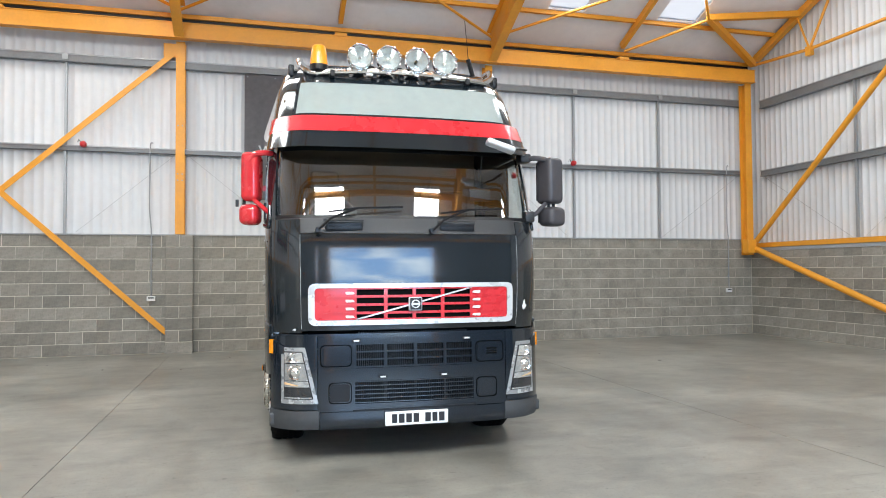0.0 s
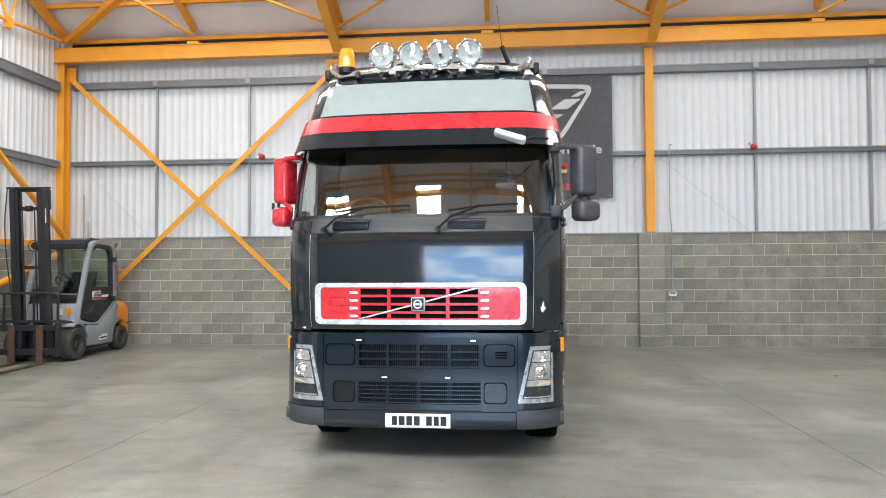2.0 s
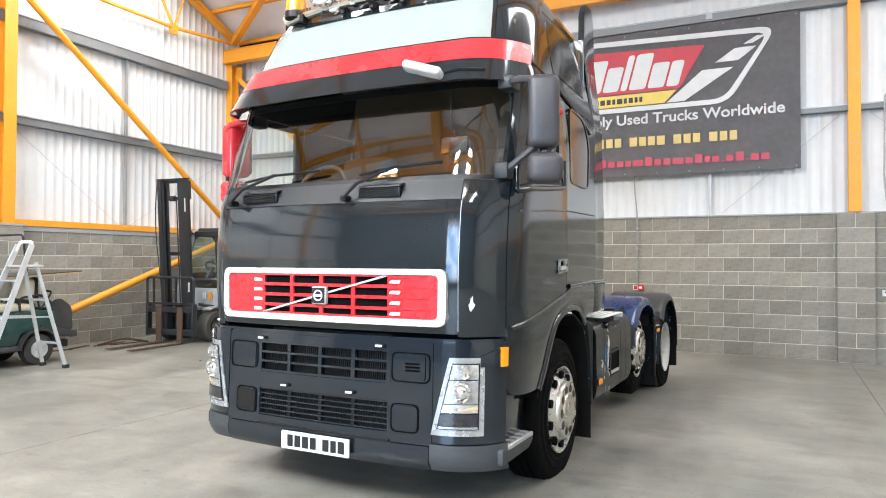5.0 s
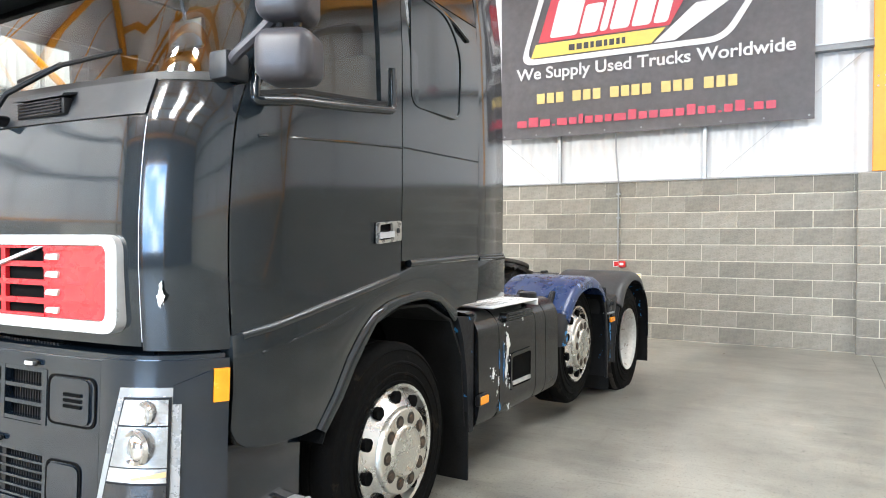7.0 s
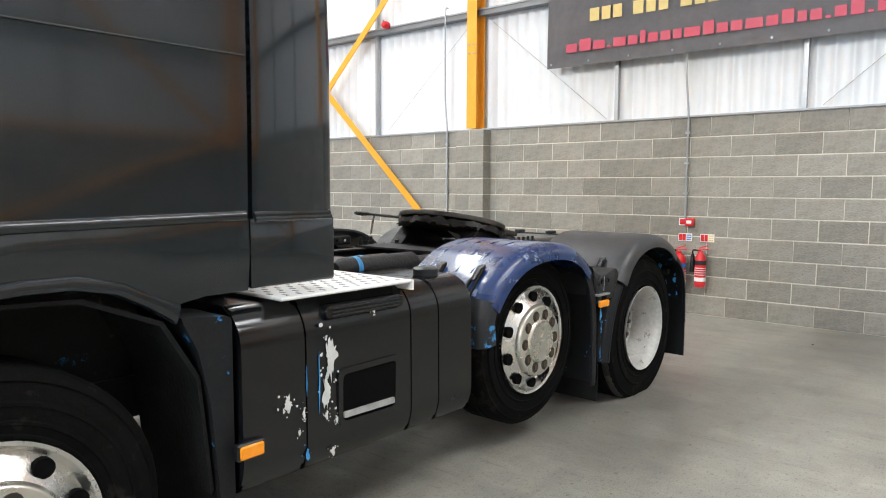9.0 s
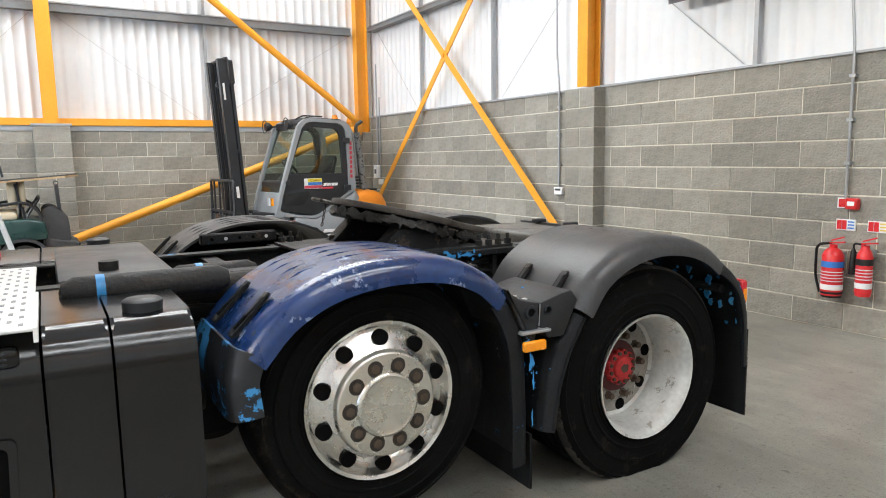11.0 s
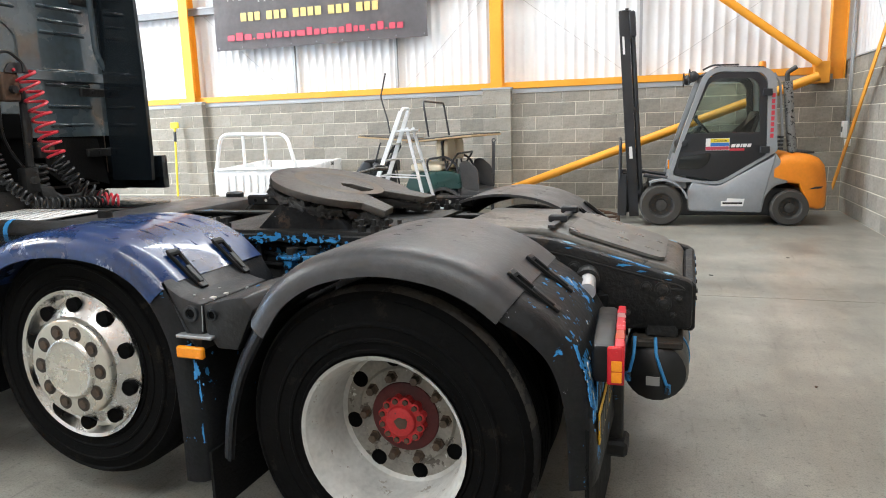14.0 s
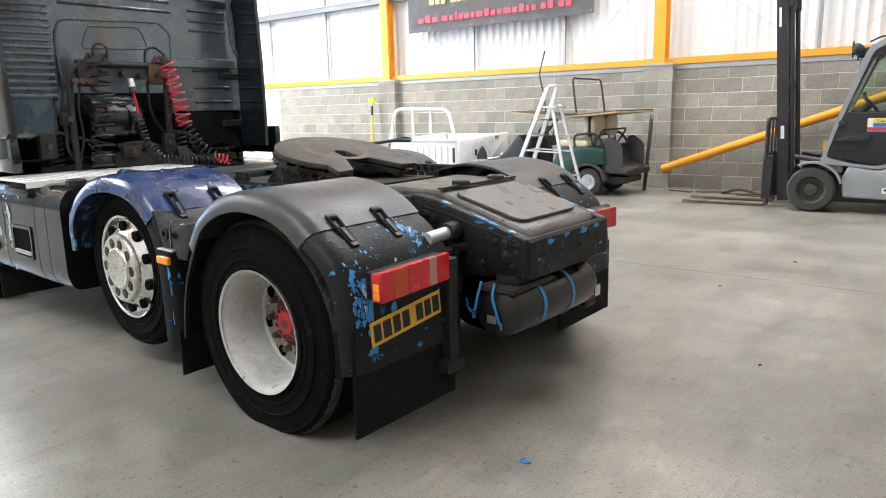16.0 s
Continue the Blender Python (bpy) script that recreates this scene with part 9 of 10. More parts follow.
# air lines, bolts and clips along the frame
for sg in (-1, 1):
    for k, (z, m, ph) in enumerate(((0.955, BLKHOSE, 0.0), (0.925, BLKHOSE, 1.3), (0.885, BLKHOSE, 2.1), (0.80, BLKHOSE, 0.7))):
        tp("air_line", tubem([(sg * (0.405 + 0.008 * math.sin(j * 1.1 + ph)), 3.3 + j * 0.11, z + 0.014 * math.sin(j * 0.9 + ph)) for j in range(22)], 0.008, 6), m, "air line clipped to the frame")
    for j in range(18):
        y = 3.35 + j * 0.127
        tp("frame_bolt", rodm((sg * 0.385, y, 0.765 + 0.20 * (j % 2)), (sg * 0.402, y, 0.765 + 0.20 * (j % 2)), 0.013, 6), FRAMEM)
    for y in (3.7, 4.3, 4.9, 5.4):
        tp("line_clip", boxm(*sorted((sg * 0.385, sg * 0.425)), y - 0.012, y + 0.012, 0.87, 0.975), FRAMEM)
    for y in (4.28, 4.36, 4.66, 4.74):
        tp("plate_bolt", rodm((sg * 0.30, y, 1.03), (sg * 0.30, y, 1.06), 0.018, 6), GREASE)

# ---- forklift truck beside the gable wall ----
def lift_wheel(name, parent, x, y, z, r, w, sg):
    """A dusty solid tyre on a black dished rim; x is its outer face."""
    prof = [(0, 0.62 * r), (0.0, 0.9 * r), (-0.03, 0.97 * r), (-0.06, r), (-w + 0.05, r), (-w, 0.9 * r), (-w, 0.6 * r)]
    ob = part(name, lathem([(x + sg * a, q) for a, q in prof], 36, "X", (0, y, z)), DUSTYRE, parent, "dusty black tyre on a dark rim", 40)
    part("rim", lathem([(x + sg * a, q) for a, q in [(-0.005, 0.63 * r), (-0.012, 0.56 * r), (-0.07, 0.5 * r), (-0.075, 0.28 * r), (-0.04, 0.26 * r), (-0.03, 0.0005)]], 30, "X", (0, y, z)), FRIM, ob, smooth=30)
    for k in range(8):
        a = k * math.tau / 8
        yy, zz = y + 0.38 * r * math.cos(a), z + 0.38 * r * math.sin(a)
        part("wheel_nut", rodm((x - sg * 0.075, yy, zz), (x - sg * 0.05, yy, zz), 0.013, 6), NUT, ob)
    return ob


def flat_pane(pts):
    """One flat sheet of glazing."""
    bm = bmesh.new()
    bm.faces.new([bm.verts.new(p) for p in pts])
    return bm


def forklift():
    at = pose(-5.32, 11.66, 0, 0, 0, 4.0)
    f = thing("forklift", "grey and orange forklift truck with black cab and mast, parked", "forklift", at)
    # body sides in outline: along the truck, up
    low = rounded([(0.36, 0.20), (1.30, 0.18), (1.34, 0.40), (1.44, 0.54), (1.62, 0.585), (1.50, 0.90), (1.44, 0.99), (1.40, 0.93), (0.74, 0.55), (0.40, 0.60), (0.33, 0.45)], [0.04, 0.03, 0.05, 0.06, 0.02, 0.03, 0.03, 0.03, 0.05, 0.03, 0.05], 3)
    part("body", prismm(low, "X", -0.53, 0.53, 0.03), FGREY, f, "grey painted steel body", 30)
    part("underbody", boxm(-0.42, 0.42, 0.1, 1.9, 0.13, 0.5, 0.02), FBLACK, f)
    part("front_axle", boxm(-0.42, 0.42, -0.16, 0.3, 0.2, 0.62, 0.03), FBLACK, f)
    part("rear_axle", boxm(-0.40, 0.40, 1.55, 1.75, 0.18, 0.34, 0.02), FBLACK, f)
    # rounded counterweight built in slices along the truck
    bm = bmesh.new()
    rings = []
    for yy, hw, z0, z1 in ((1.43, 0.53, 0.60, 0.93), (1.56, 0.535, 0.585, 0.99), (1.75, 0.535, 0.56, 0.975), (1.88, 0.52, 0.24, 0.95), (2.0, 0.485, 0.22, 0.90), (2.08, 0.42, 0.22, 0.82), (2.13, 0.32, 0.24, 0.66)):
        o = rounded([(-hw, z0), (hw, z0), (hw, z1 - 0.10), (hw - 0.10, z1), (-hw + 0.10, z1), (-hw, z1 - 0.10)], 0.06, 3)
        rings.append([bm.verts.new((p[0], yy, p[1])) for p in o])
    for a, b in zip(rings, rings[1:]):
        for i in range(len(a)):
            bm.faces.new((a[i - 1], a[i], b[i], b[i - 1]))
    bm.faces.new(rings[0])
    bm.faces.new(rings[-1][::-1])
    part("counterweight", bm, FORANGE, f, "orange cast counterweight with scraped edge", 40)
    part("scrape", prismm([(1.85, 0.49), (2.02, 0.505), (2.03, 0.53), (1.95, 0.525)], "X", 0.50, 0.522), FBLACK, f)
    part("counterweight_lid", boxm(-0.36, 0.36, 1.62, 1.95, 0.955, 0.985, 0.01), FBLACK, f)
    # grey cab frame: each side is a bent band
    side_out = rounded([(0.07, 0.62), (0.16, 0.98), (0.50, 2.04), (0.66, 2.13), (1.30, 2.09), (1.40, 1.98), (1.46, 1.0), (0.76, 0.56), (0.40, 0.60)], [0.05, 0.2, 0.16, 0.16, 0.14, 0.1, 0.04, 0.1, 0.05], 4)
    side_in = rounded([(0.14, 0.70), (0.21, 0.98), (0.56, 1.99), (0.68, 2.07), (1.22, 2.04), (1.30, 1.94), (1.33, 0.96), (0.74, 0.60), (0.44, 0.63)], [0.05, 0.2, 0.16, 0.16, 0.14, 0.1, 0.04, 0.1, 0.05], 4)
    for sg in (1, -1):
        a0, a1 = sorted((sg * 0.44, sg * 0.52))
        part("cab_side_frame", frame_outline(bmesh.new(), side_out, side_in, "X", a0, a1), FGREY, f, "grey cab frame", 30)
        d0, d1 = sorted((sg * 0.455, sg * 0.512))
        win = rounded([(0.30, 1.25), (0.58, 1.93), (0.70, 1.985), (1.12, 1.965), (1.20, 1.88), (1.24, 1.24)], [0.03, 0.08, 0.1, 0.08, 0.06, 0.03], 4)
        door = rounded([(0.20, 1.00), (0.545, 1.96), (0.69, 2.06), (1.20, 2.035), (1.29, 1.93), (1.32, 1.10)], [0.12, 0.14, 0.16, 0.14, 0.08, 0.05], 4)
        dr = part("door", frame_outline(bmesh.new(), door, win, "X", d0, d1), FBLACK, f, "black cab door with a tall window", 30)
        part("door_panel", prismm(rounded([(0.15, 0.72), (0.73, 0.61), (0.82, 0.63), (1.32, 0.96), (1.325, 1.12), (1.27, 1.26), (0.28, 1.262), (0.20, 1.02)], [0.04, 0.04, 0.04, 0.03, 0.03, 0.02, 0.02, 0.05], 3), "X", d0 + 0.003, d1 - 0.002, 0.006), FBLACK, dr)
        part("window_pane", flat_pane([(sg * 0.484, p[0], p[1]) for p in win]), FGLASS, dr)
        part("lower_pane", prismm(rounded([(0.21, 0.78), (0.50, 0.78), (0.60, 0.86), (0.64, 1.0), (0.22, 0.95)], 0.04, 3), "X", *sorted((sg * 0.508, sg * 0.517)), 0.003), DGLASS_SOLID, dr)
        part("door_latch", lathem([(sg * 0.512, 0.045), (sg * 0.526, 0.04), (sg * 0.53, 0.02), (sg * 0.53, 0.0005)], 18, "X", (0, 0.29, 1.13)), FBLACK, dr, smooth=40)
        for z in (1.77, 1.02):
            part("hinge", boxm(*sorted((sg * 0.51, sg * 0.55)), 1.24, 1.36, z - 0.04, z + 0.05, 0.008), FBLACK, dr)
        part("mudguard", shell_arc(0.0, 0.29, 0.335, 0.36, 15, 118, sg * 0.36, sg * 0.57), FGREY, f, "grey front mudguard", 40)
    part("cab_roof", prismm(rounded([(0.60, 2.07), (1.26, 2.04), (1.30, 2.08), (1.26, 2.115), (0.66, 2.14)], 0.03, 3), "X", -0.44, 0.44), FBLACK, f)
    part("windscreen", flat_pane([(-0.44, 0.19, 0.98), (0.44, 0.19, 0.98), (0.44, 0.555, 2.03), (-0.44, 0.555, 2.03)]), FGLASS, f, "clear front windscreen")
    part("rear_window", flat_pane([(-0.44, 1.40, 1.05), (0.44, 1.40, 1.05), (0.44, 1.34, 1.98), (-0.44, 1.34, 1.98)]), FGLASS, f)
    part("front_cowl", prismm(rounded([(0.02, 0.55), (0.10, 0.62), (0.20, 0.98), (0.30, 0.98), (0.34, 0.5)], 0.03, 3), "X", -0.44, 0.44, 0.012), FGREY, f, smooth=30)
    part("windscreen_header", boxm(-0.44, 0.44, 0.52, 0.60, 1.96, 2.07, 0.012), FBLACK, f)
    for x in (0.16, 0.30):
        part("warning_label", boxm(x, x + 0.07, 0.085, 0.105, 0.78, 0.90, 0, 1), AMBER if x > 0.2 else SIGNW, f, "small warning label")
    part("cab_floor", boxm(-0.43, 0.43, 0.2, 1.4, 0.56, 0.62), FBLACK, f)
    part("engine_cover", boxm(-0.36, 0.36, 0.72, 1.42, 0.6, 0.98, 0.05, 2), FBLACK, f)
    part("driver_seat", prismm(rounded([(0.72, 0.98), (1.15, 0.98), (1.30, 1.52), (1.22, 1.55), (1.08, 1.12), (0.74, 1.08)], 0.05, 4), "X", -0.24, 0.24, 0.03), FBLACK, f, "black driver's seat", 40)
    st = part("steering_wheel", tubem([(0.15 * math.cos(k * math.tau / 20), 0.55 + 0.10 * math.sin(k * math.tau / 20), 1.36 - 0.11 * math.sin(k * math.tau / 20)) for k in range(20)], 0.016, 8, True), FBLACK, f)
    part("steering_spoke", bar(bmesh.new(), (-0.15, 0.55, 1.36), (0.15, 0.55, 1.36), 0.03, 0.015), FBLACK, st)
    part("steering_knob", lathem([(-0.02, 0.0005), (-0.02, 0.02), (0.05, 0.026), (0.07, 0.0005)], 12, "Z", (0.06, 0.47, 1.45)), FBLACK, st, smooth=40)
    part("steering_column", rodm((0, 0.28, 1.05), (0, 0.55, 1.36), 0.045, 12), FBLACK, st)
    part("console", boxm(-0.44, 0.44, 0.22, 0.36, 0.95, 1.16, 0.03), FBLACK, f)
    # printed panels on the near door
    sx = 0.512
    sg1 = part("caution_sign", boxm(sx, sx + 0.004, 0.56, 0.86, 1.03, 1.19), SIGNW, f, "yellow, blue and red printed caution sticker")
    part("yellow_field", boxm(sx + 0.004, sx + 0.006, 0.62, 0.855, 1.135, 1.185), YEL, sg1)
    part("blue_field", boxm(sx + 0.004, sx + 0.006, 0.62, 0.855, 1.085, 1.13), BLUESIGN, sg1)
    part("red_field", boxm(sx + 0.004, sx + 0.006, 0.56, 0.855, 1.035, 1.08), BPINK, sg1)
    words("Caution", 0.052, Matrix.Translation((sx + 0.0065, 0.66, 1.143)) @ pose(0, 0, 0, 90, 0, 90), INK, sg1)
    for k, (y0, w) in enumerate(((0.88, 0.05), (0.94, 0.045), (0.995, 0.02), (1.025, 0.045), (1.08, 0.045))):
        part("logo_letter_shape", prismm([(y0, 1.065), (y0 + w, 1.065), (y0 + w + 0.012, 1.11), (y0 + 0.012, 1.11)], "X", sx, sx + 0.004), SIGNW, f, "white maker's mark shape")
    part("model_bar", boxm(sx, sx + 0.004, 0.86, 1.05, 1.02, 1.05), BRED, f, "red bar of model lettering")
    for k in range(8):
        part("pillar_letter_bar", boxm(0.52, 0.5225, 1.36, 1.40, 1.18 + k * 0.075, 1.235 + k * 0.075), BRED, f, "red bar of upright lettering")
    part("dealer_sticker", prismm([(0.78, 0.27), (1.06, 0.27), (1.08, 0.37), (0.86, 0.38), (0.85, 0.345), (0.78, 0.34)], "X", 0.53, 0.534), SIGNW, f, "white dealer sticker")
    part("dealer_bar", boxm(0.534, 0.536, 0.80, 1.05, 0.30, 0.325), INK, f)
    # wheels
    for sg in (1, -1):
        lift_wheel("front_wheel", f, sg * 0.575, 0.0, 0.29, 0.29, 0.24, sg)
        lift_wheel("rear_wheel", f, sg * 0.54, 1.65, 0.245, 0.245, 0.2, sg)
    # mast
    for sg in (1, -1):
        for n, (x0, x1, y0, y1, z1) in enumerate(((0.24, 0.34, -0.46, -0.28, 2.97), (0.19, 0.27, -0.44, -0.30, 2.93))):
            bm = bmesh.new()
            a0, a1 = sorted((sg * x0, sg * x1))
            box(bm, a0, a1, y0, y0 + 0.03, 0.10, z1)
            box(bm, a0, a1, y1 - 0.03, y1, 0.10, z1)
            box(bm, *sorted((sg * x1, sg * (x1 - 0.03))), y0 + 0.03, y1 - 0.03, 0.10, z1)
            part("mast_channel", bm, MASTM, f, "greasy black mast channel")
        part("lift_cylinder", rodm((sg * 0.29, -0.22, 0.2), (sg * 0.29, -0.22, 2.62), 0.042, 16), MASTM, f, smooth=40)
        part("cylinder_head", boxm(*sorted((sg * 0.23, sg * 0.35)), -0.28, -0.16, 2.60, 2.95, 0.02), MASTM, f)
        part("tilt_cylinder", rodm((sg * 0.38, -0.24, 0.70), (sg * 0.38, 0.2, 0.63), 0.03, 14), MASTM, f)
        part("tilt_rod", rodm((sg * 0.385, -0.10, 0.68), (sg * 0.385, 0.12, 0.645), 0.018, 12), CHROME, f)
        part("work_lamp", lathem([(0.0, 0.0005), (0.0, 0.06), (0.03, 0.075), (0.06, 0.07), (0.10, 0.04), (0.12, 0.0005)], 18, "Y", (sg * 0.44, 0.34, 2.02)), FBLACK, f, "round black work lamp", 40)
        part("lamp_guard", tubem([(sg * 0.44 + 0.1 * math.cos(k * math.tau / 16), 0.33, 2.02 + 0.1 * math.sin(k * math.tau / 16)) for k in range(16)], 0.007, 6, True), FBLACK, f)
        part("lamp_bracket", rodm((sg * 0.44, 0.44, 2.02), (sg * 0.44, 0.56, 2.03), 0.015, 8), FBLACK, f)
    for z in (2.93, 2.62, 1.62, 0.45):
        part("mast_crosshead", boxm(-0.34, 0.34, -0.28, -0.24, z - 0.03, z + 0.03), MASTM, f)
    part("top_plate", boxm(-0.46, 0.40, -0.34, -0.28, 2.955, 2.985), MASTM, f)
    part("chain_roller", rodm((-0.06, -0.37, 2.62), (0.06, -0.37, 2.62), 0.05, 14), MASTM, f)
    for sg in (1, -1):
        part("lift_chain", boxm(sg * 0.12 - 0.012, sg * 0.12 + 0.012, -0.40, -0.388, 0.6, 2.62), MASTM, f)
    part("mast_sticker", boxm(0.341, 0.344, -0.40, -0.34, 0.93, 1.10), SIGNW, f, "white capacity sticker")
    part("mast_mark", boxm(0.341, 0.344, -0.42, -0.38, 2.38, 2.62), SIGNW, f, "white maker's mark bar")
    part("hose", tubem(bent([(-0.44, -0.33, 2.96), (-0.50, -0.36, 2.4), (-0.47, -0.40, 1.9), (-0.38, -0.42, 1.2), (-0.36, -0.40, 0.7)], 0.2, 4), 0.012, 6), BLKHOSE, f)
    # carriage, backrest and forks
    for z0, z1 in ((0.16, 0.26), (0.56, 0.66)):
        part("carriage_bar", boxm(-0.53, 0.53, -0.57, -0.51, z0, z1, 0.006), MASTM, f)
    for sg in (1, -1):
        part("carriage_end", boxm(*sorted((sg * 0.50, sg * 0.545)), -0.59, -0.47, 0.14, 0.72, 0.006), MASTM, f)
        part("carriage_plate", boxm(*sorted((sg * 0.10, sg * 0.18)), -0.52, -0.40, 0.14, 0.72), MASTM, f)
    hoop = bent([(-0.53, -0.56, 0.66), (-0.54, -0.56, 1.19), (0.54, -0.56, 1.19), (0.53, -0.56, 0.66)], 0.08)
    part("load_backrest", tubem(hoop, 0.022, 8), MASTM, f, "black load backrest")
    for x in (-0.38, -0.13, 0.13, 0.38):
        part("backrest_bar", boxm(x - 0.016, x + 0.016, -0.572, -0.548, 0.66, 1.18), MASTM, f)
    part("backrest_rail", boxm(-0.53, 0.53, -0.572, -0.548, 0.70, 0.74), MASTM, f)
    for x in (-0.24, 0.24):
        o = [(-0.59, 0.66), (-0.59, 0.05), (-0.63, 0.03), (-1.70, 0.030), (-1.70, 0.022), (-0.62, 0.004), (-0.55, 0.02), (-0.55, 0.66)]
        part("fork", prismm(o, "X", x - 0.055, x + 0.055, 0.003, 1), RUST, f, "rusty brown fork blade")
    # exhaust, beacon, air filter
    ex = part("exhaust_guard", lathem([(0.0, 0.058), (0.93, 0.058)], 20, "Z", (0, 0, 0)), PERF, f, "grey perforated exhaust guard", 40)
    ex.data.transform(pose(0.40, 1.66, 0.985, 6, 0, 0))
    part("exhaust_pipe", tubem(bent([(0.40, 1.66, 0.95), (0.40, 1.555, 1.93), (0.40, 1.55, 2.02), (0.40, 1.66, 2.09)], 0.06), 0.03, 10), FRIM, f, smooth=40)
    part("beacon", lathem([(0, 0.05), (0.06, 0.05), (0.10, 0.04), (0.11, 0.0005)], 16, "Z", (0.2, 1.28, 2.09)), FORANGE, f, "orange beacon", 40)
    part("roof_handle", tubem(bent([(0.42, 0.50, 2.10), (0.42, 0.62, 2.16), (0.42, 0.95, 2.15)], 0.05), 0.012, 8), FBLACK, f)
    part("rear_grab", tubem(bent([(0.46, 1.40, 1.0), (0.46, 1.53, 1.1), (0.46, 1.46, 1.9), (0.46, 1.38, 2.02)], 0.08), 0.016, 8), FGREY, f, smooth=40)
    for k in range(4):
        part("intake_slat", boxm(0.40, 0.50, 1.47, 1.53, 1.02 + k * 0.05, 1.05 + k * 0.05), FBLACK, f)


def shell_arc(y, z, r0, r1, a0, a1, x0, x1, n=10):
    """A curved strip round a wheel between two angles."""
    bm = bmesh.new()
    rings = []
    for k in range(n + 1):
        a = radians(a0 + (a1 - a0) * k / n)
        rings.append([bm.verts.new((x, y + r * math.cos(a), z + r * math.sin(a))) for x, r in ((x0, r0), (x1, r0), (x1, r1), (x0, r1))])
    for p, q in zip(rings, rings[1:]):
        for i in range(4):
            bm.faces.new((p[i - 1], p[i], q[i], q[i - 1]))
    bm.faces.new(rings[0])
    bm.faces.new(rings[-1][::-1])
    return bm


forklift()
mast_m = Matrix.Translation((0, -0.34, 0.2)) @ pose(0, 0, 0, 3.8, 0, 0) @ Matrix.Diagonal((0.86, 0.74, 1, 1)) @ Matrix.Translation((0, 0.34, -0.2))
for ob in bpy.data.objects["forklift"].children:
    if ob.name.split(".")[0] in ("mast_channel", "lift_cylinder", "cylinder_head", "mast_crosshead", "top_plate", "chain_roller", "lift_chain", "mast_sticker", "mast_mark", "hose"):
        ob.data.transform(mast_m)


# ---- golf cart with boards laid across it ----
def golf_cart():
    c = thing("golf_cart", "worn dark green golf cart with cream seats and grey rear mudguards", "golf cart", pose(-5.44, 7.90, 0))
    for sg in (1, -1):
        for nm, y in (("front_wheel", -0.92), ("rear_wheel", 0.56)):
            w = part(nm, lathem([(sg * a, r) for a, r in [(0.50, 0.10), (0.50, 0.18), (0.485, 0.215), (0.36, 0.22), (0.32, 0.2), (0.32, 0.10)]], 32, "X", (0, y, 0.22)), DUSTYRE, c, "dusty small tyre", 40)
            part("hubcap", lathem([(sg * a, r) for a, r in [(0.50, 0.125), (0.515, 0.12), (0.508, 0.09), (0.495, 0.05), (0.515, 0.04), (0.52, 0.0005)]], 24, "X", (0, y, 0.22)), ALU, w, "silver hubcap", 40)
            for k in range(7):
                a = k * math.tau / 7
                part("hub_spoke", bar(bmesh.new(), (sg * 0.510, y + 0.03 * math.cos(a), 0.22 + 0.03 * math.sin(a)), (sg * 0.513, y + 0.105 * math.cos(a), 0.22 + 0.105 * math.sin(a)), 0.024, 0.012, (1, 0, 0)), ALU, w)
        part("rear_mudguard", shell_arc(0.56, 0.22, 0.27, 0.31, 5, 178, sg * 0.26, sg * 0.535, 14), GREYF, c, "scuffed grey rear mudguard", 40)
        part("front_mudguard", shell_arc(-0.92, 0.22, 0.27, 0.30, 10, 175, sg * 0.30, sg * 0.535, 14), GREYF, c, smooth=40)
        part("sill", boxm(*sorted((sg * 0.42, sg * 0.53)), -0.60, 0.26, 0.22, 0.30, 0.02), GREYF, c)
        part("armrest", tubem(bent([(sg * 0.46, 0.30, 0.78), (sg * 0.46, 0.28, 0.96), (sg * 0.46, 0.62, 1.0), (sg * 0.46, 0.78, 0.86), (sg * 0.46, 0.80, 0.44)], 0.1), 0.018, 8), MASTM, c, "dark tube armrest", 40)
    side = rounded([(-0.62, 0.30), (0.24, 0.30), (0.30, 0.46), (0.85, 0.50), (0.82, 0.74), (0.62, 0.78), (0.02, 0.76), (-0.10, 0.48), (-0.62, 0.40)], 0.05, 3)
    part("seat_base", prismm(side, "X", -0.50, 0.50, 0.03), GREENP, c, "dark green moulded body", 30)
    part("chassis", boxm(-0.35, 0.35, -1.05, 1.10, 0.20, 0.30), FBLACK, c)
    cowl = rounded([(-1.15, 0.30), (-0.62, 0.34), (-0.58, 0.60), (-0.68, 0.93), (-0.80, 0.97), (-1.00, 0.72), (-1.19, 0.58)], [0.06, 0.04, 0.1, 0.06, 0.06, 0.12, 0.08], 4)
    part("front_cowl", prismm(cowl, "X", -0.47, 0.47, 0.05, 3), PLASTIC, c, "dark scuffed front cowl", 35)
    for sg in (1, -1):
        part("headlight", lathem([(0, 0.055), (-0.02, 0.05), (-0.03, 0.0005)], 18, "Y", (sg * 0.33, -1.16, 0.60)), LENS, c, smooth=40)
    part("dashboard", boxm(-0.45, 0.45, -0.66, -0.52, 0.74, 0.92, 0.03, 2), PLASTIC, c)
    sw = part("steering_wheel", tubem([(0.22 + 0.17 * math.cos(k * math.tau / 22), -0.36 + 0.10 * math.sin(k * math.tau / 22), 1.08 + 0.13 * math.sin(k * math.tau / 22)) for k in range(22)], 0.017, 8, True), FBLACK, c)
    part("steering_column", rodm((0.22, -0.36, 1.08), (0.22, -0.66, 0.62), 0.025, 10), FBLACK, sw)
    part("steering_spoke", bar(bmesh.new(), (0.06, -0.36, 1.08), (0.38, -0.36, 1.08), 0.04, 0.02), FBLACK, sw)
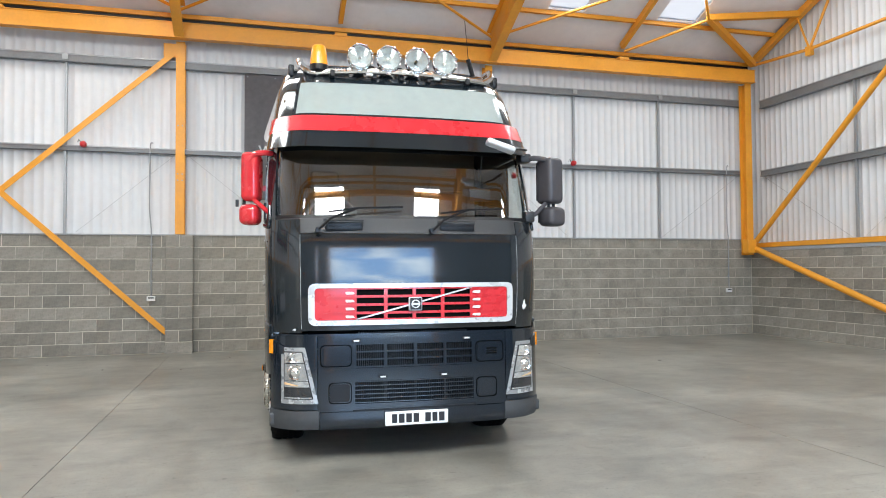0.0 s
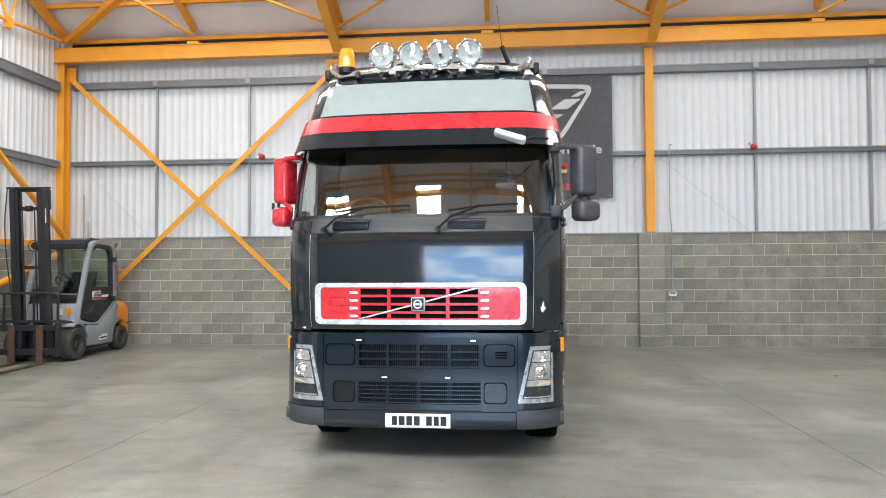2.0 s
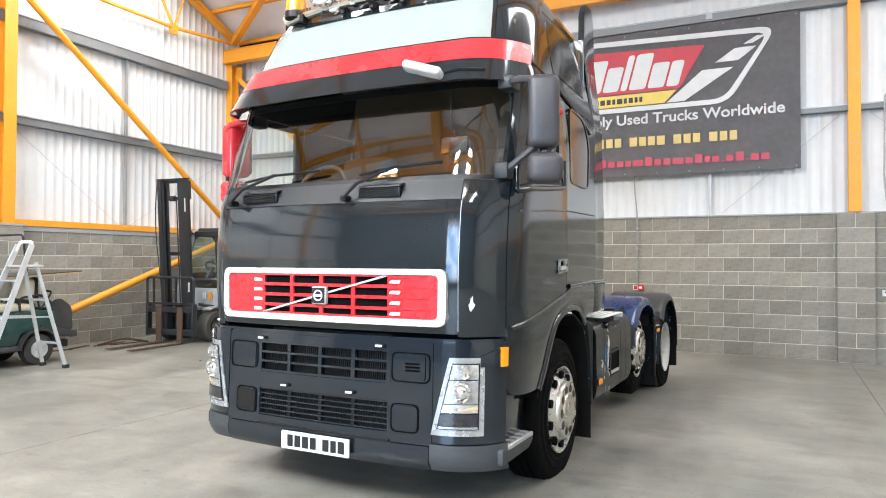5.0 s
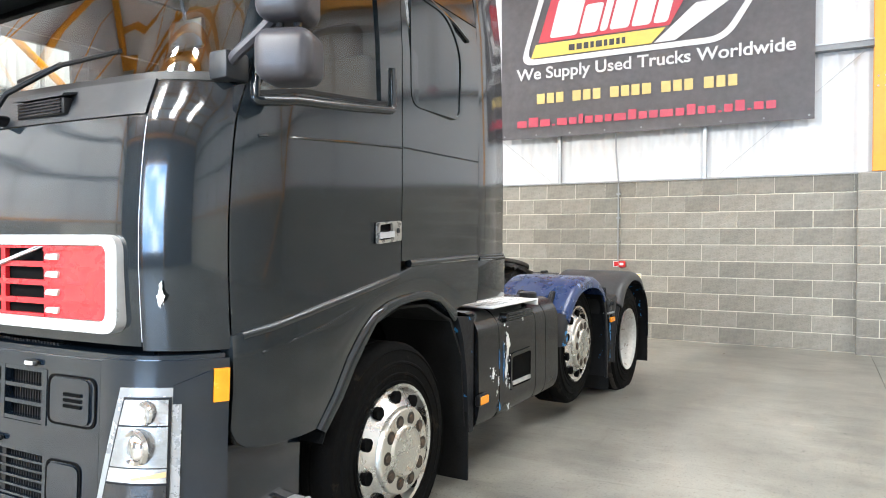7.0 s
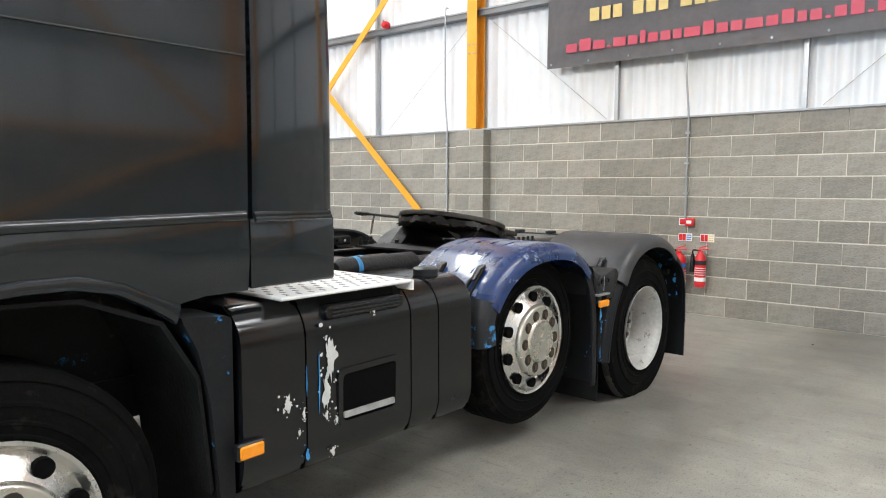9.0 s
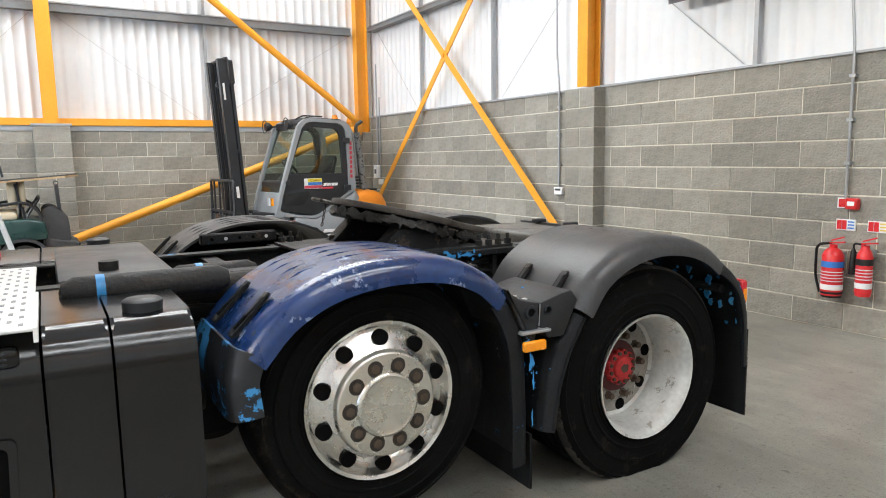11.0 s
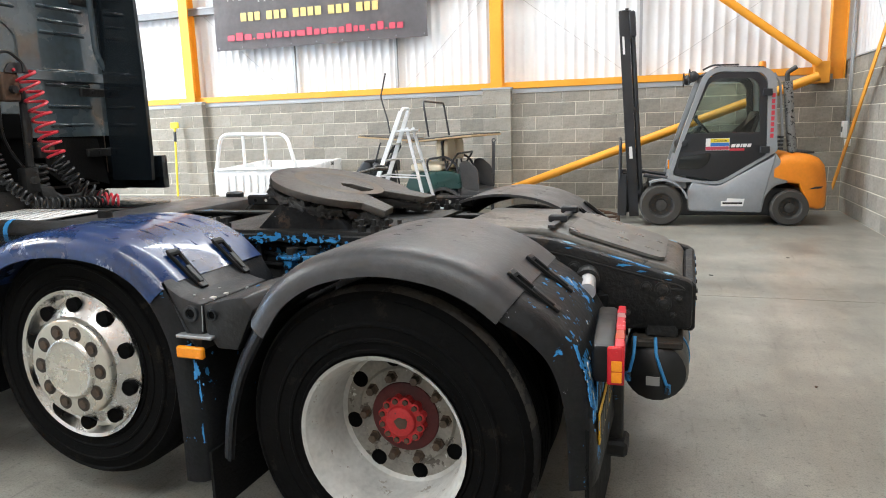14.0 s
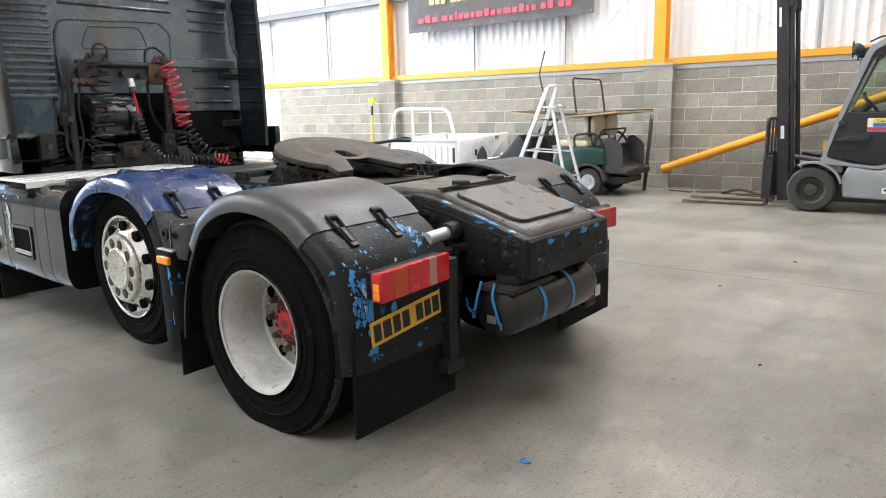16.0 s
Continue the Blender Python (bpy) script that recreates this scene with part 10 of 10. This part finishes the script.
    part("seat_cushion", prismm(rounded([(0.02, 0.77), (0.52, 0.77), (0.52, 0.87), (0.0, 0.89)], 0.05, 4), "X", -0.46, 0.46, 0.03, 3), CREAM, c, "cream vinyl seat cushion", 50)
    for sg in (1, -1):
        bk = rounded([(0.06, 0.94), (0.44, 0.92), (0.45, 1.20), (0.38, 1.27), (0.10, 1.27), (0.03, 1.20)], 0.10, 4)
        b = part("backrest", prismm([(sg * p[0], p[1]) for p in bk], "Y", 0.43, 0.53, 0.035, 3), CREAM, c, "cream vinyl backrest", 50)
        part("backrest_rear", prismm([(sg * p[0], p[1]) for p in bk], "Y", 0.555, 0.63, 0.03, 3), CREAM, b, smooth=50)
        part("backrest_board", boxm(*sorted((sg * 0.05, sg * 0.47)), 0.535, 0.55, 0.93, 1.24), FBLACK, b)
        part("backrest_post", rodm((sg * 0.25, 0.55, 0.78), (sg * 0.25, 0.56, 1.0), 0.016, 8), FBLACK, c)
    part("bag_well", prismm(rounded([(0.80, 0.36), (1.18, 0.36), (1.20, 0.44), (0.88, 0.50), (0.82, 0.80), (0.78, 0.80)], 0.03, 3), "X", -0.45, 0.45, 0.02), GREYF, c, smooth=30)
    for sg in (1, -1):
        part("bag_guard", prismm(rounded([(0.78, 0.48), (1.12, 0.44), (1.10, 0.80), (0.92, 0.94), (0.80, 0.90)], 0.07, 4), "X", *sorted((sg * 0.40, sg * 0.44)), 0.012), GREYF, c, "grey moulded side guard", 40)
        part("canopy_post", rodm((sg * 0.43, 0.60, 0.78), (sg * 0.43, 0.52, 1.235), 0.014, 8), FBLACK, c)
        part("canopy_post", rodm((sg * 0.43, -0.62, 0.88), (sg * 0.43, -0.50, 1.235), 0.014, 8), FBLACK, c)
    part("rear_rail", tubem(bent([(-0.45, 0.62, 0.80), (-0.45, 0.78, 1.04), (0.45, 0.78, 1.04), (0.45, 0.62, 0.80)], 0.08), 0.016, 8), MASTM, c, smooth=40)
    part("rear_plate", boxm(-0.40, 0.40, 1.12, 1.22, 0.34, 0.42, 0.01), FBLACK, c)


golf_cart()
b1 = tagged(new("plywood_board", None), "long plywood board lying across the golf cart", "board")
b1.matrix_world = pose(-5.35, 8.55, 1.275, 4.0, 0, -12)
part("panel", boxm(-0.50, 0.50, -0.62, 0.56, -0.012, 0.012, 0.002), PLY, b1)
part("dark_top_sheet", boxm(-0.495, 0.495, -0.61, 0.55, 0.0125, 0.03, 0.003), FRIM, b1, "dark felt on the top side")
b2 = tagged(new("plywood_board", None), "short plywood board on the front of the golf cart", "board")
b2.matrix_world = pose(-5.3, 7.58, 1.29, -5.0, 0, 6)
part("panel", boxm(-0.44, 0.46, -0.52, 0.34, -0.012, 0.012, 0.002), PLY, b2)
part("dark_top_sheet", boxm(-0.43, 0.45, -0.51, 0.33, 0.0125, 0.026, 0.003), FRIM, b2)
hoop_frame = thing("tube_frame", "black bent tube frame standing on the boards", "tube frame", pose(-5.42, 8.18, 1.29))
part("hoop", tubem(bent([(0.50, 0.07, 0.02), (0.51, 0.0, 0.56), (-0.47, 0.01, 0.55), (-0.46, 0.10, 0.02)], 0.07), 0.016, 8), MASTM, hoop_frame, smooth=40)
stick = thing("bent_rod", "dark crooked steel rod leaning at the gable wall", "rod", pose(-5.5, 7.3, 0))
part("shaft", tubem(bent([(0.25, 0.38, 0.02), (0.05, 0.06, 1.58), (0, -0.07, 1.97), (-0.03, 0.02, 2.35)], 0.06), 0.013, 7), MASTM, stick, smooth=40)
post = thing("steel_post", "dark square steel post leaning against the gable wall", "post", pose(-6.2, 8.95, 0))
bmp = bar(bmesh.new(), (0.20, 0.02, 0.0), (-0.12, -0.02, 1.17), 0.05, 0.05)
part("shaft", bmp, MASTM, post)
part("end_loop", tubem([(-0.12 + 0.0 * k, -0.02 + 0.03 * math.cos(k * math.tau / 10), 1.20 + 0.03 * math.sin(k * math.tau / 10)) for k in range(10)], 0.008, 6, True), MASTM, post)


# ---- aluminium step ladder ----
def step_ladder():
    s = thing("step_ladder", "open aluminium step ladder standing beside the golf cart", "step ladder", pose(-4.58, 8.02, 0))
    for sg in (1, -1):
        part("front_stile", bar(bmesh.new(), (sg * 0.26, -0.70, 0.01), (sg * 0.15, -0.02, 1.70), 0.03, 0.065, (0, 1, 0.4)), ALU, s)
        part("rear_stile", bar(bmesh.new(), (sg * 0.25, 0.42, 0.01), (sg * 0.13, 0.05, 1.46), 0.025, 0.045, (0, 1, -0.3)), ALU, s)
        for y, x in ((-0.70, 0.26), (0.42, 0.25)):
            part("foot", boxm(sg * x - 0.03, sg * x + 0.03, y - 0.04, y + 0.04, 0.0, 0.05, 0.006), FBLACK, s)
        part("spread_stay", bar(bmesh.new(), (sg * 0.21, -0.40, 0.75), (sg * 0.19, 0.235, 0.72), 0.004, 0.02), ALU, s)
    for k in range(1, 6):
        z = 0.24 * k + 0.02
        y, x = -0.70 + 0.68 * z / 1.70, 0.26 - 0.11 * z / 1.7
        part("tread", boxm(-x, x, y - 0.045, y + 0.045, z - 0.012, z + 0.012, 0.003), ALU, s)
    part("platform", boxm(-0.17, 0.17, -0.16, 0.14, 1.40, 1.43, 0.005), ALU, s)
    part("top_hoop", tubem(bent([(0.15, -0.04, 1.62), (0.13, 0.0, 1.74), (-0.13, 0.0, 1.74), (-0.15, -0.04, 1.62)], 0.05), 0.022, 8), WHITEV, s, "white plastic top handle", 40)
    for z in (0.35, 0.95):
        w = 0.25 - 0.12 * z / 1.46
        y = 0.42 - 0.37 * z / 1.46
        part("rear_brace", bar(bmesh.new(), (-w, y, z), (w, y, z), 0.02, 0.03), ALU, s)


step_ladder()


# ---- white pickup bed ----
def pickup_bed():
    p = thing("pickup_bed", "white pickup truck bed with a bent tube headboard, taken off", "pickup bed", pose(-4.42, 5.45, 0, 0, 0, 6))
    # the headboard looks along +x, the bed runs back towards the gable wall
    L, Wd = 1.90, 0.70
    part("headboard_panel", boxm(-0.03, 0.0, -Wd, Wd, 0.42, 0.86, 0.008), WHITEV, p, "white ribbed headboard", 30)
    for k in range(9):
        y = -0.52 + k * 0.13
        part("pressed_rib", boxm(0.0, 0.018, y - 0.028, y + 0.028, 0.50, 0.78, 0.012, 2), WHITEV, p, smooth=40)
    part("top_rail", boxm(-0.05, 0.03, -Wd - 0.02, Wd + 0.02, 0.86, 0.90, 0.012, 2), WHITEV, p, smooth=40)
    part("tube_headboard", tubem(bent([(0, -Wd + 0.02, 0.90), (0, -Wd + 0.13, 1.44), (0, Wd - 0.13, 1.42), (0, Wd, 0.90)], 0.16, 6), 0.030, 12), WHITEV, p, "white bent tube guard", 40)
    for y in (-0.18, 0.20):
        part("guard_bar", rodm((0, y, 0.90), (0, y, 1.42), 0.024, 10), WHITEV, p, smooth=40)
    for sg in (1, -1):
        o = [(-L, 0.50), (-1.22, 0.50)] + [(-0.93 - 0.29 * math.cos(radians(a)), 0.44 + 0.29 * math.sin(radians(a))) for a in range(12, 169, 12)] + [(-0.64, 0.50), (-0.03, 0.46), (-0.03, 0.875), (-L, 0.94)]
        part("side_panel", prismm(o, "Y", *sorted((sg * (Wd - 0.04), sg * (Wd + 0.06))), 0.012, 2), WHITEV, p, "white bed side with a wheel arch", 30)
        part("arch_lining", shell_arc_x(-0.93, 0.44, 0.28, 0.31, 5, 175, sg * (Wd - 0.25), sg * (Wd - 0.04)), FBLACK, p, smooth=40)
    part("filler_flap", boxm(-0.66, -0.58, Wd + 0.06, Wd + 0.066, 0.58, 0.69, 0.004), FBLACK, p, "black filler recess")
    for k, (x, z) in enumerate(((-1.50, 0.84), (-1.45, 0.84), (-1.40, 0.84))):
        part("decal_bar", boxm(x, x + 0.032, Wd + 0.06, Wd + 0.063, z, z + 0.06), FRIM, p, "small grey decal")
    part("latch_strip", boxm(0.0, 0.025, Wd - 0.05, Wd - 0.01, 0.50, 0.76, 0.006), FBLACK, p, "black latch strip")
    part("bed_floor", boxm(-L, -0.03, -Wd + 0.04, Wd - 0.04, 0.44, 0.47), WHITEV, p)
    part("tailgate", boxm(-L - 0.04, -L, -Wd + 0.05, Wd - 0.05, 0.47, 0.92, 0.012), WHITEV, p)
    for x in (-1.35, -0.25):
        for y in (-0.45, 0.45):
            part("support_block", boxm(x - 0.08, x + 0.08, y - 0.08, y + 0.08, 0.0, 0.44, 0.006), PLY, p, "wooden support block")


def shell_arc_x(x, z, r0, r1, a0, a1, y0, y1, n=12):
    bm = shell_arc(x, z, r0, r1, a0, a1, y0, y1, n)
    for v in bm.verts:
        v.co = Vector((v.co.y, v.co.x, v.co.z))
    return bm


pickup_bed()

# ---- small things at the gable wall and on the floor ----
lev = thing("measuring_pole", "yellow and black pole leaning on the gable wall", "pole", pose(-6.36, 2.38, 0))
part("shaft", bar(bmesh.new(), (0.12, 0.0, 0.0), (0.0, 0.0, 1.62), 0.035, 0.025, (0, 1, 0)), YEL, lev)
part("black_sleeve", bar(bmesh.new(), (0.022, 0, 1.32), (0.008, 0, 1.52), 0.042, 0.034, (0, 1, 0)), FBLACK, lev)
part("head", boxm(-0.03, 0.03, -0.09, 0.09, 1.58, 1.70, 0.012), YEL, lev, "yellow plastic head")
crow = thing("crowbar", "rusty bent crowbar lying on the concrete floor", "crowbar", pose(-5.85, 10.55, 0.0))
part("shaft", tubem(bent([(-0.20, -0.32, 0.02), (0.02, -0.06, 0.11), (0.10, 0.05, 0.12), (0.08, 0.50, 0.02)], 0.08), 0.02, 8), RUST, crow, smooth=40)
for k, (x, y, a, l, w) in enumerate(((-6.15, 10.55, 8, 0.7, 0.06), (-5.98, 10.75, -6, 0.6, 0.05), (-6.2, 10.0, 20, 0.45, 0.08), (-6.1, 9.55, -14, 0.4, 0.07))):
    s = thing("steel_strip", "rusty flat steel strip lying on the floor", "scrap", pose(x, y, 0.0, 0, 0, a), group="scrap strips on the floor")
    part("strip", boxm(-w / 2, w / 2, -l / 2, l / 2, 0.001, 0.014, 0.002), RUST, s)


def flake(name, x, y, r, material, label, seed, h=0.006):
    """A crumpled scrap of litter on the floor."""
    rnd = random.Random(seed)
    t = thing(name, label, "litter", pose(x, y, 0, 0, 0, rnd.uniform(0, 360)), group="litter on the floor")
    bm = bmesh.new()
    n = 9
    top = bm.verts.new((0, 0, h))
    ring = [bm.verts.new((r * rnd.uniform(0.5, 1.1) * math.cos(k * math.tau / n), r * 0.6 * rnd.uniform(0.5, 1.1) * math.sin(k * math.tau / n), 0.001 + rnd.uniform(0, h))) for k in range(n)]
    low = [bm.verts.new((v.co.x * 0.9, v.co.y * 0.9, 0.0)) for v in ring]
    for k in range(n):
        bm.faces.new((ring[k - 1], ring[k], top))
        bm.faces.new((low[k - 1], low[k], ring[k], ring[k - 1]))
    bm.faces.new(low[::-1])
    part("scrap_piece", bm, material, t)


flake("paint_flake", 2.87, 12.10, 0.032, BLUECHIP, "bright blue flake of paint on the concrete floor", 3, 0.014)
for k, (x, y, r) in enumerate(((-0.4, 11.9, 0.02), (6.9, 11.8, 0.035), (7.4, 10.6, 0.03), (1.2, 12.6, 0.018), (-1.6, 12.2, 0.022), (0.3, 13.2, 0.02), (3.9, 13.4, 0.016), (-2.6, 13.0, 0.02), (-3.2, 9.8, 0.02))):
    flake("dirt_crumb", x, y, r, TRIMBLK if k % 3 else RUST, "dark crumb of dirt on the concrete floor", 20 + k)

# ---- block courses (pieces of the walls, last) ----
lay_blocks(wall_back, Matrix.Translation((LX, BY, 0)), RX - LX, 10, (0.0, 13.6), "back")
lay_blocks(wall_left, Matrix.Translation((LX, -1.2, 0)) @ pose(0, 0, 0, 0, 0, 90), BY + 1.2, 9, (0.9, 15.2), "left", top=0.18)
lay_blocks(wall_right, Matrix.Translation((RX, BY, 0)) @ pose(0, 0, 0, 0, 0, -90), BY - 4.0, 9, (0.0, 6.0), "right", top=0.18)
for p, m in piers:
    n = 10 if p.children[0].bound_box[6][2] > 2.2 else 9
    for c in range(n):
        ws = (0.5,) if c % 2 == 0 else (0.25, 0.25)
        s = 0.0
        for w in ws:
            q = (round(w - 0.011, 3), 0.214, "pier")
            if q not in BLOCKS:
                BLOCKS[q] = block_mesh("block", q[0], q[1], 0.172)
            ob = new("block", BLOCKS[q])
            ob.parent = p
            ob.matrix_local = m @ Matrix.Translation((s + 0.0055, 0, c * 0.225 + 0.0055))
            s += w
